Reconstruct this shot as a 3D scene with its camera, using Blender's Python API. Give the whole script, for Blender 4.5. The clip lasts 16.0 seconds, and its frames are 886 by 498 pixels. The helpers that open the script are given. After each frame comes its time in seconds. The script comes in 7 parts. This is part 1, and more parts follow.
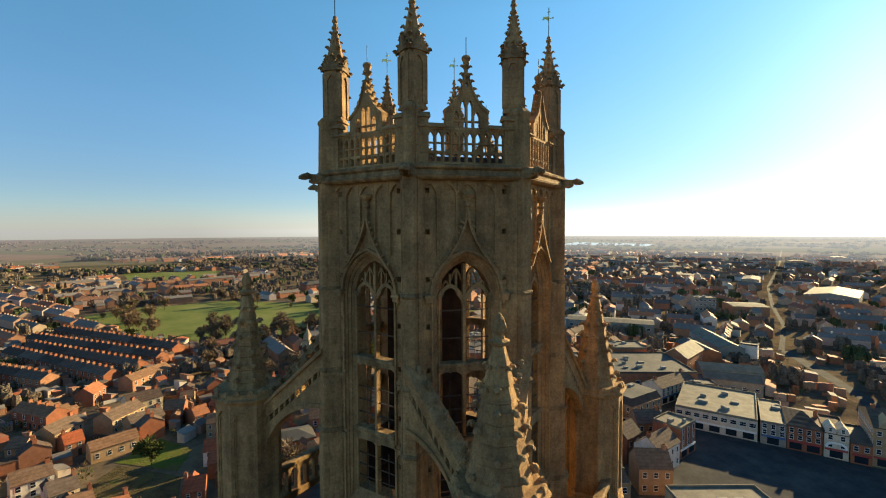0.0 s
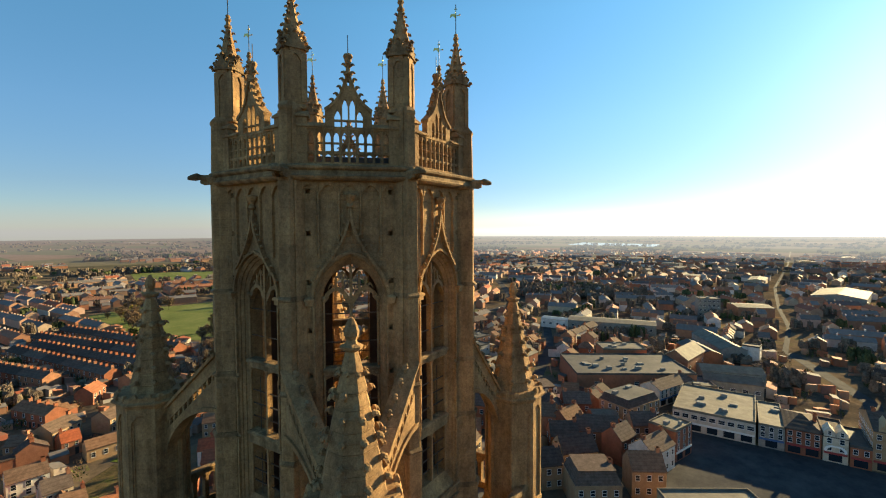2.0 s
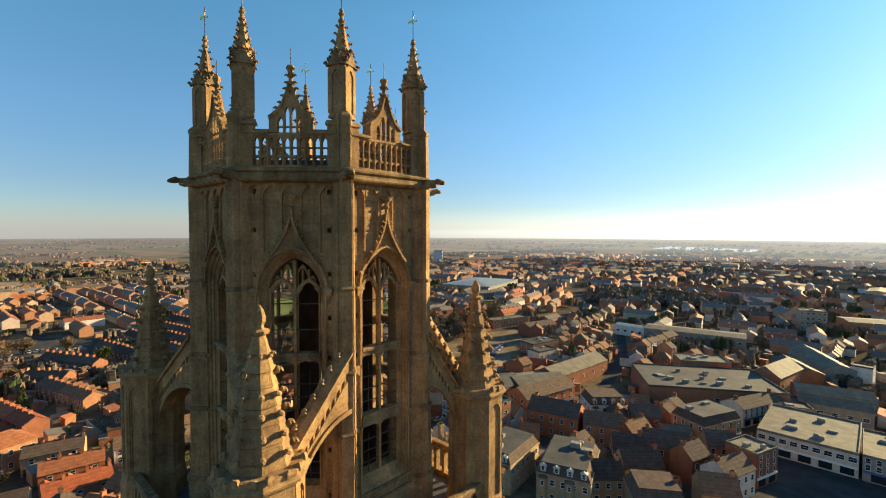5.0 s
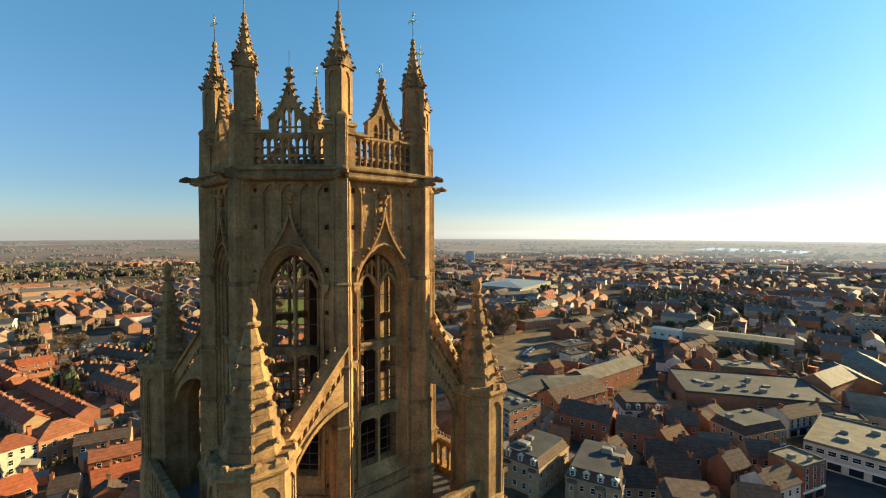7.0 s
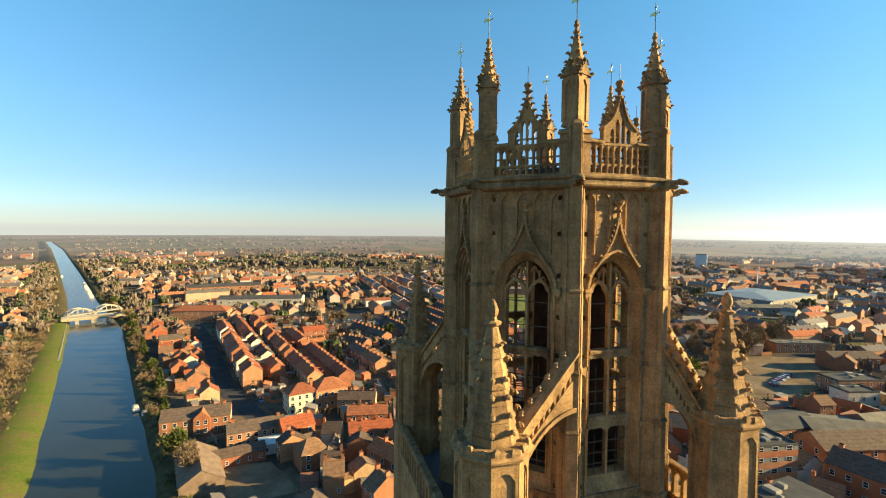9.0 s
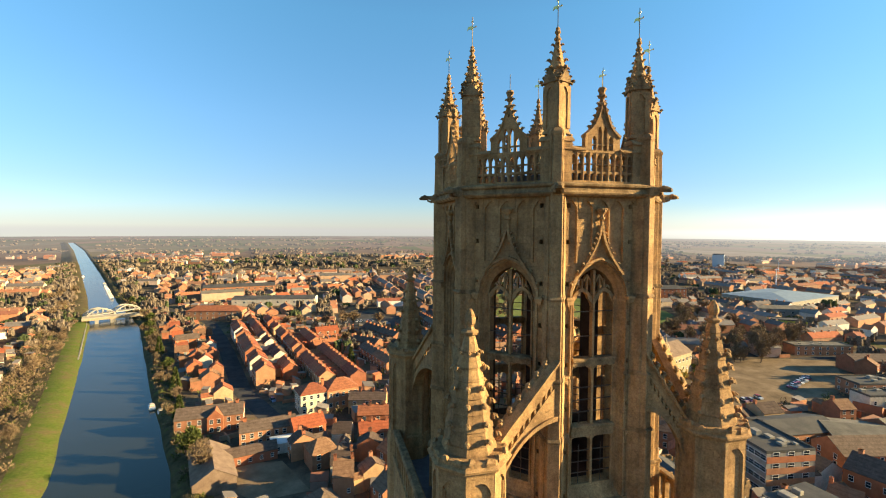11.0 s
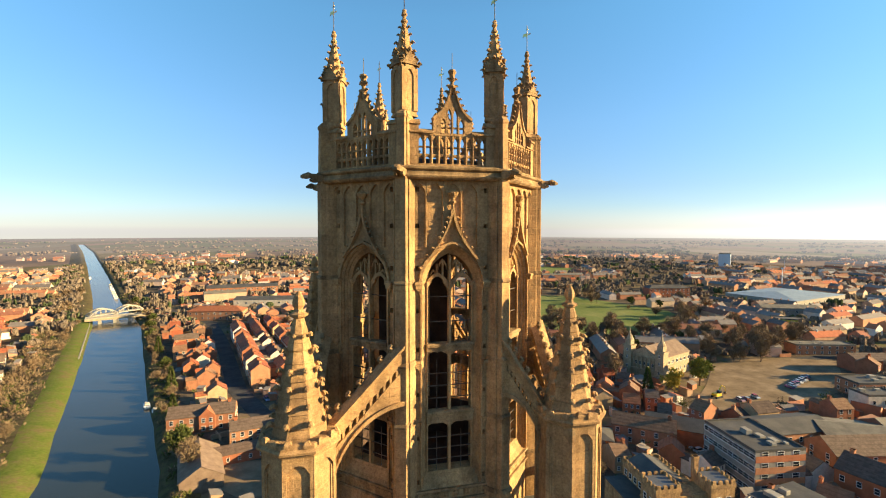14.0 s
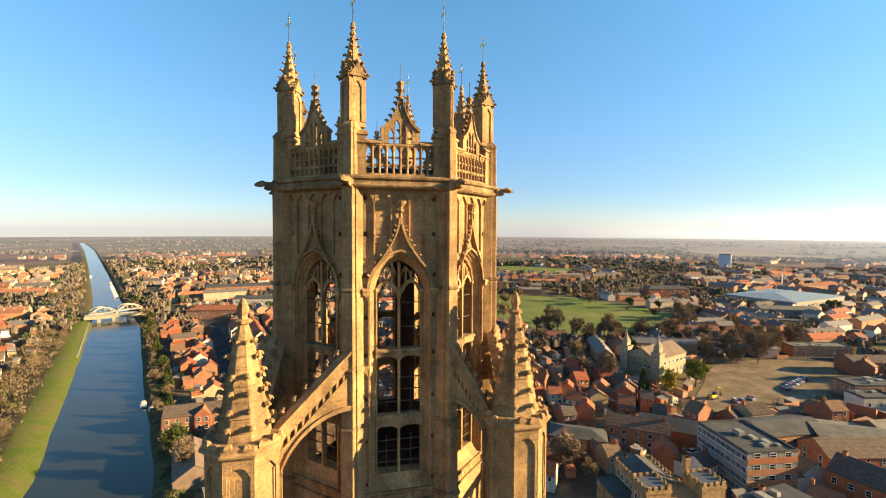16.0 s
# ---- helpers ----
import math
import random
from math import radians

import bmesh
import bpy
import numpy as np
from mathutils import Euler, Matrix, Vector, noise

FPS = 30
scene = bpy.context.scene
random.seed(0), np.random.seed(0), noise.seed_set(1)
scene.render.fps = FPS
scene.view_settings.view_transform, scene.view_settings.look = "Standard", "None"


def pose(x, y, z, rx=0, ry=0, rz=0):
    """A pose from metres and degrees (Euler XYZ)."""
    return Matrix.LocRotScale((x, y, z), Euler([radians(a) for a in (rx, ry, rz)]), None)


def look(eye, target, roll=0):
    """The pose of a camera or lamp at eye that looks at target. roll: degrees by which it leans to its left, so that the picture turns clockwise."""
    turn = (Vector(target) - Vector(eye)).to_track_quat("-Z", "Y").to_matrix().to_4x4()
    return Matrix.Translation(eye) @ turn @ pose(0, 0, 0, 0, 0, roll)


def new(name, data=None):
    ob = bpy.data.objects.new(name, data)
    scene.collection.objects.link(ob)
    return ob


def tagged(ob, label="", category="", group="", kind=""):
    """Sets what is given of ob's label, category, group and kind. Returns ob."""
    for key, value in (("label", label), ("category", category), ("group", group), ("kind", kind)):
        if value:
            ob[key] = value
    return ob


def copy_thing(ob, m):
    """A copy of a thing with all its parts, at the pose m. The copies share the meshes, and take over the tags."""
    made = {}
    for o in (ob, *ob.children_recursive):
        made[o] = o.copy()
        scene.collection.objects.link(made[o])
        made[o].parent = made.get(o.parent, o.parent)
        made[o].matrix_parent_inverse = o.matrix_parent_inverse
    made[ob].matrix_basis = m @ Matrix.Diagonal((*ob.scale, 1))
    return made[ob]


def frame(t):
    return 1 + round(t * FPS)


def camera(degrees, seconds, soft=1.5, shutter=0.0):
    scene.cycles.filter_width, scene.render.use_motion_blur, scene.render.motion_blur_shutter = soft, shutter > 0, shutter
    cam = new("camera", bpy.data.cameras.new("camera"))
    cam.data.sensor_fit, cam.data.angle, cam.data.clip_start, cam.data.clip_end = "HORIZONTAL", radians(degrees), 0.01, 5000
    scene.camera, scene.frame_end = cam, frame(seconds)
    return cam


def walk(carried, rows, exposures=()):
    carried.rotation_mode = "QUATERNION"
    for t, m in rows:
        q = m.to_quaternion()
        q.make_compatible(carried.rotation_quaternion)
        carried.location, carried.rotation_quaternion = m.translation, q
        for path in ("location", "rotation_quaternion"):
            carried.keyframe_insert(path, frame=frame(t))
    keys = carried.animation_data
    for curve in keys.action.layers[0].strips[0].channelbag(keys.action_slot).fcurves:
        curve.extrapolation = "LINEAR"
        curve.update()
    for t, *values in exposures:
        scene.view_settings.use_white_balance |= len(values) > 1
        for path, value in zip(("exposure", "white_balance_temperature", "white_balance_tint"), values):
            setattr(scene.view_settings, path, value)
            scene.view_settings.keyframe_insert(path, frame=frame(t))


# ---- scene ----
cam = camera(88.84, 16.0, soft=1.1)
PATH = [
    (0.0, -16.99, -11.07, 72.44, -57.44, -2.48, 0.22),
    (0.5, -16.45, -11.64, 72.40, -57.15, -2.48, 0.28),
    (1.0, -15.88, -12.37, 72.40, -57.13, -2.48, 0.13),
    (1.5, -15.11, -13.30, 72.41, -56.87, -2.47, 0.12),
    (2.0, -14.41, -14.41, 72.47, -56.60, -2.44, 0.25),
    (2.5, -13.80, -15.20, 72.48, -51.92, -2.42, 0.25),
    (3.0, -13.33, -15.95, 72.43, -48.77, -2.37, 0.19),
    (3.5, -12.84, -16.65, 72.42, -47.69, -2.34, 0.10),
    (4.0, -12.46, -17.34, 72.40, -47.27, -2.29, -0.09),
    (6.5, -10.90, -20.02, 72.21, -46.82, -2.11, -0.25),
    (7.0, -10.79, -19.89, 72.17, -42.91, -2.10, -0.10),
    (7.5, -10.79, -19.60, 72.12, -34.55, -2.18, 0.03),
    (8.0, -11.15, -19.52, 72.18, -24.91, -2.32, -0.14),
    (8.5, -11.57, -19.72, 72.30, -18.60, -2.36, -0.39),
    (9.0, -11.72, -19.87, 72.48, -16.62, -2.42, -0.51),
    (11.5, -9.82, -20.42, 72.81, -14.80, -2.39, -0.26),
    (12.0, -8.88, -20.63, 72.62, -14.61, -2.35, -0.17),
    (12.5, -7.74, -20.86, 72.43, -14.50, -2.33, -0.01),
    (13.0, -6.53, -21.17, 72.28, -14.34, -2.34, 0.04),
    (13.5, -5.49, -21.46, 72.21, -14.18, -2.35, -0.01),
    (14.0, -4.65, -21.71, 72.19, -14.12, -2.35, -0.07),
    (14.5, -3.97, -21.97, 72.17, -14.07, -2.34, -0.15),
    (15.0, -3.44, -22.20, 72.22, -14.05, -2.33, -0.23),
    (15.5, -3.01, -22.40, 72.37, -13.99, -2.36, -0.27),
    (16.0, -2.70, -22.58, 72.53, -13.96, -2.39, -0.28),
]
EXPOSURE = [(0.0, 1.52, 6450, 10), (4.0, 1.50, 6450, 10), (7.0, 1.53, 6400, 8), (9.0, 1.80, 6400, 6), (12.5, 1.88, 6500, 14), (16.0, 1.91, 6500, 14)]
walk(cam, [(t, pose(x, y, z, 90 + pitch, roll, yaw)) for t, x, y, z, yaw, pitch, roll in PATH], EXPOSURE)

# ---- light: a low winter sun and a clear sky ----
SUN_AZ, SUN_EL = -17.0, 14.5          # degrees from +x, degrees above the horizon
world = bpy.data.worlds.new("sky")
scene.world = world
world.use_nodes = True
wn = world.node_tree
sky = wn.nodes.new("ShaderNodeTexSky")
sky.sky_type, sky.sun_disc = "NISHITA", False
sky.sun_elevation, sky.sun_rotation = radians(SUN_EL), radians(90 - SUN_AZ)
sky.altitude, sky.air_density, sky.dust_density, sky.ozone_density = 70, 0.80, 0.15, 3.0
wn.nodes["Background"].inputs[1].default_value = 0.075
# thin haze: the air pales and dims towards the horizon
where = wn.nodes.new("ShaderNodeTexCoord")
split = wn.nodes.new("ShaderNodeSeparateXYZ")
wn.links.new(where.outputs["Generated"], split.inputs[0])
air = wn.nodes.new("ShaderNodeValToRGB")
wn.links.new(split.outputs[2], air.inputs[0])
for at, tint in ((0.0, (0.62, 0.60, 0.61)), (0.09, (0.64, 0.66, 0.66)), (0.22, (0.75, 0.90, 0.86)), (0.42, (0.80, 1.18, 1.06)), (0.75, (0.74, 1.0, 0.97))):
    e = air.color_ramp.elements[0] if at == 0.0 else air.color_ramp.elements.new(at)
    e.color = (*tint, 1)
air.color_ramp.elements.remove(air.color_ramp.elements[-1])
tone = wn.nodes.new("ShaderNodeMix")
tone.data_type, tone.blend_type = "RGBA", "MULTIPLY"
tone.inputs[0].default_value = 1.0
wn.links.new(sky.outputs[0], tone.inputs[6])
wn.links.new(air.outputs[0], tone.inputs[7])
wn.links.new(tone.outputs[2], wn.nodes["Background"].inputs[0])
sun = new("sun", bpy.data.lights.new("sun", "SUN"))
sun.data.energy, sun.data.angle, sun.data.color = 5.0, radians(0.6), (1.0, 0.77, 0.385)
to_sun = Vector((math.cos(radians(SUN_EL)) * math.cos(radians(SUN_AZ)), math.cos(radians(SUN_EL)) * math.sin(radians(SUN_AZ)), math.sin(radians(SUN_EL))))
sun.matrix_world = look(to_sun * 300, (0, 0, 0))


# ---- materials ----
class Mat:
    """A principled material with a little node kit."""

    def __init__(self, name, rough=0.8, metal=0.0, spec=0.3):
        self.m = bpy.data.materials.new(name)
        self.m.use_nodes = True
        self.t = self.m.node_tree
        self.b = self.t.nodes["Principled BSDF"]
        self.b.inputs["Roughness"].default_value = rough
        self.b.inputs["Metallic"].default_value = metal
        self.b.inputs["Specular IOR Level"].default_value = spec
        self.co = self.node("ShaderNodeTexCoord").outputs["Object"]

    def node(self, kind, **kw):
        n = self.t.nodes.new(kind)
        for k, v in kw.items():
            n.inputs[k].default_value = v
        return n

    def link(self, a, b):
        self.t.links.new(a, b)

    def world_co(self):
        self.co = self.node("ShaderNodeNewGeometry").outputs["Position"]
        return self

    def noise(self, scale, detail=4.0, rough=0.6, stretch=None):
        n = self.node("ShaderNodeTexNoise", Scale=scale, Detail=detail, Roughness=rough)
        src = self.co
        if stretch:
            mp = self.node("ShaderNodeMapping", Scale=stretch)
            self.link(self.co, mp.inputs["Vector"])
            src = mp.outputs[0]
        self.link(src, n.inputs["Vector"])
        return n.outputs["Fac"]

    def ramp(self, fac, *stops):
        r = self.node("ShaderNodeValToRGB")
        e = r.color_ramp.elements
        while len(e) < len(stops):
            e.new(0.5)
        for el, (p, c) in zip(e, stops):
            el.position, el.color = p, (*c, 1)
        self.link(fac, r.inputs[0])
        return r.outputs[0]

    def mix(self, a, b, fac, how="MIX"):
        m = self.t.nodes.new("ShaderNodeMix")
        m.data_type, m.blend_type = "RGBA", how
        for v, i in ((fac, 0), (a, 6), (b, 7)):
            if isinstance(v, (int, float)):
                m.inputs[i].default_value = v
            elif isinstance(v, tuple):
                m.inputs[i].default_value = (*v, 1)
            else:
                self.link(v, m.inputs[i])
        return m.outputs[2]

    def math(self, op, a, b=0.5):
        m = self.t.nodes.new("ShaderNodeMath")
        m.operation = op
        for v, i in ((a, 0), (b, 1)):
            if isinstance(v, (int, float)):
                m.inputs[i].default_value = v
            else:
                self.link(v, m.inputs[i])
        return m.outputs[0]

    def random(self, island=False):
        if island:
            return self.node("ShaderNodeNewGeometry").outputs["Random Per Island"]
        return self.node("ShaderNodeObjectInfo").outputs["Random"]

    def color(self, c):
        if isinstance(c, tuple):
            self.b.inputs["Base Color"].default_value = (*c, 1)
        else:
            self.link(c, self.b.inputs["Base Color"])
        return self

    def rough(self, r):
        self.link(r, self.b.inputs["Roughness"])
        return self

    def bump(self, h, strength=0.4, dist=0.02):
        n = self.node("ShaderNodeBump", Strength=strength, Distance=dist)
        self.link(h, n.inputs["Height"])
        self.link(n.outputs[0], self.b.inputs["Normal"])
        return self


def stone_material(name, light, dark, course=0.3, stain=0.5):
    """Weathered limestone ashlar: blocks of differing tone, rain stains, grain."""
    m = Mat(name, 0.9, 0, 0.2).world_co()
    # courses run round the walls: the longer of x and y serves as the run
    sep = m.node("ShaderNodeSeparateXYZ")
    m.link(m.co, sep.inputs[0])
    run = m.math("ADD", m.math("MULTIPLY", sep.outputs[0], 0.83), m.math("MULTIPLY", sep.outputs[1], -0.71))
    com = m.node("ShaderNodeCombineXYZ")
    m.link(run, com.inputs[0])
    m.link(sep.outputs[2], com.inputs[1])
    br = m.node("ShaderNodeTexBrick", Scale=1.0)
    br.inputs["Brick Width"].default_value, br.inputs["Row Height"].default_value = course * 2.1, course
    br.inputs["Mortar Size"].default_value, br.inputs["Mortar Smooth"].default_value = 0.012, 0.6
    br.inputs["Color1"].default_value, br.inputs["Color2"].default_value = (0.62, 0.62, 0.62, 1), (1.12, 1.08, 1.0, 1)
    br.inputs["Mortar"].default_value = (0.74, 0.69, 0.62, 1)
    m.link(com.outputs[0], br.inputs["Vector"])
    big = m.noise(0.55, 5, 0.65)
    fine = m.noise(9.0, 5, 0.7)
    streak = m.noise(2.2, 4, 0.6, (1, 1, 0.16))
    base = m.ramp(big, (0.3, dark), (0.52, tuple((a + b) / 2 for a, b in zip(light, dark))), (0.72, light))
    base = m.mix(base, br.outputs["Color"], 0.34, "MULTIPLY")
    base = m.mix(base, m.ramp(m.noise(1.5, 6, 0.75), (0.34, (0.50, 0.46, 0.42)), (0.5, (0.9, 0.9, 0.88)), (0.68, (1.16, 1.13, 1.06))), 0.5, "MULTIPLY")
    base = m.mix(base, m.ramp(streak, (0.38, (0.42, 0.40, 0.38)), (0.6, (1, 1, 1))), stain, "MULTIPLY")
    base = m.mix(base, m.ramp(fine, (0.3, (0.50, 0.48, 0.45)), (0.6, (1.08, 1.06, 1.03))), 0.65, "MULTIPLY")
    base = m.mix(base, m.ramp(m.noise(26.0, 3, 0.7), (0.34, (0.66, 0.64, 0.60)), (0.62, (1.12, 1.10, 1.06))), 0.7, "MULTIPLY")
    # grey-green lichen in patches
    base = m.mix(base, (0.30, 0.25, 0.15), m.ramp(m.noise(3.1, 6, 0.75), (0.58, (0, 0, 0)), (0.72, (0.45, 0.45, 0.45))))
    m.color(base)
    h = m.math("ADD", m.math("MULTIPLY", br.outputs["Fac"], -0.3), m.math("MULTIPLY", fine, 0.7))
    return m.bump(h, 0.8, 0.035).m


STONE = stone_material("limestone", (0.63, 0.392, 0.178), (0.30, 0.184, 0.093), 0.3, 0.5)
STONE_DARK = stone_material("weathered_limestone", (0.49, 0.325, 0.16), (0.25, 0.165, 0.09), 0.26, 0.85)
CREAM = stone_material("cream_stone", (0.53, 0.42, 0.28), (0.38, 0.30, 0.20), 0.4, 0.3)

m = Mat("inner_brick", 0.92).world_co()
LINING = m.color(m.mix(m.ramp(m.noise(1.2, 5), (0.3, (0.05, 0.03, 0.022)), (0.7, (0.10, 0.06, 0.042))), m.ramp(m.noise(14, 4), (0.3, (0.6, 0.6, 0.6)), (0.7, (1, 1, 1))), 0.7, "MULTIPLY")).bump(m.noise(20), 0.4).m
m = Mat("lead", 0.55, 0.0, 0.5)
LEAD = m.color(m.ramp(m.noise(2.5, 5), (0.3, (0.045, 0.047, 0.05)), (0.7, (0.10, 0.10, 0.105)))).m
m = Mat("wrought_iron", 0.6, 0.6)
IRON = m.color(m.ramp(m.noise(9), (0.3, (0.05, 0.045, 0.04)), (0.7, (0.14, 0.10, 0.07)))).m
m = Mat("gilding", 0.35, 1.0)
GOLD = m.color(m.ramp(m.noise(7), (0.3, (0.55, 0.36, 0.10)), (0.7, (0.85, 0.60, 0.20)))).m


def roof_material(name, c1, c2, c3, rows=0.33, rough=0.8, spec=0.25):
    """Tiles or slates: tone by house, courses, moss."""
    m = Mat(name, rough, 0, spec)
    r = m.random()
    base = m.ramp(r, (0.0, c1), (0.5, c2), (1.0, c3))
    wave = m.node("ShaderNodeTexWave", Scale=1 / rows / 6.3, Distortion=0.6)
    wave.bands_direction = "Z"
    wave.inputs["Detail"].default_value = 2
    m.link(m.co, wave.inputs["Vector"])
    base = m.mix(base, m.ramp(m.noise(0.8, 6, 0.7), (0.32, (0.45, 0.43, 0.40)), (0.65, (1.12, 1.1, 1.08))), 0.75, "MULTIPLY")
    base = m.mix(base, m.ramp(m.noise(6.0, 3, 0.7), (0.35, (0.72, 0.72, 0.72)), (0.65, (1.1, 1.1, 1.1))), 0.6, "MULTIPLY")
    base = m.mix(base, m.ramp(wave.outputs["Fac"], (0.0, (0.72, 0.72, 0.72)), (0.35, (1, 1, 1))), 0.6, "MULTIPLY")
    m.color(base)
    return m.bump(wave.outputs["Fac"], 0.5, 0.04).m


PANTILE = roof_material("red_pantiles", (0.44, 0.115, 0.042), (0.27, 0.080, 0.040), (0.40, 0.155, 0.068))
SLATE = roof_material("grey_slates", (0.095, 0.068, 0.055), (0.14, 0.098, 0.076), (0.175, 0.130, 0.10), 0.33, 0.85, 0.08)
BROWN = roof_material("brown_tiles", (0.22, 0.125, 0.075), (0.27, 0.15, 0.085), (0.16, 0.115, 0.085), 0.33, 0.85, 0.12)


def wall_material(name, c1, c2, c3, brick=True):
    m = Mat(name, 0.9, 0, 0.2)
    base = m.ramp(m.random(), (0.0, c1), (0.5, c2), (1.0, c3))
    base = m.mix(base, m.ramp(m.noise(0.5, 5, 0.65), (0.3, (0.62, 0.6, 0.58)), (0.65, (1.1, 1.08, 1.06))), 0.7, "MULTIPLY")
    base = m.mix(base, m.ramp(m.noise(7 if brick else 3, 3, 0.8), (0.35, (0.78, 0.76, 0.74)), (0.65, (1.1, 1.1, 1.1))), 0.6, "MULTIPLY")
    return m.color(base).bump(m.noise(11), 0.3, 0.02).m


BRICK = wall_material("red_brick", (0.40, 0.145, 0.066), (0.27, 0.105, 0.060), (0.43, 0.215, 0.115))
BUFF = wall_material("buff_brick", (0.44, 0.30, 0.16), (0.34, 0.215, 0.12), (0.48, 0.35, 0.20))
RENDER = wall_material("painted_render", (0.74, 0.70, 0.62), (0.60, 0.55, 0.47), (0.62, 0.50, 0.32), False)
CONCRETE = wall_material("grey_concrete", (0.27, 0.25, 0.21), (0.32, 0.29, 0.24), (0.24, 0.225, 0.195), False)


def sheet_material(name, c1, c2, rough=0.5, spec=0.5, scale=0.25):
    m = Mat(name, rough, 0, spec)
    base = m.mix(m.ramp(m.noise(scale, 6, 0.7), (0.3, c1), (0.7, c2)), m.ramp(m.noise(3, 4), (0.3, (0.8, 0.8, 0.8)), (0.7, (1.06, 1.06, 1.06))), 0.6, "MULTIPLY")
    wave = m.node("ShaderNodeTexWave", Scale=0.5)
    m.link(m.co, wave.inputs["Vector"])
    return m.color(base).bump(wave.outputs["Fac"], 0.3, 0.03).m


PALE_SHEET = sheet_material("pale_metal_roof", (0.11, 0.095, 0.072), (0.24, 0.205, 0.15), 0.75, 0.12)
GREY_SHEET = sheet_material("grey_felt_roof", (0.045, 0.044, 0.042), (0.115, 0.102, 0.085), 0.75, 0.2, 0.12)
RUST_SHEET = sheet_material("rusty_sheet_roof", (0.13, 0.085, 0.06), (0.25, 0.175, 0.12), 0.8, 0.15, 0.4)
WHITE_TRIM = Mat("white_trim", 0.5).color((0.75, 0.73, 0.68)).m
GLASS = Mat("dark_window_glass", 0.08, 0, 0.6).color((0.02, 0.024, 0.03)).m
DARK = Mat("dark_opening", 0.8).color((0.03, 0.026, 0.022)).m
ASPHALT = Mat("asphalt", 0.95, 0, 0.05)
ASPHALT.color(ASPHALT.ramp(ASPHALT.noise(0.15, 6, 0.7), (0.3, (0.035, 0.035, 0.037)), (0.7, (0.085, 0.08, 0.075))))
ASPHALT = ASPHALT.bump(ASPHALT.noise(8), 0.2).m
GRAVEL = Mat("bare_dirt", 1.0, 0, 0.03)
GRAVEL.color(GRAVEL.ramp(GRAVEL.noise(0.09, 7, 0.7), (0.3, (0.11, 0.080, 0.050)), (0.5, (0.195, 0.140, 0.086)), (0.7, (0.295, 0.215, 0.138))))
GRAVEL = GRAVEL.bump(GRAVEL.noise(3), 0.3).m
m = Mat("mown_grass", 0.95, 0, 0.1).world_co()
GRASS = m.color(m.mix(m.ramp(m.noise(0.03, 6, 0.65), (0.3, (0.085, 0.110, 0.024)), (0.5, (0.135, 0.160, 0.042)), (0.7, (0.20, 0.20, 0.068))), m.ramp(m.noise(1.5, 5), (0.3, (0.7, 0.7, 0.6)), (0.7, (1.1, 1.1, 1.0))), 0.7, "MULTIPLY")).bump(m.noise(5), 0.5, 0.1).m
m = Mat("rough_bank_grass", 0.95, 0, 0.1).world_co()
BANK = m.color(m.mix(m.ramp(m.noise(0.12, 6, 0.7), (0.40, (0.085, 0.118, 0.018)), (0.53, (0.110, 0.122, 0.028)), (0.62, (0.135, 0.104, 0.047))), m.ramp(m.noise(1.1, 6, 0.7), (0.3, (0.6, 0.6, 0.5)), (0.7, (1.15, 1.1, 1.0))), 0.8, "MULTIPLY")).bump(m.noise(2, 6), 0.8, 0.3).m
m = Mat("scrubby_bank", 0.95, 0, 0.08).world_co()
SCRUB = m.color(m.mix(m.ramp(m.noise(0.2, 6, 0.7), (0.38, (0.055, 0.050, 0.022)), (0.52, (0.11, 0.083, 0.045)), (0.66, (0.10, 0.110, 0.030))), m.ramp(m.noise(1.3, 6, 0.7), (0.3, (0.6, 0.6, 0.5)), (0.7, (1.15, 1.1, 1.0))), 0.8, "MULTIPLY")).bump(m.noise(2, 6), 0.8, 0.3).m
m = Mat("river_water", 0.14, 0, 0.22).world_co()
WATER = m.color(m.ramp(m.noise(0.012, 4), (0.35, (0.022, 0.024, 0.013)), (0.65, (0.036, 0.034, 0.019)))).bump(m.noise(0.9, 4, 0.6), 0.3, 0.15).m
m = Mat("bark", 0.95, 0, 0.1)
BARK = m.color(m.ramp(m.noise(4), (0.3, (0.07, 0.05, 0.035)), (0.7, (0.17, 0.125, 0.085)))).m


def leaf_material(name, *cs):
    m = Mat(name, 0.9, 0, 0.1)
    return m.color(m.mix(m.ramp(m.random(True), *[(i / (len(cs) - 1), c) for i, c in enumerate(cs)]), m.ramp(m.random(), (0, (0.75, 0.75, 0.75)), (1, (1.2, 1.15, 1.1))), 0.8, "MULTIPLY")).m


TWIG = leaf_material("bare_twigs", (0.125, 0.088, 0.054), (0.19, 0.135, 0.080), (0.25, 0.178, 0.105))
LEAF = leaf_material("evergreen_leaves", (0.035, 0.05, 0.015), (0.07, 0.085, 0.022), (0.11, 0.12, 0.03))
GOLDLEAF = leaf_material("yellow_leaves", (0.22, 0.18, 0.025), (0.34, 0.27, 0.04), (0.42, 0.34, 0.07))

FRESH = leaf_material("fresh_leaves", (0.10, 0.115, 0.022), (0.16, 0.17, 0.035), (0.22, 0.21, 0.05))


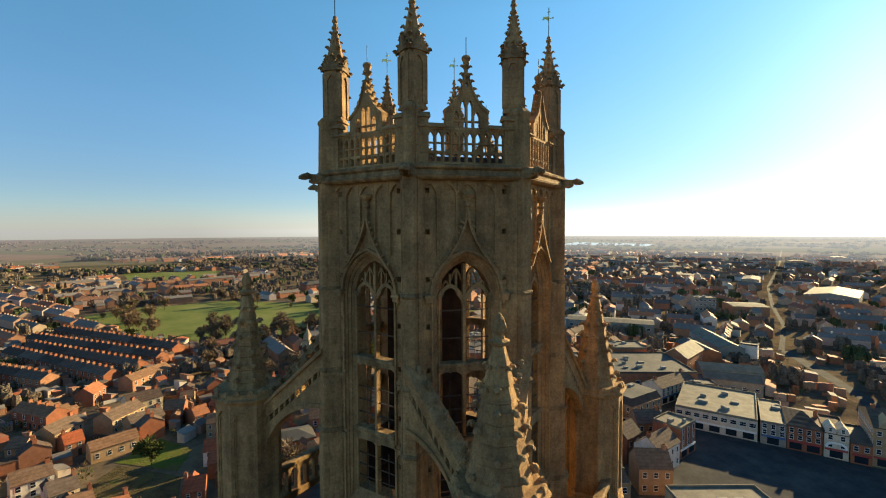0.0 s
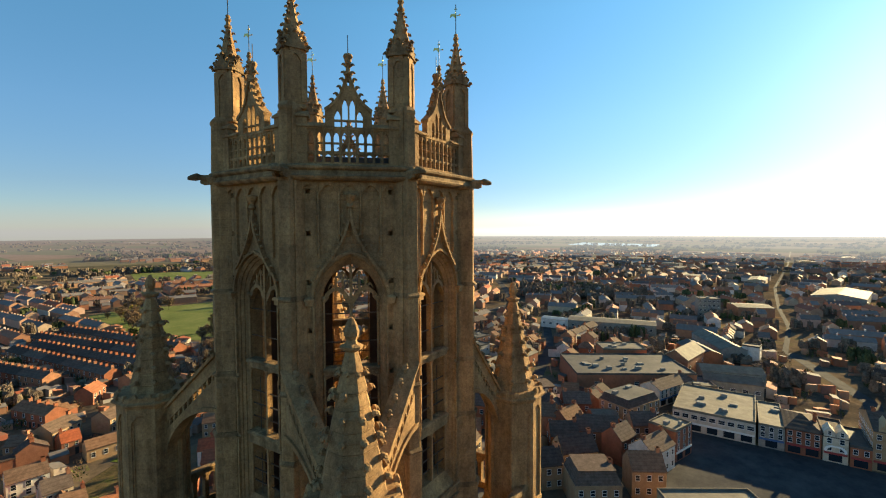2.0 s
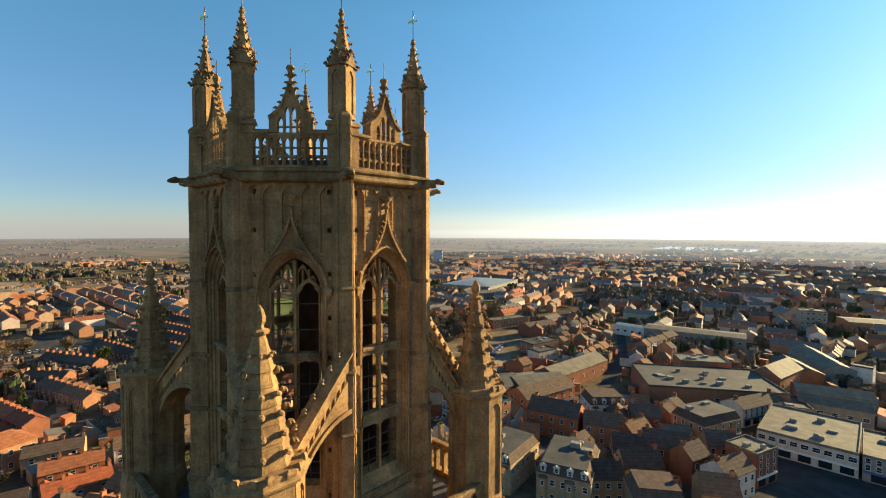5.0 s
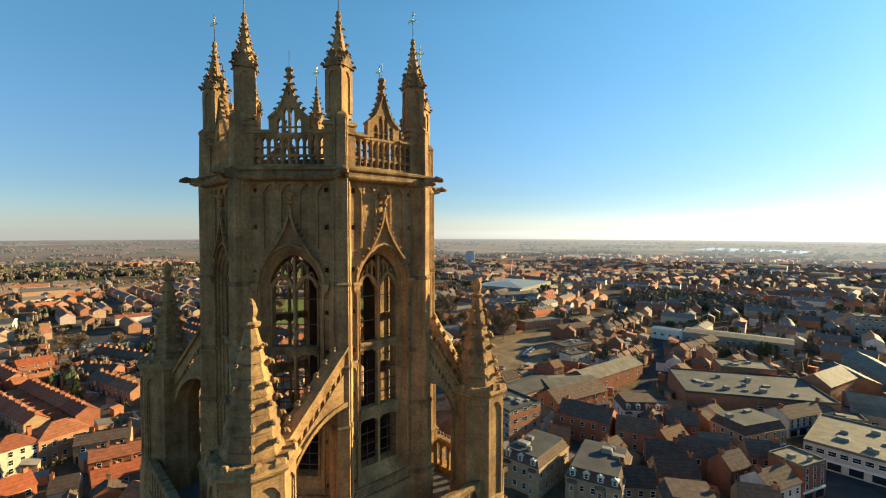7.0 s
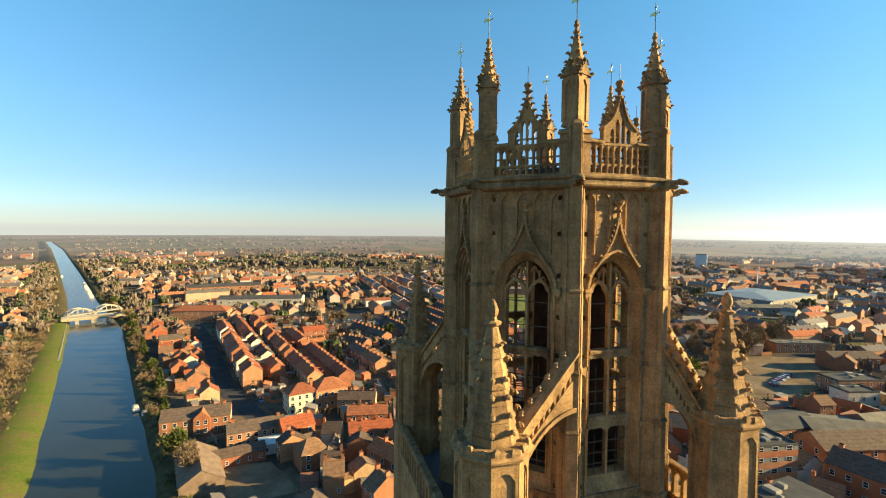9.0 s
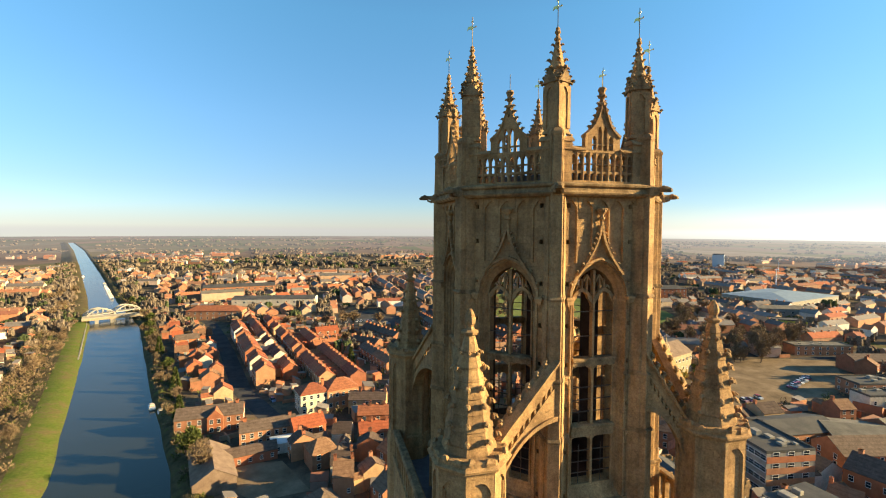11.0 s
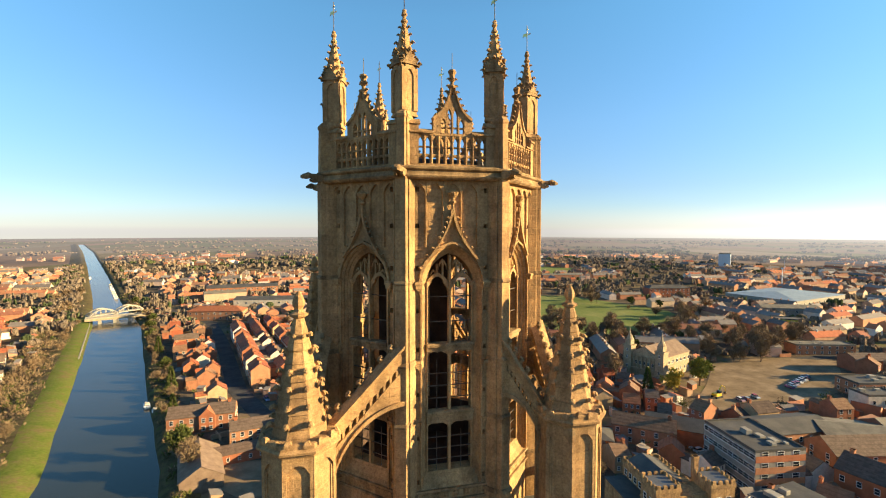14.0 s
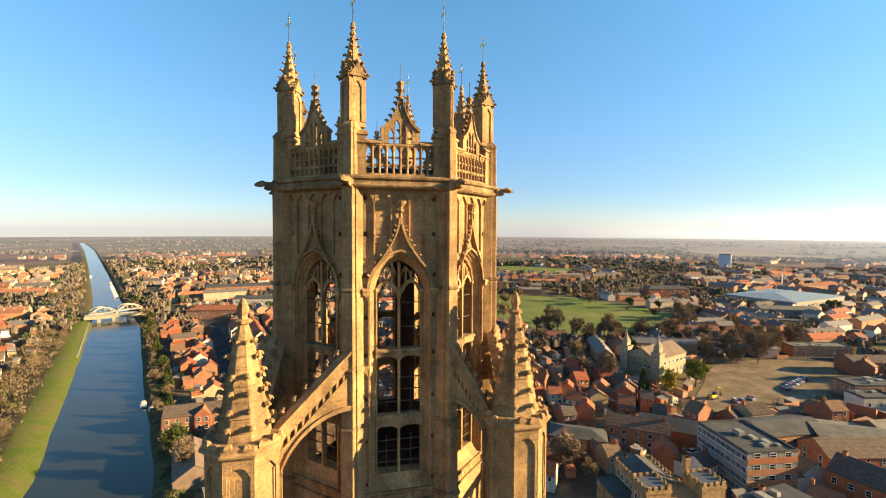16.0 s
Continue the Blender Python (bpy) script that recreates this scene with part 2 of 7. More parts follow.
# ---- mesh kit ----
class MB:
    """Collects vertices and faces for one mesh."""

    def __init__(self):
        self.v, self.f = [], []

    def add(self, vs, fs, M=None):
        n = len(self.v)
        self.v += [tuple(M @ Vector(p)) for p in vs] if M is not None else [tuple(p) for p in vs]
        self.f += [tuple(i + n for i in f) for f in fs]
        return self

    def box(self, x0, x1, y0, y1, z0, z1, M=None, c=0.0):
        """A box; c cuts its top edge back all round."""
        vs = [(x0, y0, z0), (x1, y0, z0), (x1, y1, z0), (x0, y1, z0)]
        fs = [(3, 2, 1, 0)]
        rings = [(0, z1)] if not c else [(0, z1 - c), (c, z1)]
        for k, (d, z) in enumerate(rings):
            vs += [(x0 + d, y0 + d, z), (x1 - d, y0 + d, z), (x1 - d, y1 - d, z), (x0 + d, y1 - d, z)]
            fs += [(4 * k + i, 4 * k + (i + 1) % 4, 4 * k + 4 + (i + 1) % 4, 4 * k + 4 + i) for i in range(4)]
        n = 4 * len(rings)
        fs.append((n, n + 1, n + 2, n + 3))
        return self.add(vs, fs, M)

    def loft(self, rings, caps=True, closed=True, M=None):
        """Skins equal rings of points; rings run counter-clockwise seen from their end."""
        n = len(rings[0])
        vs = [p for r in rings for p in r]
        fs = []
        for k in range(len(rings) - 1):
            for i in range(n if closed else n - 1):
                j = (i + 1) % n
                fs.append((k * n + i, k * n + j, k * n + n + j, k * n + n + i))
        if caps:
            fs.append(tuple(range(n - 1, -1, -1)))
            fs.append(tuple((len(rings) - 1) * n + i for i in range(n)))
        return self.add(vs, fs, M)

    def lathe(self, prof, n=8, M=None, turn=0.0):
        rings = [[(r * math.cos(2 * math.pi * (i + turn) / n), r * math.sin(2 * math.pi * (i + turn) / n), z) for i in range(n)] for r, z in prof]
        return self.loft(rings, True, True, M)

    def prism(self, poly, z0, z1, M=None, top=1.0):
        """A plan polygon (counter-clockwise) drawn up from z0 to z1."""
        return self.loft([[(x, y, z0) for x, y in poly], [(x * top, y * top, z1) for x, y in poly]], True, True, M)

    def strip(self, lo, hi, y0, y1, M=None):
        """A plate in x and z between two lines of (x, z) points, from depth y0 (front) to y1."""
        rings = [[(a, y0, b), (a, y1, b), (c, y1, d), (c, y0, d)] for (a, b), (c, d) in zip(lo, hi)]
        return self.loft(rings, True, True, M)

    def tube(self, pts, r, n=5, M=None):
        """A rod along points; r one radius or one a point."""
        rings = []
        for i, p in enumerate(pts):
            p = Vector(p)
            d = Vector(pts[min(i + 1, len(pts) - 1)]) - Vector(pts[max(i - 1, 0)])
            q = d.to_track_quat("Z", "Y")
            rr = r[i] if isinstance(r, (list, tuple)) else r
            rings.append([p + q @ Vector((rr * math.cos(2 * math.pi * k / n), rr * math.sin(2 * math.pi * k / n), 0)) for k in range(n)])
        return self.loft(rings, True, True, M)

    def mesh(self, name, mat):
        me = bpy.data.meshes.new(name)
        me.from_pydata(self.v, [], self.f)
        me.materials.append(mat)
        return me


def part(name, mb, mat, parent, label=""):
    """Links a mesh as one object under a thing or a part."""
    ob = new(name, mb if isinstance(mb, bpy.types.Mesh) else mb.mesh(name, mat))
    ob.parent = parent
    if label:
        tagged(ob, label)
    return ob


def thing(name, label, category, group="", kind="", at=None):
    ob = tagged(new(name), label, category, group, kind)
    if at is not None:
        ob.matrix_world = at
    return ob


def solid(name, mb, mat, label, category, group="", kind=""):
    return tagged(new(name, mb.mesh(name, mat)), label, category, group, kind)


def arch(w, zs, za, n=7, cusp=0.0):
    """A pointed arch from (-w, zs) over (0, za) to (w, zs); cusp pinches it into a trefoil."""
    h = za - zs
    r = (w * w + h * h) / (2 * w)
    end = math.atan2(h, r - w)
    left = []
    for i in range(n + 1):
        a = end * i / n
        k = 1 - cusp * math.exp(-((i / n - 0.45) / 0.14) ** 2)
        left.append(((-w + r - r * math.cos(a)) * k, zs + r * math.sin(a) * (1 - cusp * 0.4 * math.exp(-((i / n - 0.45) / 0.14) ** 2))))
    return left + [(-u, z) for u, z in reversed(left[:-1])]


# ---- the tower: an eight-sided lantern on a square stage ----
tower = thing("church_tower", "weathered limestone church tower with an octagonal openwork lantern", "church tower")
AP = 4.65                            # from the axis to the face of a lantern wall
T8 = math.tan(math.pi / 8)
FACES = [pose(0, 0, 0, 0, 0, 45 * k) for k in range(8)]
CORNERS = [pose(0, 0, 0, 0, 0, 45 * k - 22.5) for k in range(8)]   # a corner lies at -y of this frame
HOLES = (73.77, 72.36, 70.72, 69.08, 67.55, 65.79, 64.05, 62.3)
WALL_FOOT, WALL_TOP = 55.0, 74.2


def ring8(obs):
    """Repeats parts of the first side round the lantern."""
    for ob in obs:
        for k in range(1, 8):
            copy_thing(ob, pose(0, 0, 0, 0, 0, 45 * k))


def opening(w, za, dep, zb):
    return [(-w, -AP + dep, zb)] + [(u, -AP + dep, z) for u, z in arch(w, 70.0, za, 8)] + [(w, -AP + dep, zb)]


def lantern_wall():
    mb = MB()
    W = AP * T8
    prof = [(1.22, 71.62, 0.0, 61.95), (1.17, 71.56, 0.07, 62.02), (1.17, 71.56, 0.12, 62.06), (1.09, 71.46, 0.19, 62.2), (1.09, 71.46, 0.23, 62.26), (0.98, 71.30, 0.32, 62.5), (0.96, 71.28, 0.85, 62.5)]
    rings = [opening(*p) for p in prof]
    mb.loft([list(reversed(r)) for r in rings], False, True)
    o = rings[0]
    y = -AP
    # over the arch and under the sill
    for a, b in zip(o[1:-2], o[2:-1]):
        mb.add([a, b, (b[0], y, WALL_TOP), (a[0], y, WALL_TOP)], [(0, 1, 2, 3)])
    mb.add([(-1.22, y, WALL_FOOT), (1.22, y, WALL_FOOT), (1.22, y, 61.95), (-1.22, y, 61.95)], [(0, 1, 2, 3)])
    # the sides, with put-log holes through the face
    for s in (-1, 1):
        cols = (1.22, 1.30, 1.46, W)
        for c, (a, b) in enumerate(zip(cols, cols[1:])):
            zs = [WALL_FOOT, WALL_TOP] if c != 1 else sorted([WALL_FOOT, WALL_TOP] + [h + e for h in HOLES for e in (-0.09, 0.09)])
            for i, (z0, z1) in enumerate(zip(zs, zs[1:])):
                q = [(s * a, y, z0), (s * b, y, z0), (s * b, y, z1), (s * a, y, z1)]
                q = q if s > 0 else q[::-1]
                if c == 1 and i % 2:
                    d = [(px, y + 0.3, pz) for px, py, pz in q]
                    mb.add(q + d, [(0, 4, 5, 1)[::-1], (1, 5, 6, 2)[::-1], (2, 6, 7, 3)[::-1], (3, 7, 4, 0)[::-1], (4, 5, 6, 7)])
                else:
                    mb.add(q, [(0, 1, 2, 3)])
    return part("lantern_wall", mb, STONE, tower)


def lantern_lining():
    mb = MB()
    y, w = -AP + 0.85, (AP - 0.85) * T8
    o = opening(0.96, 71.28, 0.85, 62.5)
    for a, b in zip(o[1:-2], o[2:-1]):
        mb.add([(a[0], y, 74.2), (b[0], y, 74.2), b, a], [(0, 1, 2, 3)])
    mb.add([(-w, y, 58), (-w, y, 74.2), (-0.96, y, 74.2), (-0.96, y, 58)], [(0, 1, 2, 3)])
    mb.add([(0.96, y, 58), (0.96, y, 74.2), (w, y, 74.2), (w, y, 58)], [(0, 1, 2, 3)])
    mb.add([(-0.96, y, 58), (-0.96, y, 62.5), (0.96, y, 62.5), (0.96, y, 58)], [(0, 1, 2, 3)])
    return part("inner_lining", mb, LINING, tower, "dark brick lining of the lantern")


def head_plate(mb, u0, u1, zs, za, zt, y0, y1, cusp=0.16, n=6):
    """The stone over one arched light, up to zt."""
    c, w = (u0 + u1) / 2, (u1 - u0) / 2
    lo = [(u + c, z) for u, z in arch(w, zs, za, n, cusp)]
    mb.strip(lo, [(u, zt) for u, z in lo], y0, y1)


def lantern_window():
    y0, y1 = -AP + 0.33, -AP + 0.51
    mb = MB().box(-0.05, 0.05, y0 - 0.04, y1, 62.5, 71.22)
    win = part("window", mb, STONE, tower, "two-light traceried stone window with no glass")
    for zt, za, zs, zb in ((67.38, 67.31, 67.10, 67.7), (64.50, 64.43, 64.22, 64.98)):
        tr = MB().box(-0.96, 0.96, y0 - 0.12, y1 + 0.05, zt, zb - 0.12).box(-0.98, 0.98, y0 - 0.2, y1 + 0.08, zb - 0.13, zb, c=0.05)
        part("transom", tr, STONE_DARK, win)
        hd = MB()
        for a, b in ((-0.96, -0.05), (0.05, 0.96)):
            head_plate(hd, a, b, zs, za, zt + 0.01, y0, y1, 0.26)
        part("cusped_head", hd, STONE, win)
    # the traceried head: two sub-arches, uprights over them, small lights at the top
    hd = MB()
    for s in (-1, 1):
        lo = [(u + s * 0.505, z) for u, z in arch(0.435, 69.75, 70.38, 6, 0.22)]
        hi = [(u * 1.18 + s * 0.505, z + 0.09) for u, z in arch(0.435, 69.75, 70.44, 6, 0.0)]
        hd.strip(lo, hi, y0, y1)
        for u, top in ((0.51, 71.02), (0.28, 71.1)):
            hd.box(s * u - 0.035, s * u + 0.035, y0 + 0.02, y1 - 0.02, 70.35 if u > 0.4 else 70.25, top - 0.16)
        lo = [(u + s * 0.28, z) for u, z in arch(0.17, 70.62, 70.96, 4, 0.1)]
        hd.strip(lo, [(u, z + 0.10) for u, z in lo], y0 + 0.02, y1 - 0.02)
        lo = [(u + s * 0.66, z) for u, z in arch(0.11, 70.36, 70.56, 4, 0.1)]
        hd.strip(lo, [(u, z + 0.08) for u, z in lo], y0 + 0.02, y1 - 0.02)
    part("tracery", hd, STONE, win)
    # jamb roll, then iron bars across the lights
    for s in (-1, 1):
        part("jamb_shaft", MB().lathe([(0.045, 62.5), (0.045, 70.0), (0.09, 70.02), (0.09, 70.12), (0.05, 70.16)], 7, pose(s * 0.93, y0 - 0.02, 0)), STONE, win)
    for s in (-0.51, 0.51):
        for z0, z1 in ((62.5, 64.1), (65.0, 67.0)):
            part("iron_bar", MB().box(s - 0.014, s + 0.014, y0 + 0.07, y0 + 0.09, z0, z1), IRON, win, "thin iron upright")
    for z in (62.95, 63.4, 63.85, 65.45, 65.95, 66.45, 68.55, 69.55):
        part("iron_bar", MB().box(-0.96, 0.96, y0 + 0.06, y0 + 0.10, z - 0.018, z + 0.018), IRON, win, "thin iron cross-bar")
    return win


def blind_panelling():
    """Ribs and arch heads on the wall over and beside the window."""
    mb = MB()
    y = -AP
    for u0, u1 in ((-1.66, -1.04), (-1.04, -0.36), (-0.36, 0.36), (0.36, 1.04), (1.04, 1.66)):
        head_plate(mb, u0 + 0.03, u1 - 0.03, 73.60, 73.99, 74.12, y - 0.10, y + 0.03, 0.14, 6)
    mb.box(-1.7, 1.7, y - 0.15, y + 0.02, 74.11, 74.2)
    fr = part("arched_frieze", mb, STONE, tower)
    for u in (-1.04, -0.36, 0.36, 1.04):
        lo = 71.55 if abs(u) > 0.5 else 72.15
        part("rib", MB().prism([(u - 0.05, y + 0.02), (u - 0.025, y - 0.09), (u + 0.025, y - 0.09), (u + 0.05, y + 0.02)], lo, 74.11), STONE, fr)
    for s in (-1, 1):
        # slender panels beside the window, in two heights
        for z0, z1 in ((64.85, 67.0), (67.15, 70.05), (62.0, 64.7)):
            p = MB()
            u0, u1 = (1.27, 1.66)
            lo = [(u + s * (u0 + u1) / 2, z) for u, z in arch(0.16, z1 - 0.34, z1 - 0.12, 4)]
            p.strip(lo, [(u, z1) for u, z in lo], y - 0.09, y + 0.01)
            for u in (u0 - 0.03, u1 - 0.01):
                p.box(s * u - 0.03, s * u + 0.03, y - 0.09, y + 0.01, z0, z1)
            part("side_panel", p, STONE, fr)
    # frieze of pierced flowers under the sill
    q = MB().box(-1.66, 1.66, y - 0.10, y + 0.02, 61.86, 61.96).box(-1.66, 1.66, y - 0.10, y + 0.02, 61.42, 61.50)
    for i in range(8):
        c = -1.45 + i * 0.414
        for a in range(4):
            d = math.radians(90 * a + 45)
            q.lathe([(0.08, -0.05), (0.05, 0.0)], 6, Matrix.Translation((c + 0.1 * math.cos(d), y, 61.68 + 0.1 * math.sin(d))) @ pose(0, 0, 0, 90))
    part("flower_frieze", q, STONE_DARK, tower)
    return fr


def leafy(mb, M, s=1.0):
    """One crocket: a stem that swells into a hooked, lobed leaf, along +x."""
    def ring(x, w, z0, z1):
        return [(x * s, -w * s, z0 * s), (x * s, w * s, z0 * s), (x * s, w * 1.15 * s, (z0 + z1) / 2 * s), (x * s, w * 0.5 * s, z1 * s), (x * s, -w * 0.5 * s, z1 * s), (x * s, -w * 1.15 * s, (z0 + z1) / 2 * s)]
    mb.loft([ring(-0.03, 0.045, -0.10, 0.07), ring(0.06, 0.045, -0.04, 0.08), ring(0.12, 0.085, -0.02, 0.12), ring(0.16, 0.06, 0.01, 0.10), ring(0.20, 0.075, -0.03, 0.08), ring(0.235, 0.03, -0.05, 0.02)], True, True, M)
    return mb


CROCKET = leafy(MB(), None).mesh("crocket", STONE)
CROCKET_S = leafy(MB(), None, 0.6).mesh("crocket", STONE)
CROCKET_M = leafy(MB(), None, 0.8).mesh("crocket", STONE)
CROCKET_T = leafy(MB(), None, 1.2).mesh("crocket", STONE)
CROCKET_L = leafy(MB(), None, 1.25).mesh("crocket", STONE_DARK)


def crocket(mesh, parent, at, along, rise=0.0):
    """A crocket at a point, pointing along a heading in degrees."""
    ob = part("crocket", mesh, None, parent)
    ob.matrix_local = Matrix.Translation(at) @ pose(0, 0, 0, 0, -rise, along)
    return ob


def hood():
    """Slim ogee hood over the window, set with crockets, ending in a tall leafy finial."""
    y = -AP - 0.1
    mb = MB()
    a = arch(1.24, 70.1, 71.68, 8)
    mb.strip(a, [(u * 1.07, z + 0.09) for u, z in a], y - 0.02, y + 0.14)
    path = []
    for i in range(11):
        t = i / 10
        path.append((0.98 * (1 - t) ** 1.75 + 0.03, 71.05 + 1.95 * t))
    for s in (-1, 1):
        line = [(s * u, z) for u, z in path]
        mb.strip([(u - 0.045, z) for u, z in line], [(u + 0.045, z + 0.03) for u, z in line], y - 0.10, y + 0.12)
        mb.box(s * 1.36 - 0.12, s * 1.36 + 0.12, y - 0.12, y + 0.12, 69.95, 70.10)
        mb.box(s * 1.36 - 0.16, s * 1.36 + 0.16, y - 0.16, y + 0.12, 70.10, 70.22, c=0.05)
    h = part("ogee_hood", mb, STONE, tower)
    for s in (-1, 1):
        for i in (2, 4, 5, 6, 7, 8):
            u, z = path[i]
            crocket(CROCKET_S, h, (s * (u + 0.03), y - 0.05, z + 0.04), 0 if s > 0 else 180, 25)
        for u, z in (a[2], a[4], a[6]):
            crocket(CROCKET_S, h, (s * -u * 1.07, y - 0.02, z + 0.08), 0 if s > 0 else 180, 30)
    f = MB().lathe([(0.09, 72.86), (0.07, 73.05), (0.06, 73.2), (0.13, 73.26), (0.13, 73.31), (0.08, 73.36), (0.09, 73.44), (0.20, 73.56), (0.23, 73.66), (0.16, 73.70), (0.05, 73.72)], 8, pose(0, y - 0.02, 0))
    for k in range(6):
        leafy(f, Matrix.Translation((0.12 * math.cos(k * 1.05), y - 0.02 + 0.12 * math.sin(k * 1.05), 73.57)) @ pose(0, 0, 0, 0, -35, 60 * k), 0.6)
    part("finial", f, STONE, h, "leafy stone finial of the hood")
    return [h]


def corner_poly(e, w, back=0.5):
    """Plan of a corner pier: a flat front proud of the walls by e, steep splayed flanks with a nook, w wide each way. Points at -y."""
    c = -AP / math.cos(math.pi / 8)
    half = [(w * 0.50, c - e * 1.12), (w * 0.55, c - e * 1.06), (w * 0.66, c - e * 0.60), (w * 0.76, c - e * 0.64), (w * 0.84, c - e * 0.50), (w * 1.10, c + 0.15), (w * 1.10, c + 0.30)]
    return half + [(0, c + back)] + [(-x, y) for x, y in reversed(half)]


def corner_pier():
    mb = MB()
    rings = [(56, 0.54, 0.46), (61.6, 0.52, 0.46), (61.9, 0.46, 0.44), (64.65, 0.45, 0.44), (64.9, 0.42, 0.42), (67.0, 0.42, 0.42), (67.2, 0.40, 0.40), (70.1, 0.40, 0.40), (70.3, 0.38, 0.38), (74.2, 0.38, 0.38)]
    mb.loft([[(x, y, z) for x, y in corner_poly(e, w)] for z, e, w in rings])
    p = part("corner_pier", mb, STONE, tower)
    for z, e, w in ((61.75, 0.60, 0.5), (64.77, 0.51, 0.46), (67.08, 0.48, 0.43), (70.2, 0.46, 0.41)):
        part("string_course", MB().loft([[(x, y, zz) for x, y in corner_poly(ee, ww)] for zz, ee, ww in ((z - 0.08, e - 0.06, w), (z - 0.03, e, w), (z + 0.02, e, w), (z + 0.1, e - 0.07, w))]), STONE_DARK, p)
    return p


def cornice():
    prof = ((74.12, 0.34), (74.19, 0.43), (74.25, 0.46), (74.30, 0.37), (74.44, 0.33), (74.50, 0.44), (74.57, 0.46), (74.64, 0.34))
    mb = MB().lathe([((AP + e) / math.cos(math.pi / 8), z) for z, e in prof], 8, None, 0.5)
    return part("cornice", mb, STONE_DARK, tower)


def gargoyle():
    """A crouching beast-like spout, left as a plain worn shape, along -y."""
    r0 = 5.25
    mb = MB().loft([[(x * w, -r0 - d, 74.36 + dz + z * h) for x, z in ((-1, -1), (1, -1), (1.1, 0.3), (0.5, 1), (-0.5, 1), (-1.1, 0.3))] for d, w, h, dz in (
        (0.0, 0.2, 0.14, 0), (0.22, 0.22, 0.16, 0.02), (0.40, 0.15, 0.11, 0.05), (0.55, 0.11, 0.09, 0.07), (0.68, 0.17, 0.13, 0.08), (0.84, 0.15, 0.10, 0.05), (0.97, 0.07, 0.05, 0.02))])
    for s in (-1, 1):
        mb.loft([[(s * 0.14 + x, -r0 - d, z) for x, z in ((-0.05, zz - 0.05), (0.05, zz - 0.05), (0.05, zz + 0.05), (-0.05, zz + 0.05))] for d, zz in ((0.1, 74.25), (0.4, 74.22), (0.55, 74.28))])
    return part("gargoyle", mb, STONE_DARK, tower, "worn projecting stone spout")


def parapet():
    """One side: ten slim arched lights over a low pierced tier, sloped copings, and a gable of four lights."""
    y0, y1 = -AP - 0.10, -AP + 0.14
    mb = MB().box(-1.68, 1.68, y0 - 0.02, y1 + 0.02, 74.6, 74.74)
    par = part("parapet", mb, STONE, tower, "pierced stone parapet with a traceried ogee gable")
    n, w, m_ = 10, 0.276, 0.036
    rail = MB().box(-1.38, 1.38, y0 + 0.02, y1 - 0.02, 75.05, 75.11)
    for i in range(n):
        c = -n * w / 2 + (i + 0.5) * w
        head_plate(rail, c + m_ - w / 2, c + w / 2 - m_, 74.94, 75.02, 75.06, y0 + 0.03, y1 - 0.03, 0.3, 4)
    part("pierced_rail", rail, STONE, par)
    part("cross_bar", MB().box(-1.38, 1.38, y0 + 0.05, y1 - 0.05, 75.36, 75.41), STONE, par)
    head = MB()
    head_plate(head, m_ - w / 2, w / 2 - m_, 75.56, 75.755, 75.83, y0 + 0.03, y1 - 0.03, 0.16, 6)
    head = head.mesh("arch_head", STONE)
    bal = MB().prism([(-m_ - 0.012, y0 + 0.06), (-0.015, y0 - 0.01), (0.015, y0 - 0.01), (m_ + 0.012, y0 + 0.06), (m_ + 0.012, y1 - 0.04), (-m_ - 0.012, y1 - 0.04)], 74.72, 75.83).mesh("baluster", STONE)
    for i in range(n):
        part("arch_head", head, None, par).matrix_local = pose(-n * w / 2 + (i + 0.5) * w, 0, 0)
    for i in range(n + 1):
        part("baluster", bal, None, par).matrix_local = pose(-n * w / 2 + i * w, 0, 0)
    for s in (-1, 1):
        a, b = sorted((s * 1.40, s * 1.72))
        part("end_panel", MB().box(a, b, y0, y1, 74.72, 75.83), STONE, par)
        # weathered coping beside the gable
        a, b = sorted((s * 0.77, s * 1.7))
        c = MB().box(a, b, y0 - 0.02, y1 + 0.02, 75.82, 75.88)
        c.loft([[(x, y0 - 0.09, 75.88), (x, y1 + 0.08, 75.88), (x, y1 + 0.08, 75.93), (x, 0.5 * (y0 + y1) + 0.02, 76.07), (x, y0 - 0.09, 75.93)] for x in (a, b)])
        part("coping", c, STONE, par)
    # gable: solid upright cheeks, four cusped lights, concave rakes
    rake = [(0.77, 76.46), (0.64, 76.56), (0.47, 76.70), (0.33, 76.90), (0.22, 77.14), (0.13, 77.40), (0.07, 77.62), (0.0, 77.66)]

    def over(u):
        u = abs(u)
        for (a, za), (b, zb) in zip(rake, rake[1:]):
            if b <= u <= a:
                return za + (zb - za) * (a - u) / (a - b)
        return rake[0][1]
    g = MB().box(-0.77, 0.77, y0, y1, 75.82, 75.92)
    for s in (-1, 1):
        us = sorted(s * u for u in (0.47, 0.55, 0.64, 0.77))
        g.strip([(u, 75.9) for u in us], [(u, over(u)) for u in us], y0, y1)
        for u0, u1, zs, za in ((0.26, 0.47, 76.28, 76.48), (0.03, 0.22, 76.62, 76.86)):
            c = s * (u0 + u1) / 2
            lo = [(u + c, z) for u, z in arch((u1 - u0) / 2, zs, za, 6, 0.2)]
            g.strip(lo, [(u, over(u)) for u, z in lo], y0 + 0.02, y1 - 0.02)
        g.box(s * 0.24 - 0.03, s * 0.24 + 0.03, y0 + 0.02, y1 - 0.02, 75.9, over(0.25) - 0.05)
        # the rake stands proud as a moulding
        line = [(s * u, z) for u, z in rake[:-1]]
        g.strip([(u, z - 0.06) for u, z in line], [(u * 1.03, z + 0.05) for u, z in line], y0 - 0.05, y1 + 0.05)
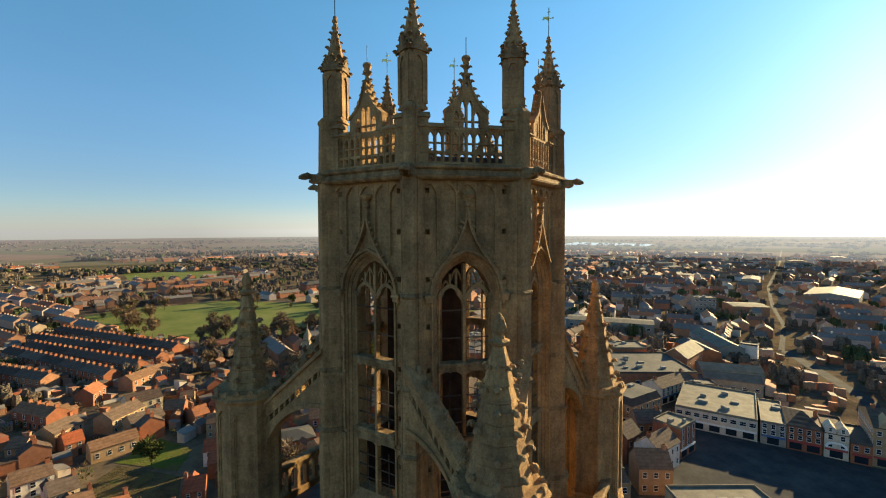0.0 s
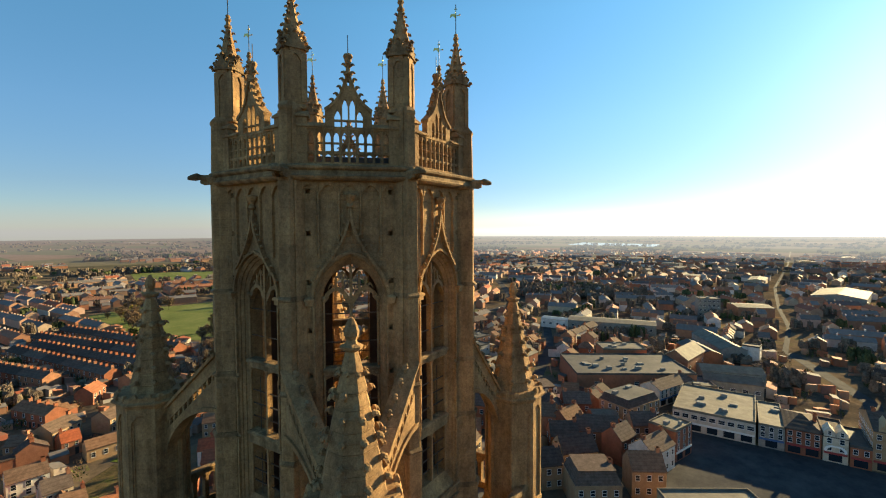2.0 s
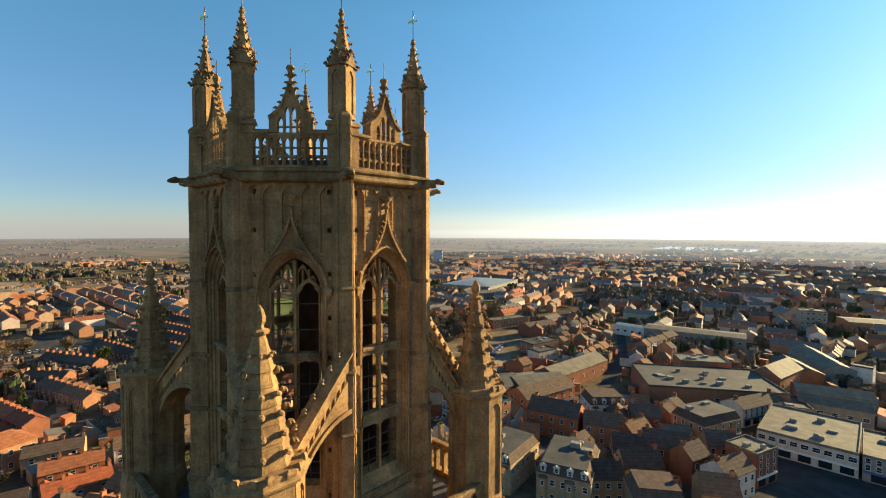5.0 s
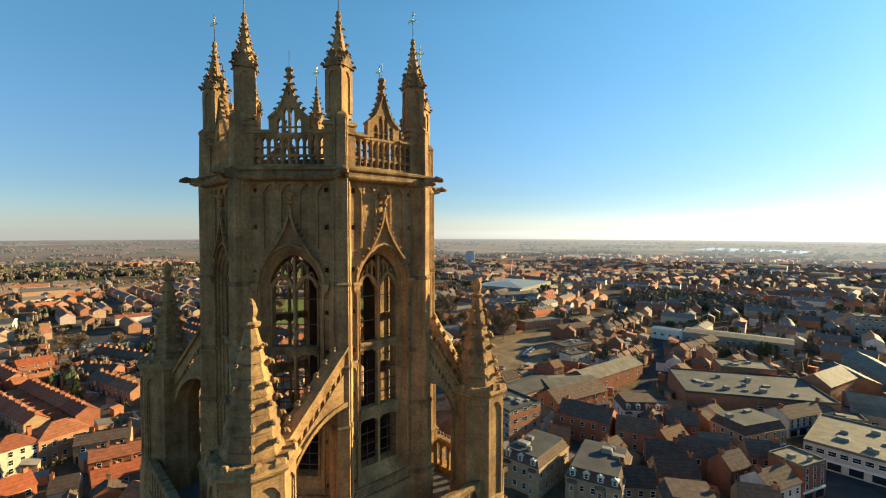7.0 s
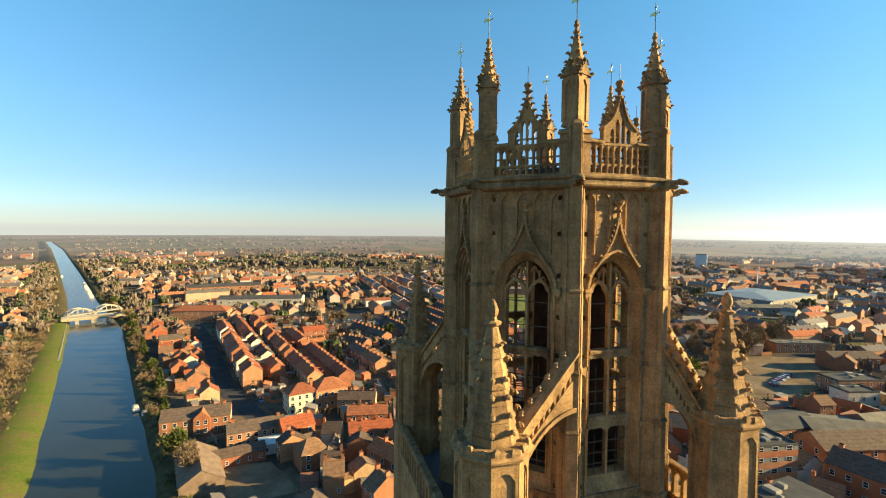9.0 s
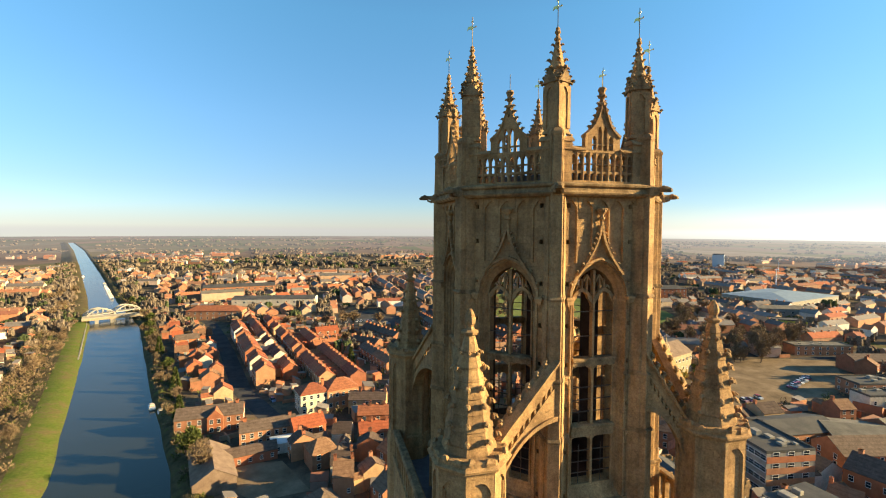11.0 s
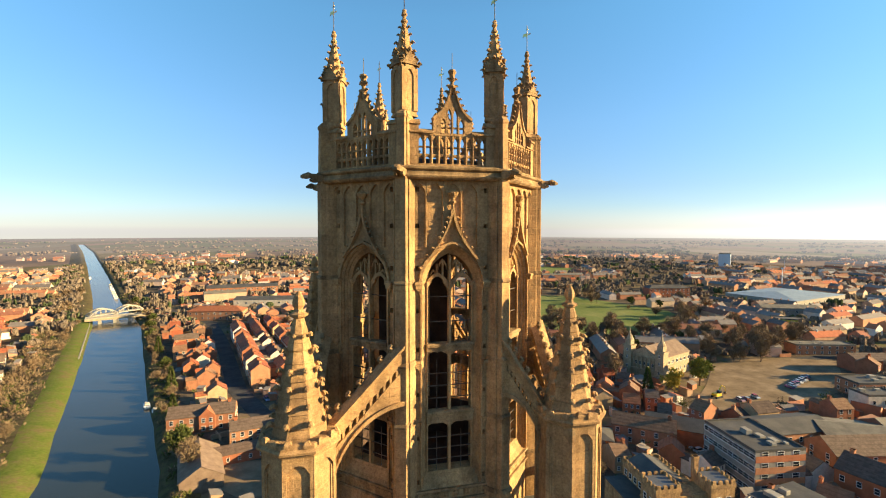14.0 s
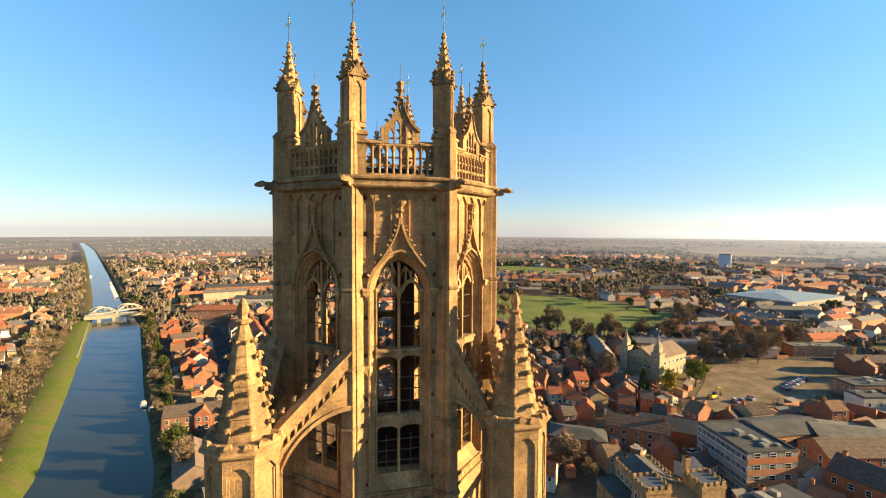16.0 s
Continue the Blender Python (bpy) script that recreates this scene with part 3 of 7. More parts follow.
    g.box(-0.03, 0.03, y0 + 0.02, y1 - 0.02, 75.9, 77.3)
    g.box(-0.47, 0.47, y0 + 0.05, y1 - 0.05, 76.12, 76.17)
    part("gable", g, STONE, par)
    yc = (y0 + y1) / 2
    f = MB().lathe([(0.10, 77.45), (0.08, 77.62), (0.15, 77.68), (0.15, 77.74), (0.08, 77.8), (0.07, 77.92), (0.13, 77.99), (0.10, 78.05), (0.12, 78.18), (0.17, 78.28), (0.13, 78.36), (0.04, 78.38)], 8, pose(0, yc, 0))
    for k in range(4):
        leafy(f, Matrix.Translation((0.08 * math.cos(k * math.pi / 2), yc + 0.08 * math.sin(k * math.pi / 2), 77.98)) @ pose(0, 0, 0, 0, -20, 90 * k), 0.6)
    part("finial", f, STONE, par)
    part("rod", MB().tube([(0, yc, 78.3), (0, yc, 79.0)], 0.014, 5), IRON, par)
    for s in (-1, 1):
        for i in (2, 3, 4, 5, 6):
            u, z = rake[i]
            crocket(CROCKET_M, par, (s * (u + 0.0), yc, z + 0.05), 0 if s > 0 else 180, 35)
    return par


def pinnacle():
    """Corner pedestal, square shaft set cornerwise, gablets, crocketed spirelet, finial and vane rod. Stands at -y."""
    ped = MB()
    ped.loft([[(x, y, z) for x, y in corner_poly(e, w, 0.75)] for z, e, w in ((74.6, 0.36, 0.30), (76.35, 0.33, 0.28), (76.42, 0.36, 0.31), (76.5, 0.36, 0.31), (76.66, 0.24, 0.24))])
    p = part("pinnacle", ped, STONE, tower, "crocketed stone pinnacle with a vane rod")
    for s in (-1, 1):
        # weathered shoulder beside the shaft
        c = Vector((0, -AP / math.cos(math.pi / 8)))
        M = Matrix.Translation((c.x, c.y, 0)) @ pose(0, 0, 0, 0, 0, 22.5 * s)
        a, b = sorted((s * 0.15, s * 0.58))
        q = MB().box(a, b, -0.14, 0.17, 74.65, 76.22)
        a, b = sorted((s * 0.15, s * 0.64))
        q.loft([[(xx, -0.20, 76.20), (xx, 0.22, 76.20), (xx, 0.20, 76.28), (xx, 0.02, 76.42), (xx, -0.18, 76.28)][::-1] for xx in (a, b)])
        part("shoulder", MB().add(q.v, q.f, M), STONE, p)
    C = pose(0, -4.75, 0, 0, 0, 45)
    h = 0.335
    sh = MB().box(-h, h, -h, h, 76.5, 78.6, C).box(-h - 0.035, h + 0.035, -h - 0.035, h + 0.035, 76.5, 76.62, C, c=0.035)
    shaft = part("shaft", sh, STONE, p)
    for k in range(4):
        R = C @ pose(0, 0, 0, 0, 0, 90 * k)
        fr = MB()
        for u in (-0.26, 0.26):
            fr.box(u - 0.085, u + 0.085, -h - 0.05, -h + 0.01, 76.7, 78.3, R)
        lo = [(u, z) for u, z in arch(0.18, 77.98, 78.24, 5, 0.2)]
        fr.add(*(lambda q: (q.v, q.f))(MB().strip(lo, [(u, 78.42) for u, z in lo], -h - 0.05, -h + 0.01)), R)
        part("panel_frame", fr, STONE, shaft)
        gb = MB()
        # gablet: a little leafy roof over each face
        gb.loft([[(-0.36, yy, 78.40), (0.36, yy, 78.40), (0.05, yy, 78.84), (-0.05, yy, 78.84)] for yy in (-h - 0.10, -h + 0.2)], True, True, R)
        for q in (-1, 1):
            for u, z, k_ in ((0.37, 78.42, 0.75), (0.24, 78.60, 0.6), (0.12, 78.76, 0.55)):
                gb.add(*(lambda m_: (m_.v, m_.f))(leafy(MB(), Matrix.Translation((q * u, -h - 0.06, z)) @ pose(0, 0, 0, 0, -30, 0 if q > 0 else 180), k_)), R)
        gb.add(*(lambda m_: (m_.v, m_.f))(leafy(MB(), Matrix.Translation((0, -h - 0.06, 78.84)) @ pose(0, 0, 0, 0, -90, 0), 0.75)), R)
        part("gablet", gb, STONE_DARK, p)
    sp = MB()
    sp.lathe([(0.40, 78.45), (0.37, 78.75), (0.355, 78.77), (0.275, 79.17), (0.26, 79.18), (0.175, 79.62), (0.165, 79.63), (0.09, 80.02)], 8, C, 0.5)
    spire = part("spirelet", sp, STONE, p)
    for k in range(8):
        for j, z in enumerate((78.92, 79.26, 79.58, 79.86)):
            if k % 2 and j != 0:
                continue
            r = 0.43 - (z - 78.35) * 0.205
            a = 45 * k + 90
            crocket((CROCKET_M, CROCKET_M, CROCKET_S, CROCKET_S)[j], spire, C @ Vector((r * 0.93 * math.cos(radians(a - 45)), r * 0.93 * math.sin(radians(a - 45)), z)), a, 20)
    fin = MB().lathe([(0.08, 79.95), (0.09, 80.03), (0.14, 80.08), (0.13, 80.14), (0.08, 80.18), (0.07, 80.28), (0.12, 80.34), (0.11, 80.40), (0.07, 80.44), (0.09, 80.5), (0.05, 80.55)], 8, pose(0, -4.75, 0))
    part("finial", fin, STONE, p)
    part("vane_rod", MB().tube([(0, -4.75, 80.5), (0, -4.75, 81.75)], 0.017, 5), IRON, p)
    return p


def vane(k, turn, size):
    """Gilded weather vane on a pinnacle's rod: a pennant with a tail and a small cross."""
    c, z = 4.75, 81.28
    a = radians(45 * k - 22.5 - 90)
    M = Matrix.Translation((c * math.cos(a), c * math.sin(a), z)) @ pose(0, 0, 0, 0, 0, turn)
    f = MB().loft([[(x * size, y, zz * size) for x, zz in ((-0.30, 0.16), (-0.36, -0.02), (-0.20, 0.04), (-0.03, -0.10), (0.0, -0.10), (0.0, 0.14))] for y in (-0.012, 0.012)], True, True, M)
    f.box(0, 0.22 * size, -0.012, 0.012, 0.0, 0.035, M).box(-0.09 * size, 0.09 * size, -0.012, 0.012, 0.27, 0.30, M).box(-0.012, 0.012, -0.012, 0.012, 0.10 * size, 0.30, M)
    f.lathe([(0.0, -0.05), (0.035, 0.0), (0.0, 0.05)], 6, M @ pose(0.24 * size, 0, 0.02))
    part("weather_vane", f, GOLD, tower, "small gilded weather vane")


def flying_buttress(tx, ty, ca):
    """From a corner turret at (tx, ty) up to the lantern corner in direction ca (degrees)."""
    cx, cy = 5.28 * math.cos(radians(ca)), 5.28 * math.sin(radians(ca))
    d = Vector((cx - tx, cy - ty, 0))
    full = d.length
    s0, L = 0.95, full
    M = Matrix.Translation((tx, ty, 0)) @ pose(0, 0, 0, 0, 0, math.degrees(math.atan2(d.y, d.x)))
    top = lambda s: 65.30 + (s - s0) * (67.95 - 65.30) / (L - s0)
    h = 0.2
    low = lambda s: top(s) - 1.08
    body = MB()
    n = 12
    ss = [s0 + (L - s0) * i / n for i in range(n + 1)]
    # the arch below the raking band
    def under(s):
        t = (s - s0) / (L - s0)
        return 62.6 + 3.05 * math.sqrt(max(0.0, 1 - (1 - t) ** 2)) if t < 1 else 65.65
    body.strip([(s, min(under(s), low(s) - 0.2)) for s in ss], [(s, low(s)) for s in ss], -h, h, M)
    fb = part("flying_buttress", body, STONE, tower, "pierced raking flying buttress of limestone")
    roll = [(s, 0, min(under(s), low(s) - 0.2)) for s in ss]
    part("arch_roll", MB().strip([(a, c - 0.05) for a, b, c in roll], [(a, c + 0.12) for a, b, c in roll], -h - 0.08, h + 0.08, M), STONE, fb)
    part("coping", MB().loft([[(s, -h - 0.12, top(s) - 0.18), (s, h + 0.12, top(s) - 0.18), (s, h + 0.14, top(s) - 0.05), (s, 0.04, top(s) + 0.1), (s, -0.04, top(s) + 0.1), (s, -h - 0.14, top(s) - 0.05)][::-1] for s in ss], True, True, M), STONE, fb)
    # pierced band between coping and body
    k = 11
    step = (L - s0) / k
    for i in range(k + 1):
        s = s0 + i * step
        za, zb = low(s) + 0.08, low(s) + 0.38
        cell = ((0.055, 0.0), (0.03, 0.3), (0.06, 0.48), (0.03, 0.62), (0.08, 1.0))
        web = MB().strip([(s - u, za + (zb - za) * v) for u, v in cell], [(s + u, za + (zb - za) * v) for u, v in cell], -h + 0.02, h - 0.02, M)
        part("web", web, STONE, fb)
    band = MB()
    band.strip([(s, low(s) + 0.36) for s in ss], [(s, top(s) - 0.15) for s in ss], -h, h, M)
    part("band", band, STONE, fb)
    part("lower_band", MB().strip([(s, low(s) - 0.01) for s in ss], [(s, low(s) + 0.10) for s in ss], -h, h, M), STONE, fb)
    for i in range(1, 7):
        s = s0 + (L - s0) * i / 7
        o = part("crocket", CROCKET_L, None, fb)
        o.matrix_local = M @ Matrix.Translation((s, 0, top(s) + 0.06)) @ pose(0, 0, 0, 0, -100, 0)
    return fb


def turret(tx, ty, tip, seed):
    """Eight-sided corner turret with panelled sides, an embattled collar and a crocketed spire."""
    rnd = random.Random(seed)
    T = Matrix.Translation((tx, ty, tip - 70.12))
    R = 1.19 / math.cos(math.pi / 8)
    core = MB().lathe([(R + 0.12, 52.0), (R + 0.1, 59.9), (R + 0.02, 60.2), (R - 0.09, 60.3), (R - 0.09, 65.0)], 8, T, 0.5)
    t = part("turret", core, STONE, tower, "eight-sided corner turret with a crocketed stone spire")
    for k in range(8):
        F = T @ pose(0, 0, 0, 0, 0, 45 * k)
        a, w = 1.19, 1.19 * T8
        f = MB()
        for s in (-1, 1):
            x0, x1 = sorted((s * (w - 0.13), s * (w + 0.01)))
            f.box(x0, x1, -a - 0.0, -a + 0.16, 60.3, 64.98, F)
            x0, x1 = sorted((s * (w - 0.20), s * (w - 0.125)))
            f.box(x0, x1, -a + 0.04, -a + 0.16, 60.5, 64.3, F)
        lo = arch(w - 0.13, 64.28, 64.66, 5, 0.12)
        f.add(*(lambda q: (q.v, q.f))(MB().strip(lo, [(u, 64.98) for u, z in lo], -a, -a + 0.15)), F)
        f.box(-w, w, -a - 0.03, -a + 0.16, 60.2, 60.42, F, c=0.06)
        part("panelled_side", f, STONE, t)
    col = MB().lathe([(R, 64.9), (R + 0.05, 65.0), (R + 0.16, 65.06), (R + 0.18, 65.14), (R + 0.06, 65.2), (R + 0.05, 65.36), (R - 0.05, 65.38)], 8, T, 0.5)
    collar = part("collar", col, STONE, t)
    mer = MB().loft([[(-w_, -d_, z_), (w_, -d_, z_), (w_, d_, z_), (-w_, d_, z_)] for z_, w_, d_ in ((65.34, 0.11, 0.09), (65.43, 0.12, 0.10), (65.50, 0.09, 0.07), (65.55, 0.05, 0.04))]).mesh("merlon", STONE)
    for k in range(8):
        for u in (-0.26, 0.26):
            m_ = part("merlon", mer, None, collar)
            m_.matrix_local = T @ pose(0, 0, 0, 0, 0, 45 * k) @ Matrix.Translation((u + rnd.uniform(-0.05, 0.05), -1.20, rnd.uniform(-0.13, -0.02)))
    # spire in weathered courses, each a little off the next
    prof, z, H = [], 65.2, 69.25
    rad = lambda zz: (0.82 if seed == 3 else 0.98) + (0.17 - (0.82 if seed == 3 else 0.98)) * (zz - 65.2) / (H - 65.2)
    while z < H - 0.1:
        z2 = min(z + rnd.uniform(0.42, 0.56), H)
        j = rnd.uniform(-0.012, 0.02)
        prof += [(rad(z) + j - 0.01, z + 0.001), (rad(z) + j + 0.035, z + 0.02), (rad(z2) + j + 0.005, z2 - 0.02), (rad(z2) + j - 0.03, z2)]
        z = z2
    sp = part("spire", MB().lathe(prof, 8, T, 0.5), STONE, t)
    for k in range(8):
        a = 45 * k + 22.5
        for j in range(6):
            z = 65.75 + j * 0.57 + rnd.uniform(-0.04, 0.04)
            if rnd.random() < 0.08:
                continue
            r = rad(z) * 0.97
            crocket(CROCKET_M if j > 4 else CROCKET_T, sp, T @ Vector((r * math.cos(radians(a)), r * math.sin(radians(a)), z)), a + rnd.uniform(-8, 8), 15 + rnd.uniform(-12, 12))
    fin = MB().lathe([(0.16, 69.2), (0.30, 69.28), (0.32, 69.36), (0.17, 69.42), (0.14, 69.52), (0.20, 69.64), (0.21, 69.76), (0.15, 69.95), (0.05, 70.12)], 8, T)
    part("finial", fin, STONE, t)
    return t


def square_stage():
    """The head of the square tower under the lantern, with its pierced parapet."""
    x0, x1, y0, y1 = -6.6, 5.6, -6.7, 7.0
    body = part("square_stage", MB().box(x0, x1, y0, y1, 0, 59.4), STONE, tower)
    part("lead_roof", MB().box(x0 + 0.5, x1 - 0.5, y0 + 0.5, y1 - 0.5, 59.4, 59.6, None, 0.1), LEAD, tower, "lead flat round the foot of the lantern")
    for (ax, ay, bx, by) in ((x0, y0, x1, y0), (x1, y0, x1, y1), (x1, y1, x0, y1), (x0, y1, x0, y0)):
        d = Vector((bx - ax, by - ay, 0))
        L = d.length
        M = Matrix.Translation((ax, ay, 0)) @ pose(0, 0, 0, 0, 0, math.degrees(math.atan2(d.y, d.x)))
        p = part("parapet", MB().box(0, L, -0.05, 0.35, 59.3, 59.75, M), STONE, tower, "pierced parapet of the square stage")
        part("coping", MB().box(0, L, -0.05, 0.37, 61.0, 61.2, M, 0.06), STONE_DARK, p)
        n = int(L / 0.55)
        bal = MB().box(-0.09, 0.09, 0.02, 0.28, 59.75, 61.02)
        for i in range(n):
            u = (i + 0.5) * L / n
            part("baluster", MB().add(bal.v, bal.f, M @ Matrix.Translation((u, 0, 0))), STONE, p)
            if i < n - 1:
                q = MB()
                head_plate(q, u + 0.09, u + L / n - 0.09, 60.62, 60.86, 61.01, 0.04, 0.26, 0.2, 4)
                part("arch_head", MB().add(q.v, q.f, M), STONE, p)


ring8([lantern_wall(), lantern_lining(), lantern_window(), blind_panelling()])
flower = [o for o in tower.children if o.name.startswith("flower_frieze")]
ring8(flower)
ring8(hood())
for first in (corner_pier(), gargoyle(), pinnacle()):
    first.matrix_local = CORNERS[0]
    for k in range(1, 8):
        copy_thing(first, CORNERS[k])
ring8([parapet()])
cornice()
part("lantern_roof", MB().lathe([(4.95, 74.15), (4.95, 74.5), (4.1, 74.55), (4.0, 75.08), (3.8, 75.12), (0.1, 75.3)], 8, None, 0.5), LEAD, tower, "low lead roof behind the parapet")
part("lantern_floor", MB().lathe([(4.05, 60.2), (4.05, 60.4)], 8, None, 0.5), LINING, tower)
for k, turn, size in ((0, -72, 0.75), (1, -80, 0.75), (2, -70, 0.8), (3, -75, 0.8), (4, -68, 0.8), (5, -78, 0.8), (6, -73, 0.8), (7, -60, 0.8)):
    vane(k, turn, size)
TURRETS = ((-5.68, -5.68, 70.12, 1, (-112.5, -157.5)), (4.5, -5.76, 70.08, 2, (-67.5, -22.5)), (-5.51, 6.04, 70.65, 3, (112.5, 157.5)), (4.6, 6.0, 70.3, 4, (67.5, 22.5)))
for tx, ty, tip, seed, ways in TURRETS:
    turret(tx, ty, tip, seed)
    for ca in ways:
        flying_buttress(tx, ty, ca)
square_stage()


# ---- the ground, the river and what is laid on them ----
m = Mat("town_and_fields", 1.0, 0, 0.0).world_co()
length = m.node("ShaderNodeVectorMath")
length.operation = "LENGTH"
m.link(m.co, length.inputs[0])
dist = length.outputs["Value"]
vor = m.node("ShaderNodeTexVoronoi", Scale=0.0042)
warp = m.node("ShaderNodeMapping", Rotation=(0, 0, 0.5), Scale=(1.0, 0.45, 0.0))
m.link(m.co, warp.inputs["Vector"])
m.link(warp.outputs[0], vor.inputs["Vector"])
sepc = m.node("ShaderNodeSeparateColor")
m.link(vor.outputs["Color"], sepc.inputs[0])
# field tones lean pale, putting some of the distance haze into their colour
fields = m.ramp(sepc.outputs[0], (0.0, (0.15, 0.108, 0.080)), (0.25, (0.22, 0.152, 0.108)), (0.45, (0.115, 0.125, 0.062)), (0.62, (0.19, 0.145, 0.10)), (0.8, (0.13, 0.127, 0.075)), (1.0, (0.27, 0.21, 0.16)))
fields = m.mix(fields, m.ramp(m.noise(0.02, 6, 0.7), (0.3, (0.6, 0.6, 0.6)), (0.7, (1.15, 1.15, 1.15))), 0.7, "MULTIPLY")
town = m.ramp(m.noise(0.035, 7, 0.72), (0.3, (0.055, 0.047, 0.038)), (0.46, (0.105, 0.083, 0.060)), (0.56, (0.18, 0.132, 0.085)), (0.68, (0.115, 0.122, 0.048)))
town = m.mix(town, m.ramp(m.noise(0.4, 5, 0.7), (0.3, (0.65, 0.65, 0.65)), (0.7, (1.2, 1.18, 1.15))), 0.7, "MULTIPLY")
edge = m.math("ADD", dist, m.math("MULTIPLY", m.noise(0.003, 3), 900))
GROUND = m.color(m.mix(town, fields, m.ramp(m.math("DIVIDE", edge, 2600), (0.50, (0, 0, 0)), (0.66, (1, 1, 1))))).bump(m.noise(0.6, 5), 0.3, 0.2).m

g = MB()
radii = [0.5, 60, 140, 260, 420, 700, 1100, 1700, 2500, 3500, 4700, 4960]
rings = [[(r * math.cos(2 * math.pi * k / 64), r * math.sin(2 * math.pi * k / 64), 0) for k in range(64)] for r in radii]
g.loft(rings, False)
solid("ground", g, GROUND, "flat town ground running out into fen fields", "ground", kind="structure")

# an added see-through ring whose glow stands in for haze over the far fens
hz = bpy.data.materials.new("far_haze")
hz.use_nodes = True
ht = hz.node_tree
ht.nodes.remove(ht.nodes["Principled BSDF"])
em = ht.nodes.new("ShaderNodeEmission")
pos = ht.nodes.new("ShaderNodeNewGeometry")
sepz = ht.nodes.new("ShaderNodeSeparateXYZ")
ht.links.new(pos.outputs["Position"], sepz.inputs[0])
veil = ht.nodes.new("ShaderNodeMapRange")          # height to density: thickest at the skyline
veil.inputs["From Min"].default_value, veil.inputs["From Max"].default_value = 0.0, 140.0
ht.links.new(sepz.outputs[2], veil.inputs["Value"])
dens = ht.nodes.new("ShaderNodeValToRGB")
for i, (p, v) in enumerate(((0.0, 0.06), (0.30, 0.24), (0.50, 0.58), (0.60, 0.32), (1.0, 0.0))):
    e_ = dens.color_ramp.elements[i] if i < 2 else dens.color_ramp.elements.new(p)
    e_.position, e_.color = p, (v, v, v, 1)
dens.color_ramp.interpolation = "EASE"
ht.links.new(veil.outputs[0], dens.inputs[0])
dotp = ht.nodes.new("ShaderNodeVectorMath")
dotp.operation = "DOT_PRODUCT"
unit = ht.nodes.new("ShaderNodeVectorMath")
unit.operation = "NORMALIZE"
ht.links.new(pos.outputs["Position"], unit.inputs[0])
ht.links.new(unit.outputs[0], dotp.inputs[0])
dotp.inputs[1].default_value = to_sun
tint = ht.nodes.new("ShaderNodeValToRGB")          # the painted glow is brighter towards the sun
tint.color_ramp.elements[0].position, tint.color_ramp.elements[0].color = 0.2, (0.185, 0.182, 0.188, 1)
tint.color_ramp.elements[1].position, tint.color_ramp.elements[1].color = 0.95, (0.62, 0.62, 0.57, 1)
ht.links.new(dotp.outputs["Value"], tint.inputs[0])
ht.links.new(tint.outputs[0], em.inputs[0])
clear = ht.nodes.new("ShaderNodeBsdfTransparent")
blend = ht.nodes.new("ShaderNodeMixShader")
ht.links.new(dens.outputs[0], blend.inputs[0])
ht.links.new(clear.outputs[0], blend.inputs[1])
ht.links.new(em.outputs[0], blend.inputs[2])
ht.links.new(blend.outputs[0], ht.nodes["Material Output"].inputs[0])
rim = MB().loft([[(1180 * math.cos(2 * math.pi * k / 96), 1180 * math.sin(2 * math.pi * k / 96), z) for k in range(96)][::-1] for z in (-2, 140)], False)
solid("backdrop", rim, hz, "see-through glowing ring painted as distant haze", "horizon haze", kind="structure")

LEFT = [(-66, -220), (-74, 60), (-85, 124), (-96, 152), (-112, 194), (-139, 266), (-180, 371), (-245, 520), (-455, 980), (-770, 1660), (-1200, 2560)]
RIGHT = [(-36, -220), (-40, 60), (-49, 115), (-62, 150), (-79, 193), (-112, 281), (-141, 360), (-205, 490), (-320, 745), (-735, 1650), (-1175, 2560)]


def at_line(line, s):
    """The point at share s of the y-range of a line."""
    y = -220 + s * 2780
    for (x0, y0), (x1, y1) in zip(line, line[1:]):
        if y <= y1:
            return x0 + (x1 - x0) * (y - y0) / (y1 - y0), y
    return line[-1]


YS = [i / 160 for i in range(161)]
w = MB()
for s0, s1 in zip(YS, YS[1:]):
    a, b, c, d = at_line(LEFT, s0), at_line(RIGHT, s0), at_line(RIGHT, s1), at_line(LEFT, s1)
    w.add([(*a, 0.05), (*b, 0.05), (*c, 0.05), (*d, 0.05)], [(0, 1, 2, 3)])
solid("river", w, WATER, "calm dark river reflecting the blue sky", "river", kind="structure")


def bank(line, side, prof, name, label, mat, first=0, last=160):
    rnd = random.Random(7)
    rings = []
    for s in YS[first:last + 1]:
        x, y = at_line(line, s)
        j = rnd.uniform(-0.8, 0.8)
        rings.append([(x + side * (d + (j if k else j * 0.4)), y, z) for k, (d, z) in enumerate(prof)])
    ob = solid(name, MB().loft(rings if side < 0 else [r[::-1] for r in rings], False, False), mat, label, "river bank", kind="structure")
    for f in ob.data.polygons:
        f.use_smooth = True


bank(LEFT, -1, [(-1.5, 0.0), (0.6, 0.9), (3.5, 2.0), (7.5, 2.6), (9.5, 2.5)], "bank_west", "bright grassy river bank with rough tussocks", BANK, 0, 36)
bank(LEFT, -1, [(-1.5, 0.0), (0.6, 0.9), (3.5, 2.0), (7.5, 2.6), (9.5, 2.5)], "bank_far", "brown reedy river bank beyond the bridge", SCRUB, 36)
bank(LEFT, -1, [(9.2, 2.56), (13, 2.4), (20, 0.8), (28, 0.35), (31, -0.1)], "bank_west_slope", "brown scrubby slope behind the grassy bank", SCRUB)
bank(RIGHT, 1, [(-1.2, 0.0), (0.4, 1.2), (3.0, 1.9), (5.5, 1.7), (8, 0.3), (10, -0.1)], "bank_east", "overgrown river bank below the house gardens", SCRUB)
kerb = MB()
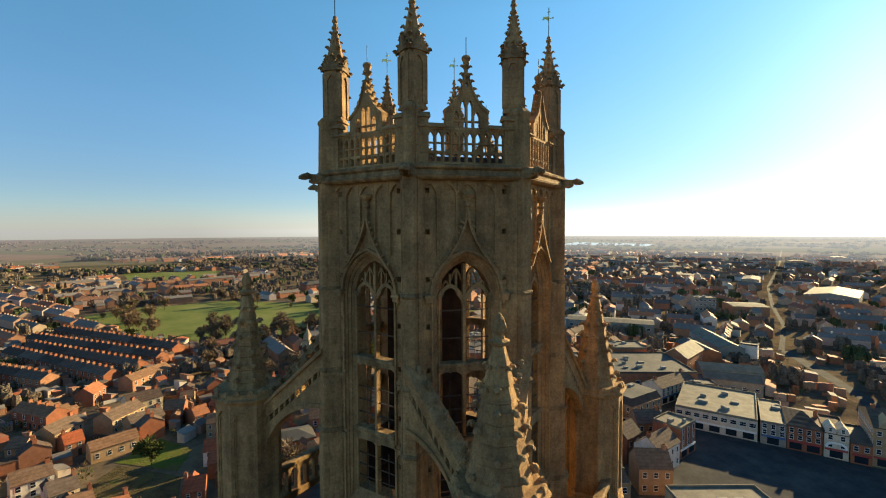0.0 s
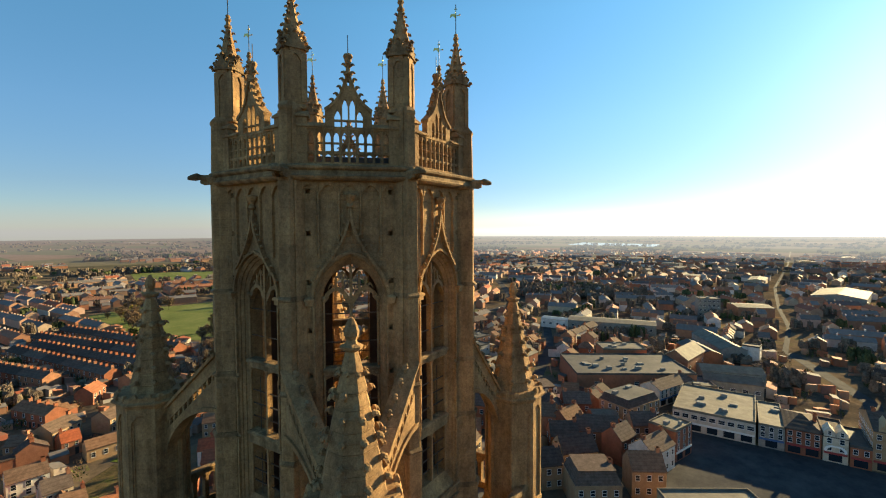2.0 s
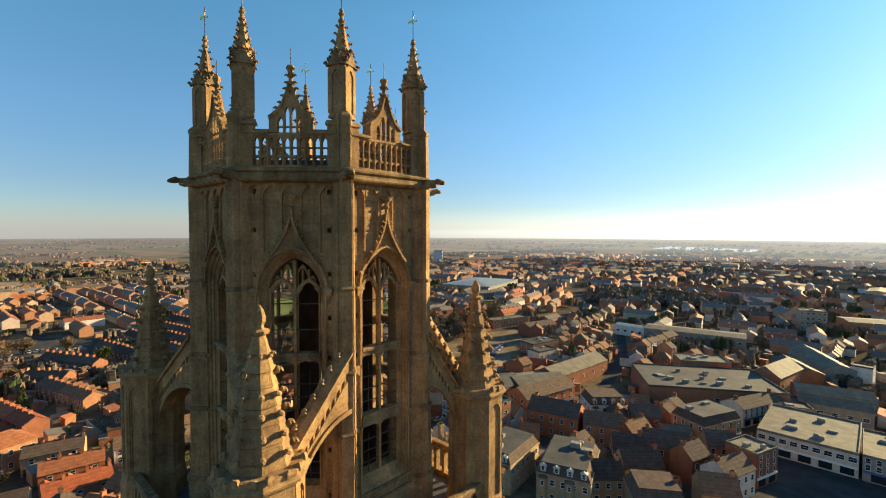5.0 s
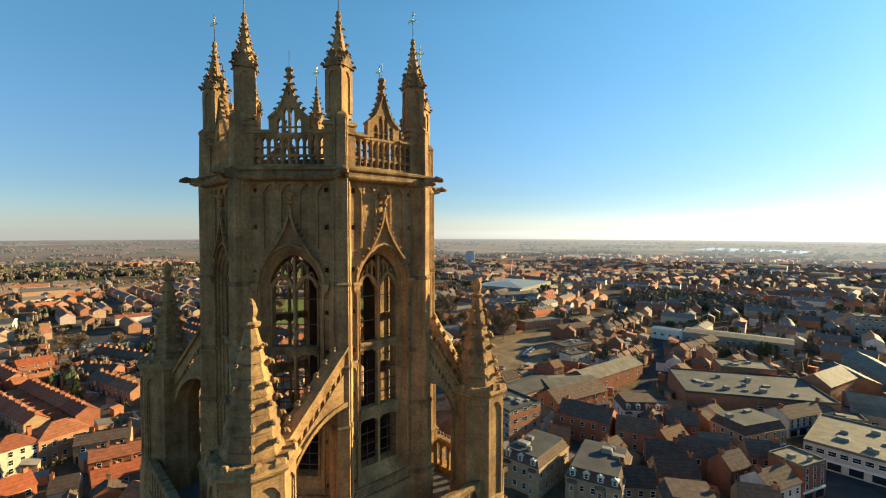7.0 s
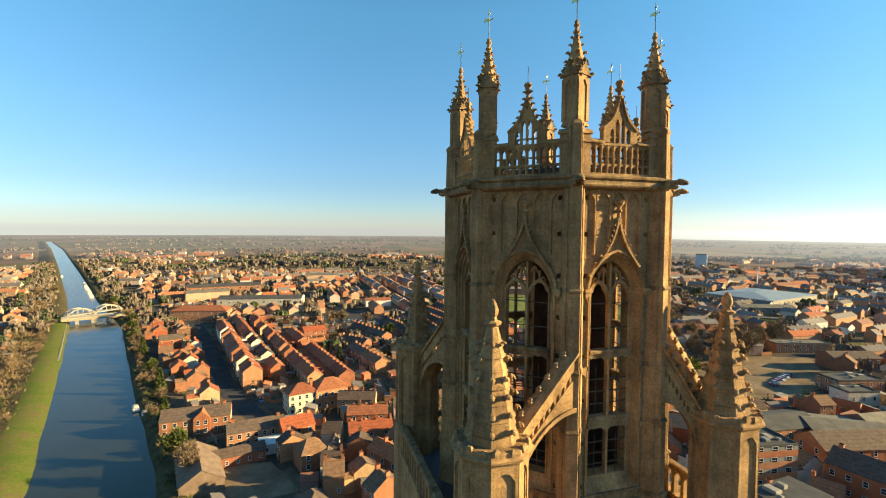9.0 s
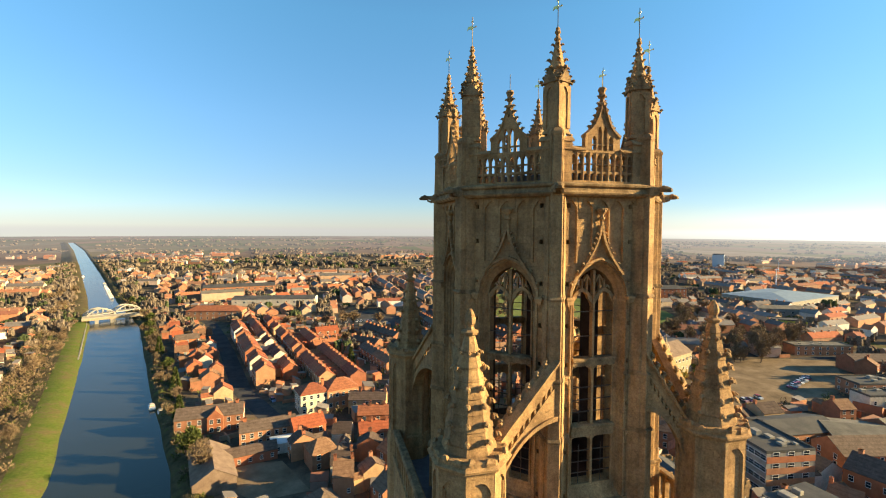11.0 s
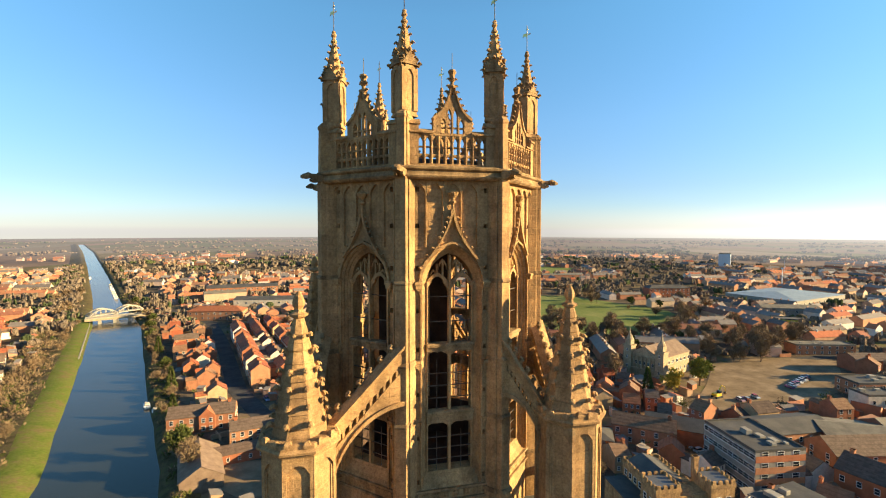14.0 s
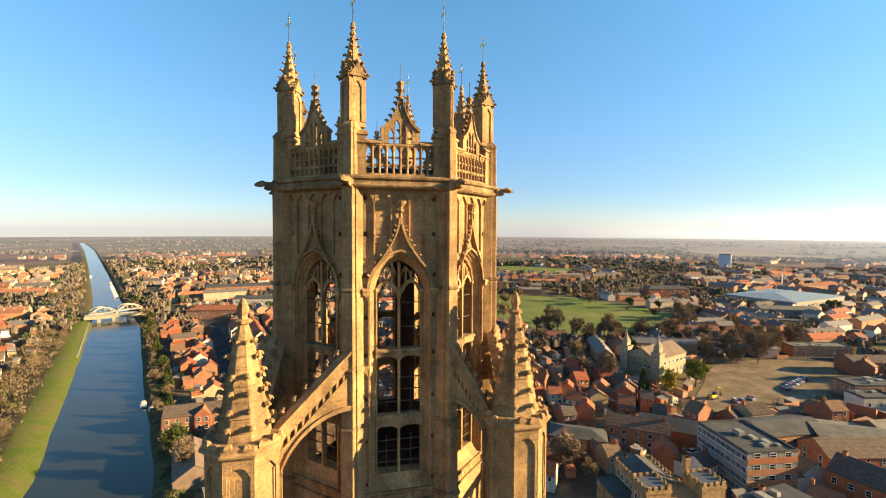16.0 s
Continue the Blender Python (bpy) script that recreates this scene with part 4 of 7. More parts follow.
for s0, s1 in zip(YS[28:37], YS[29:38]):
    (x0, y0), (x1, y1) = at_line(LEFT, s0), at_line(LEFT, s1)
    kerb.loft([[(x - 0.6, y, 0), (x + 0.1, y, 0), (x + 0.1, y, 1.1), (x - 0.6, y, 1.1)] for x, y in ((x0, y0), (x1, y1))])
solid("quay_wall", kerb, CONCRETE, "pale concrete edge along the river", "quay wall", kind="structure")


def patch(name, poly, mat, z, label, category):
    mb = MB().add([(x, y, z) for x, y in poly], [tuple(range(len(poly)))])
    return solid(name, mb, mat, label, category, kind="structure")


def road(name, pts, width, mat=None, z=0.06):
    mb = MB()
    rows_ = []
    for i, p in enumerate(pts):
        a, b = Vector(pts[max(i - 1, 0)]), Vector(pts[min(i + 1, len(pts) - 1)])
        d = (b - a).normalized()
        n = Vector((-d.y, d.x)) * width / 2
        rows_.append([(p[0] - n.x, p[1] - n.y, z), (p[0] + n.x, p[1] + n.y, z)])
    mb.loft(rows_, False, False)
    return solid(name, mb, mat or ASPHALT, "dark asphalt town street", "road", kind="structure")


patch("park_grass", [(128, 410), (133, 316), (153, 257), (182, 238), (225, 252), (270, 276), (291, 321), (252, 428), (202, 442), (184, 458), (140, 452)], GRASS, 0.08, "wide green park lawn with winter trees", "park")
patch("playing_field", [(283.2, 711), (365, 649.7), (453.6, 755.9), (333.8, 855.9)], GRASS, 0.08, "green playing field beyond the houses", "field")
patch("market_square", [(122, 4), (126, -60), (142, -82), (163, -76), (166, -40), (167, 2), (152, 12)], ASPHALT, 0.10, "dark paved market square in shade", "square")
patch("cleared_lot", [(135, 121), (144, 134), (165, 150), (189, 171), (215, 182), (246, 177), (268, 166), (224, 130), (193, 124), (174, 126), (144, 117)], GRAVEL, 0.10, "bare cleared lot used for parking", "car park")
patch("yard", [(-36, 128), (-23, 127), (-14, 108), (-28, 106), (-36, 114)], GRAVEL, 0.10, "brown gravel yard beside a shed", "yard")
patch("garden", [(44, 150), (60, 155), (62, 138), (52, 128)], BANK, 0.10, "walled overgrown garden among the terraces", "garden")
patch("terrace_yard", [(32, 140), (44, 147), (51, 124), (44, 112), (33, 122)], SCRUB, 0.10, "rough brown plot behind the terraces", "yard")
patch("far_water", [(1983, 275), (2282, 298), (2454, 702), (2059, 661.3)], WATER, 0.3, "bright strip of far water", "water")
road("road", [(-28, 158), (-45.5, 196), (-66, 271), (-76, 305), (-94, 360), (-118, 403), (-152, 440), (-240, 620)], 8)
road("road", [(-190.2, 398.5), (-175.3, 405.7), (-127.1, 402.7), (-41.3, 417), (83.7, 440.5)], 9, z=0.07)
road("road", [(313.5, -37.2), (399.6, -45), (497.6, -44.2), (664.7, -49.9), (1104, -92.5), (1724, -140.9)], 3, z=0.07)
road("road", [(170.3, -53.1), (235.7, -60.8), (313.8, -38.9)], 6, z=0.065)
road("road", [(149.8, 69.3), (177.6, 63.8), (249.5, 82.1), (342.8, 119.3)], 5.5, z=0.065)
road("road", [(238.8, 172.1), (307.3, 175.5), (391, 170.5), (482.1, 221.7), (569.5, 278.2)], 7, z=0.065)


def flat_bridge():
    """Low beam bridge: deck with edge beams, parapets, piers."""
    b = thing("bridge", "low flat concrete road bridge on stout piers", "bridge", at=pose(-164.5, 385, 0, 0, 0, 22))
    L = 23.0
    part("deck", MB().box(-L, L, -4.2, 4.2, 3.4, 4.3), CONCRETE, b)
    for s in (-1, 1):
        part("edge_beam", MB().box(-L, L, s * 4.4 - 0.2, s * 4.4 + 0.2, 2.9, 4.35), CREAM, b)
        part("parapet", MB().box(-L, L, s * 4.3 - 0.15, s * 4.3 + 0.15, 4.35, 5.3, None, 0.05), CONCRETE, b)
    for x in (-14, -4.5, 5, 14.5):
        part("pier", MB().box(x - 1.1, x + 1.1, -4.4, 4.4, 0, 3.4), CONCRETE, b)


def arched_bridge():
    """Bowstring bridge of two spans behind it: a deck hung from two pairs of curved ribs."""
    b = thing("bridge", "pale concrete bowstring bridge with two arched spans", "bridge", at=pose(-176.5, 404.5, 0, 0, 0, 49))
    L, rise = 20.5, 4.3
    part("deck", MB().box(-L, L, -2.8, 2.8, 3.8, 4.6), CONCRETE, b)
    for span in (-1, 1):
        for s in (-1, 1):
            pts = [(span * L / 2 - 9.8 + 19.6 * i / 16, s * 3.0, 4.5 + rise * (1 - ((i - 8) / 8) ** 2)) for i in range(17)]
            part("arch_rib", MB().loft([[(x, y - 0.4, z - 0.55), (x, y + 0.4, z - 0.55), (x, y + 0.4, z + 0.4), (x, y - 0.4, z + 0.4)][::-1] for x, y, z in pts]), CONCRETE, b)
            for x, y, z in pts[3:-3:3]:
                part("hanger", MB().box(x - 0.2, x + 0.2, y - 0.2, y + 0.2, 4.4, z), CONCRETE, b)
        for k in (-3.2, 3.2):
            part("brace", MB().box(span * L / 2 + k - 0.25, span * L / 2 + k + 0.25, -3.0, 3.0, 4.4 + rise * 0.88, 4.75 + rise * 0.88), CONCRETE, b)
    for x in (-L + 0.8, 0, L - 0.8):
        part("pier", MB().box(x - 0.8, x + 0.8, -2.8, 2.8, 0, 3.8), CONCRETE, b)


flat_bridge()
arched_bridge()


# ---- houses ----
def window_mesh(w, h):
    """A sash window: white frame with glazing bars, dark panes set back. Faces -y."""
    mb = MB()
    t = 0.07
    for a, b, c, d in ((-w / 2, w / 2, -h / 2 - 0.06, -h / 2 + t), (-w / 2, w / 2, h / 2 - t, h / 2), (-w / 2, -w / 2 + t, -h / 2, h / 2), (w / 2 - t, w / 2, -h / 2, h / 2), (-w / 2, w / 2, -0.03, 0.03)):
        mb.box(a, b, -0.07, 0.0, c, d)
    n = len(mb.f)
    mb.add([(-w / 2 + t, -0.03, -h / 2 + t), (w / 2 - t, -0.03, -h / 2 + t), (w / 2 - t, -0.03, h / 2 - t), (-w / 2 + t, -0.03, h / 2 - t)], [(0, 1, 2, 3)])
    me = mb.mesh("window", WHITE_TRIM)
    me.materials.append(GLASS)
    me.polygons[n].material_index = 1
    return me


WIN_S, WIN_M, WIN_L = window_mesh(0.9, 1.3), window_mesh(1.2, 1.6), window_mesh(2.0, 1.5)
DOOR_MESH = MB().box(-0.5, 0.5, -0.06, 0, 0, 2.05).box(-0.58, 0.58, -0.1, 0, 2.05, 2.2).mesh("door", DARK)
POT = MB().lathe([(0.13, 0), (0.11, 0.5), (0.14, 0.55)], 6).mesh("chimney_pot", PANTILE)


def gable_roof(w, d, eaves, ridge, over=0.25, hip=0.0):
    """Ridge along x; slabs with thickness; hip pulls the ridge ends in."""
    mb = MB()
    x, y = w / 2 + (over if hip else 0.12), d / 2 + over
    z0 = eaves - over * (ridge - eaves) / (d / 2)
    xr = max(x - hip, 0.05)
    t = 0.16
    vs = [(-x, -y, z0), (x, -y, z0), (x, y, z0), (-x, y, z0), (-xr, 0, ridge), (xr, 0, ridge)]
    vs += [(a, b, c + t) for a, b, c in vs]
    mb.add(vs, [(6, 7, 11, 10), (8, 9, 10, 11), (7, 8, 11), (9, 6, 10), (1, 0, 4, 5), (3, 2, 5, 4), (0, 1, 7, 6), (2, 3, 9, 8), (0, 3, 4), (2, 1, 5), (1, 2, 8, 7), (3, 0, 6, 9)] if hip else
           [(6, 7, 11, 10), (8, 9, 10, 11), (1, 0, 4, 5), (3, 2, 5, 4), (0, 1, 7, 6), (2, 3, 9, 8), (0, 6, 10, 4), (3, 4, 10, 9), (1, 5, 11, 7), (2, 8, 11, 5)])
    return mb


def house(label, w, d, eaves, rise, wallm, roofm, chim=(1,), storeys=2, wins=3, hip=0.0, wing=False, win=None, group="town houses"):
    """A plain English house; front at -y."""
    h = thing("house", label, "house", group)
    ridge = eaves + rise
    mb = MB()
    x, y = w / 2, d / 2
    if hip:
        mb.box(-x, x, -y, y, 0, eaves)
    else:
        mb.loft([[(xx, -y, 0), (xx, y, 0), (xx, y, eaves), (xx, 0, ridge), (xx, -y, eaves)][::-1] for xx in (-x, x)])
    part("wall", mb, wallm, h)
    part("roof", gable_roof(w, d, eaves, ridge, 0.28, hip), roofm, h)
    if wing:
        part("rear_wing", MB().loft([[(-x + 0.1, yy, 0), (-0.2, yy, 0), (-0.2, yy, eaves * 0.8), (-x / 2, yy, eaves * 0.8 + 1.1), (-x + 0.1, yy, eaves * 0.8)] for yy in (y - 0.1, y + 4.5)][::-1]), wallm, h)
        part("wing_roof", MB().loft([[(-x - 0.1, yy, eaves * 0.8 - 0.1), (-x / 2, yy, eaves * 0.8 + 1.12), (0.0, yy, eaves * 0.8 - 0.1), (0.0, yy, eaves * 0.8 + 0.08), (-x / 2, yy, eaves * 0.8 + 1.3), (-x - 0.1, yy, eaves * 0.8 + 0.08)] for yy in (y - 0.1, y + 4.7)]), roofm, h)
    for s in chim:
        c = part("chimney", MB().box(s * (x - 0.45) - 0.4, s * (x - 0.45) + 0.4, -0.55, 0.55, ridge - 1.0, ridge + 1.2).box(s * (x - 0.45) - 0.47, s * (x - 0.45) + 0.47, -0.62, 0.62, ridge + 1.05, ridge + 1.2), BRICK, h)
        if hip or wing:
            part("chimney_pot", POT, None, c).matrix_local = pose(s * (x - 0.45), -0.2, ridge + 1.18)
    me = win or (WIN_M if w > 6.5 else WIN_S)
    fh = eaves / storeys
    for st in range(storeys):
        for i in range(wins):
            u = -x + w * (i + 0.5) / wins
            if st == 0 and i == wins // 2:
                part("door", DOOR_MESH, None, h).matrix_local = pose(u, -y - 0.002, 0)
            else:
                part("window", me, None, h).matrix_local = pose(u, -y - 0.002, fh * (st + 0.56))
            if st == 1 and i % 2 == 0 and not wing:
                part("window", me, None, h).matrix_local = pose(u, y + 0.002, fh * (st + 0.56), 0, 0, 180)
    return h


def terrace_block(label, wallm, roofm, n=4, u=4.9):
    """A stretch of a terrace: shared wall and roof, and to each dwelling a stack, a rear wing, a door and windows."""
    w, d, eaves, rise = n * u, 7.6, 5.5, 2.3
    h = thing("terrace", label, "terraced houses", "brick terraces")
    x, y, ridge = w / 2, d / 2, eaves + rise
    part("wall", MB().loft([[(xx, -y, 0), (xx, y, 0), (xx, y, eaves), (xx, 0, ridge), (xx, -y, eaves)][::-1] for xx in (-x, x)]), wallm, h)
    part("roof", gable_roof(w, d, eaves, ridge, 0.28), roofm, h)
    for i in range(n):
        a = -x + i * u
        c = part("chimney", MB().box(a + u - 0.75, a + u - 0.05, -0.6, 0.6, ridge - 1.0, ridge + 1.25).box(a + u - 0.82, a + u + 0.02, -0.67, 0.67, ridge + 1.1, ridge + 1.25), BRICK, h)
        if i % 2 == 0:
            part("chimney_pot", POT, None, c).matrix_local = pose(a + u - 0.4, 0.25, ridge + 1.23)
        part("rear_wing", MB().loft([[(a + 0.3, yy, 0), (a + 2.7, yy, 0), (a + 2.7, yy, 4.2), (a + 1.5, yy, 5.2), (a + 0.3, yy, 4.2)] for yy in (y - 0.1, y + 4.5)][::-1]), wallm, h)
        part("wing_roof", MB().loft([[(a + 0.1, yy, 4.12), (a + 1.5, yy, 5.22), (a + 2.9, yy, 4.12), (a + 2.9, yy, 4.3), (a + 1.5, yy, 5.4), (a + 0.1, yy, 4.3)] for yy in (y - 0.1, y + 4.7)]), roofm, h)
        part("door", DOOR_MESH, None, h).matrix_local = pose(a + 1.1, -y - 0.002, 0)
        for v, z in ((3.3, 1.5), (2.5, 4.1)):
            part("window", WIN_M, None, h).matrix_local = pose(a + v, -y - 0.002, z)
    return h


KINDS = {
    "rows": [terrace_block("red brick terrace with a dark slate roof", BRICK, SLATE), terrace_block("red brick terrace with a brown tiled roof", BRICK, BROWN), terrace_block("buff brick terrace with a slate roof", BUFF, SLATE, 3), terrace_block("red brick terrace with a red pantile roof", BRICK, PANTILE, 3)],
    "terrace": [house("red brick terraced house with a slate roof", 5.0, 7.6, 5.4, 2.2, BRICK, SLATE, (1,), 2, 2, wing=True), house("buff brick terraced house with a brown tiled roof", 5.0, 7.4, 5.3, 2.1, BUFF, BROWN, (1,), 2, 2, wing=True), house("brick terraced house with a dark slate roof and two stacks", 4.8, 7.6, 5.6, 2.4, BRICK, SLATE, (1, -1), 2, 2, wing=True)],
    "red": [house("brick house with a red pantile roof", 6.2, 7.0, 5.4, 2.7, BRICK, PANTILE, (1,), 2, 3), house("brick cottage with a bright red tiled roof", 5.2, 6.2, 4.7, 2.5, BRICK, PANTILE, (-1,), 2, 2, wing=True), house("buff brick house with a red tiled roof", 6.4, 7.2, 5.5, 2.6, BUFF, PANTILE, (1,), 2, 2, wing=True)],
    "tall": [house("tall brick town house with a red tiled roof", 6.0, 8.4, 7.8, 2.9, BRICK, PANTILE, (1,), 3, 2), house("tall brick town house with a brown roof", 5.4, 8.4, 8.0, 2.8, BRICK, BROWN, (1, -1), 3, 2), house("tall white rendered town house with a red roof", 6.0, 8.4, 7.6, 2.9, RENDER, PANTILE, (1,), 3, 2)],
    "mixed": [house("white rendered house with a slate roof", 6.2, 7.0, 5.6, 2.4, RENDER, SLATE, (1,), 2, 2, wing=True), house("brick house with a brown tiled roof", 6.8, 7.5, 5.4, 2.6, BRICK, BROWN, (-1,), 2, 2, wing=True), house("cream rendered cottage with a red tiled roof", 5.6, 6.4, 4.8, 2.4, RENDER, PANTILE, (1,), 2, 2), house("long brick building with a slate roof", 13.0, 8.0, 5.8, 2.4, BRICK, SLATE, (-1,), 2, 5), house("buff brick building with a grey roof", 9.0, 8.5, 7.2, 2.4, BUFF, SLATE, (1,), 3, 3), house("hipped brick house with a brown tiled roof", 8.0, 8.0, 5.4, 2.8, BRICK, BROWN, (), 2, 2, hip=3.2)],
}
SIZES = {}
USED = set()
placed_first = set()


def free(x, y, hx, hy, turn):
    c, s = math.cos(radians(turn)), math.sin(radians(turn))
    pts = []
    n, k = max(2, int(hx / 2) + 1), max(2, int(hy / 2) + 1)
    for i in range(-n, n + 1):
        for j in range(-k, k + 1):
            a, b = hx * i / n * 0.94, hy * j / k * 0.94
            pts.append((int((x + a * c - b * s) // 2), int((y + a * s + b * c) // 2)))
    return pts


def claim(x, y, hx, hy, turn, force=False):
    """Takes the plot if nobody has it."""
    pts = free(x, y, hx, hy, turn)
    if not force and any(p in USED for p in pts):
        return False
    USED.update(pts)
    return True


def block(poly):
    """Keeps a polygon free of houses."""
    xs, ys = [p[0] for p in poly], [p[1] for p in poly]
    for i in range(int(min(xs) // 2), int(max(xs) // 2) + 1):
        for j in range(int(min(ys) // 2), int(max(ys) // 2) + 1):
            px, py, inside = i * 2 + 1, j * 2 + 1, False
            for (x0, y0), (x1, y1) in zip(poly, poly[1:] + poly[:1]):
                if (y0 > py) != (y1 > py) and px < (x1 - x0) * (py - y0) / (y1 - y0) + x0:
                    inside = not inside
            if inside:
                USED.add((i, j))


def block_line(pts, width):
    for (x0, y0), (x1, y1) in zip(pts, pts[1:]):
        d = math.hypot(x1 - x0, y1 - y0)
        for k in range(int(d) + 1):
            x, y = x0 + (x1 - x0) * k / d, y0 + (y1 - y0) * k / d
            r = int(width / 4) + 1
            for i in range(-r, r + 1):
                for j in range(-r, r + 1):
                    if math.hypot(i * 2, j * 2) < width / 2:
                        USED.add((int(x // 2) + i, int(y // 2) + j))


for i in range(len(YS) - 1):
    (x0, y0), (x1, y1) = at_line(LEFT, YS[i]), at_line(RIGHT, YS[i])
    for y in range(int(y0), int(y0 + 18)):
        for x in range(int(x0) - 26, int(x1) + 7, 2):
            USED.add((x // 2, y // 2))
for o in list(scene.objects):
    if o.name.split(".")[0] in ("park_grass", "playing_field", "market_square", "cleared_lot", "yard", "garden", "terrace_yard"):
        block([(v.co.x, v.co.y) for v in o.data.vertices])
    if o.name.split(".")[0] == "road":
        vs = [v.co for v in o.data.vertices]
        block_line([((vs[i].x + vs[i + 1].x) / 2, (vs[i].y + vs[i + 1].y) / 2) for i in range(0, len(vs), 2)], (vs[0] - vs[1]).length + 2)
block([(-12, -12), (12, -12), (14, 82), (-14, 82)])


def put(ob, x, y, turn):
    """Puts the pattern itself the first time, copies after that."""
    if ob.name not in placed_first:
        placed_first.add(ob.name)
        ob.matrix_world = pose(x, y, 0, 0, 0, turn)
        return ob
    return copy_thing(ob, pose(x, y, 0, 0, 0, turn))


def footprint(ob):
    if ob.name not in SIZES:
        wall = next(c for c in ob.children if c.name.startswith("wall"))
        SIZES[ob.name] = max(v.co.x for v in wall.data.vertices), max(v.co.y for v in wall.data.vertices)
    return SIZES[ob.name]


def row(x0, y0, x1, y1, kinds, rnd, gap=0.0, skip=0.06, flip=False, jitter=0.0):
    """A street row of houses along a line, fronts to its right-hand side."""
    L = math.hypot(x1 - x0, y1 - y0)
    a = math.degrees(math.atan2(y1 - y0, x1 - x0))
    s = 0.0
    ob = rnd.choice(kinds)
    while s < L - 1:
        if rnd.random() < 0.5:
            ob = rnd.choice(kinds)
        hx, hy = footprint(ob)
        x, y = x0 + (x1 - x0) * (s + hx) / L, y0 + (y1 - y0) * (s + hx) / L
        turn = a + (180 if flip else 0) + rnd.uniform(-jitter, jitter)
        if s + 2 * hx < L + 4 and rnd.random() > skip and claim(x, y, hx - 1.2, hy - 0.4, turn):
            put(ob, x, y, turn)
            COUNT[0] += 1
        s += hx * 2 + (rnd.uniform(0, gap) if gap else 0.02)


COUNT = [0]


# ---- buildings that can be told apart ----
SHOP = MB().box(-1.6, 1.6, -0.10, 0.0, 0.5, 2.6).mesh("shop_window", GLASS)
SIGN_COLOURS = [Mat("fascia_white", 0.6).color((0.7, 0.68, 0.62)).m, Mat("fascia_red", 0.6).color((0.35, 0.05, 0.04)).m, Mat("fascia_blue", 0.6).color((0.06, 0.12, 0.25)).m]


def flat_roof(w, d, h, over=0.0):
    """A flat roof sunk behind an upstand."""
    x, y = w / 2 + over, d / 2 + over
    mb = MB().box(-x + 0.25, x - 0.25, -y + 0.25, y - 0.25, h - 0.5, h - 0.12)
    for a, b, c, e in ((-x, x, -y, -y + 0.25), (-x, x, y - 0.25, y), (-x, -x + 0.25, -y + 0.25, y - 0.25), (x - 0.25, x, -y + 0.25, y - 0.25)):
        mb.box(a, b, c, e, h - 0.5, h + 0.35)
    return mb


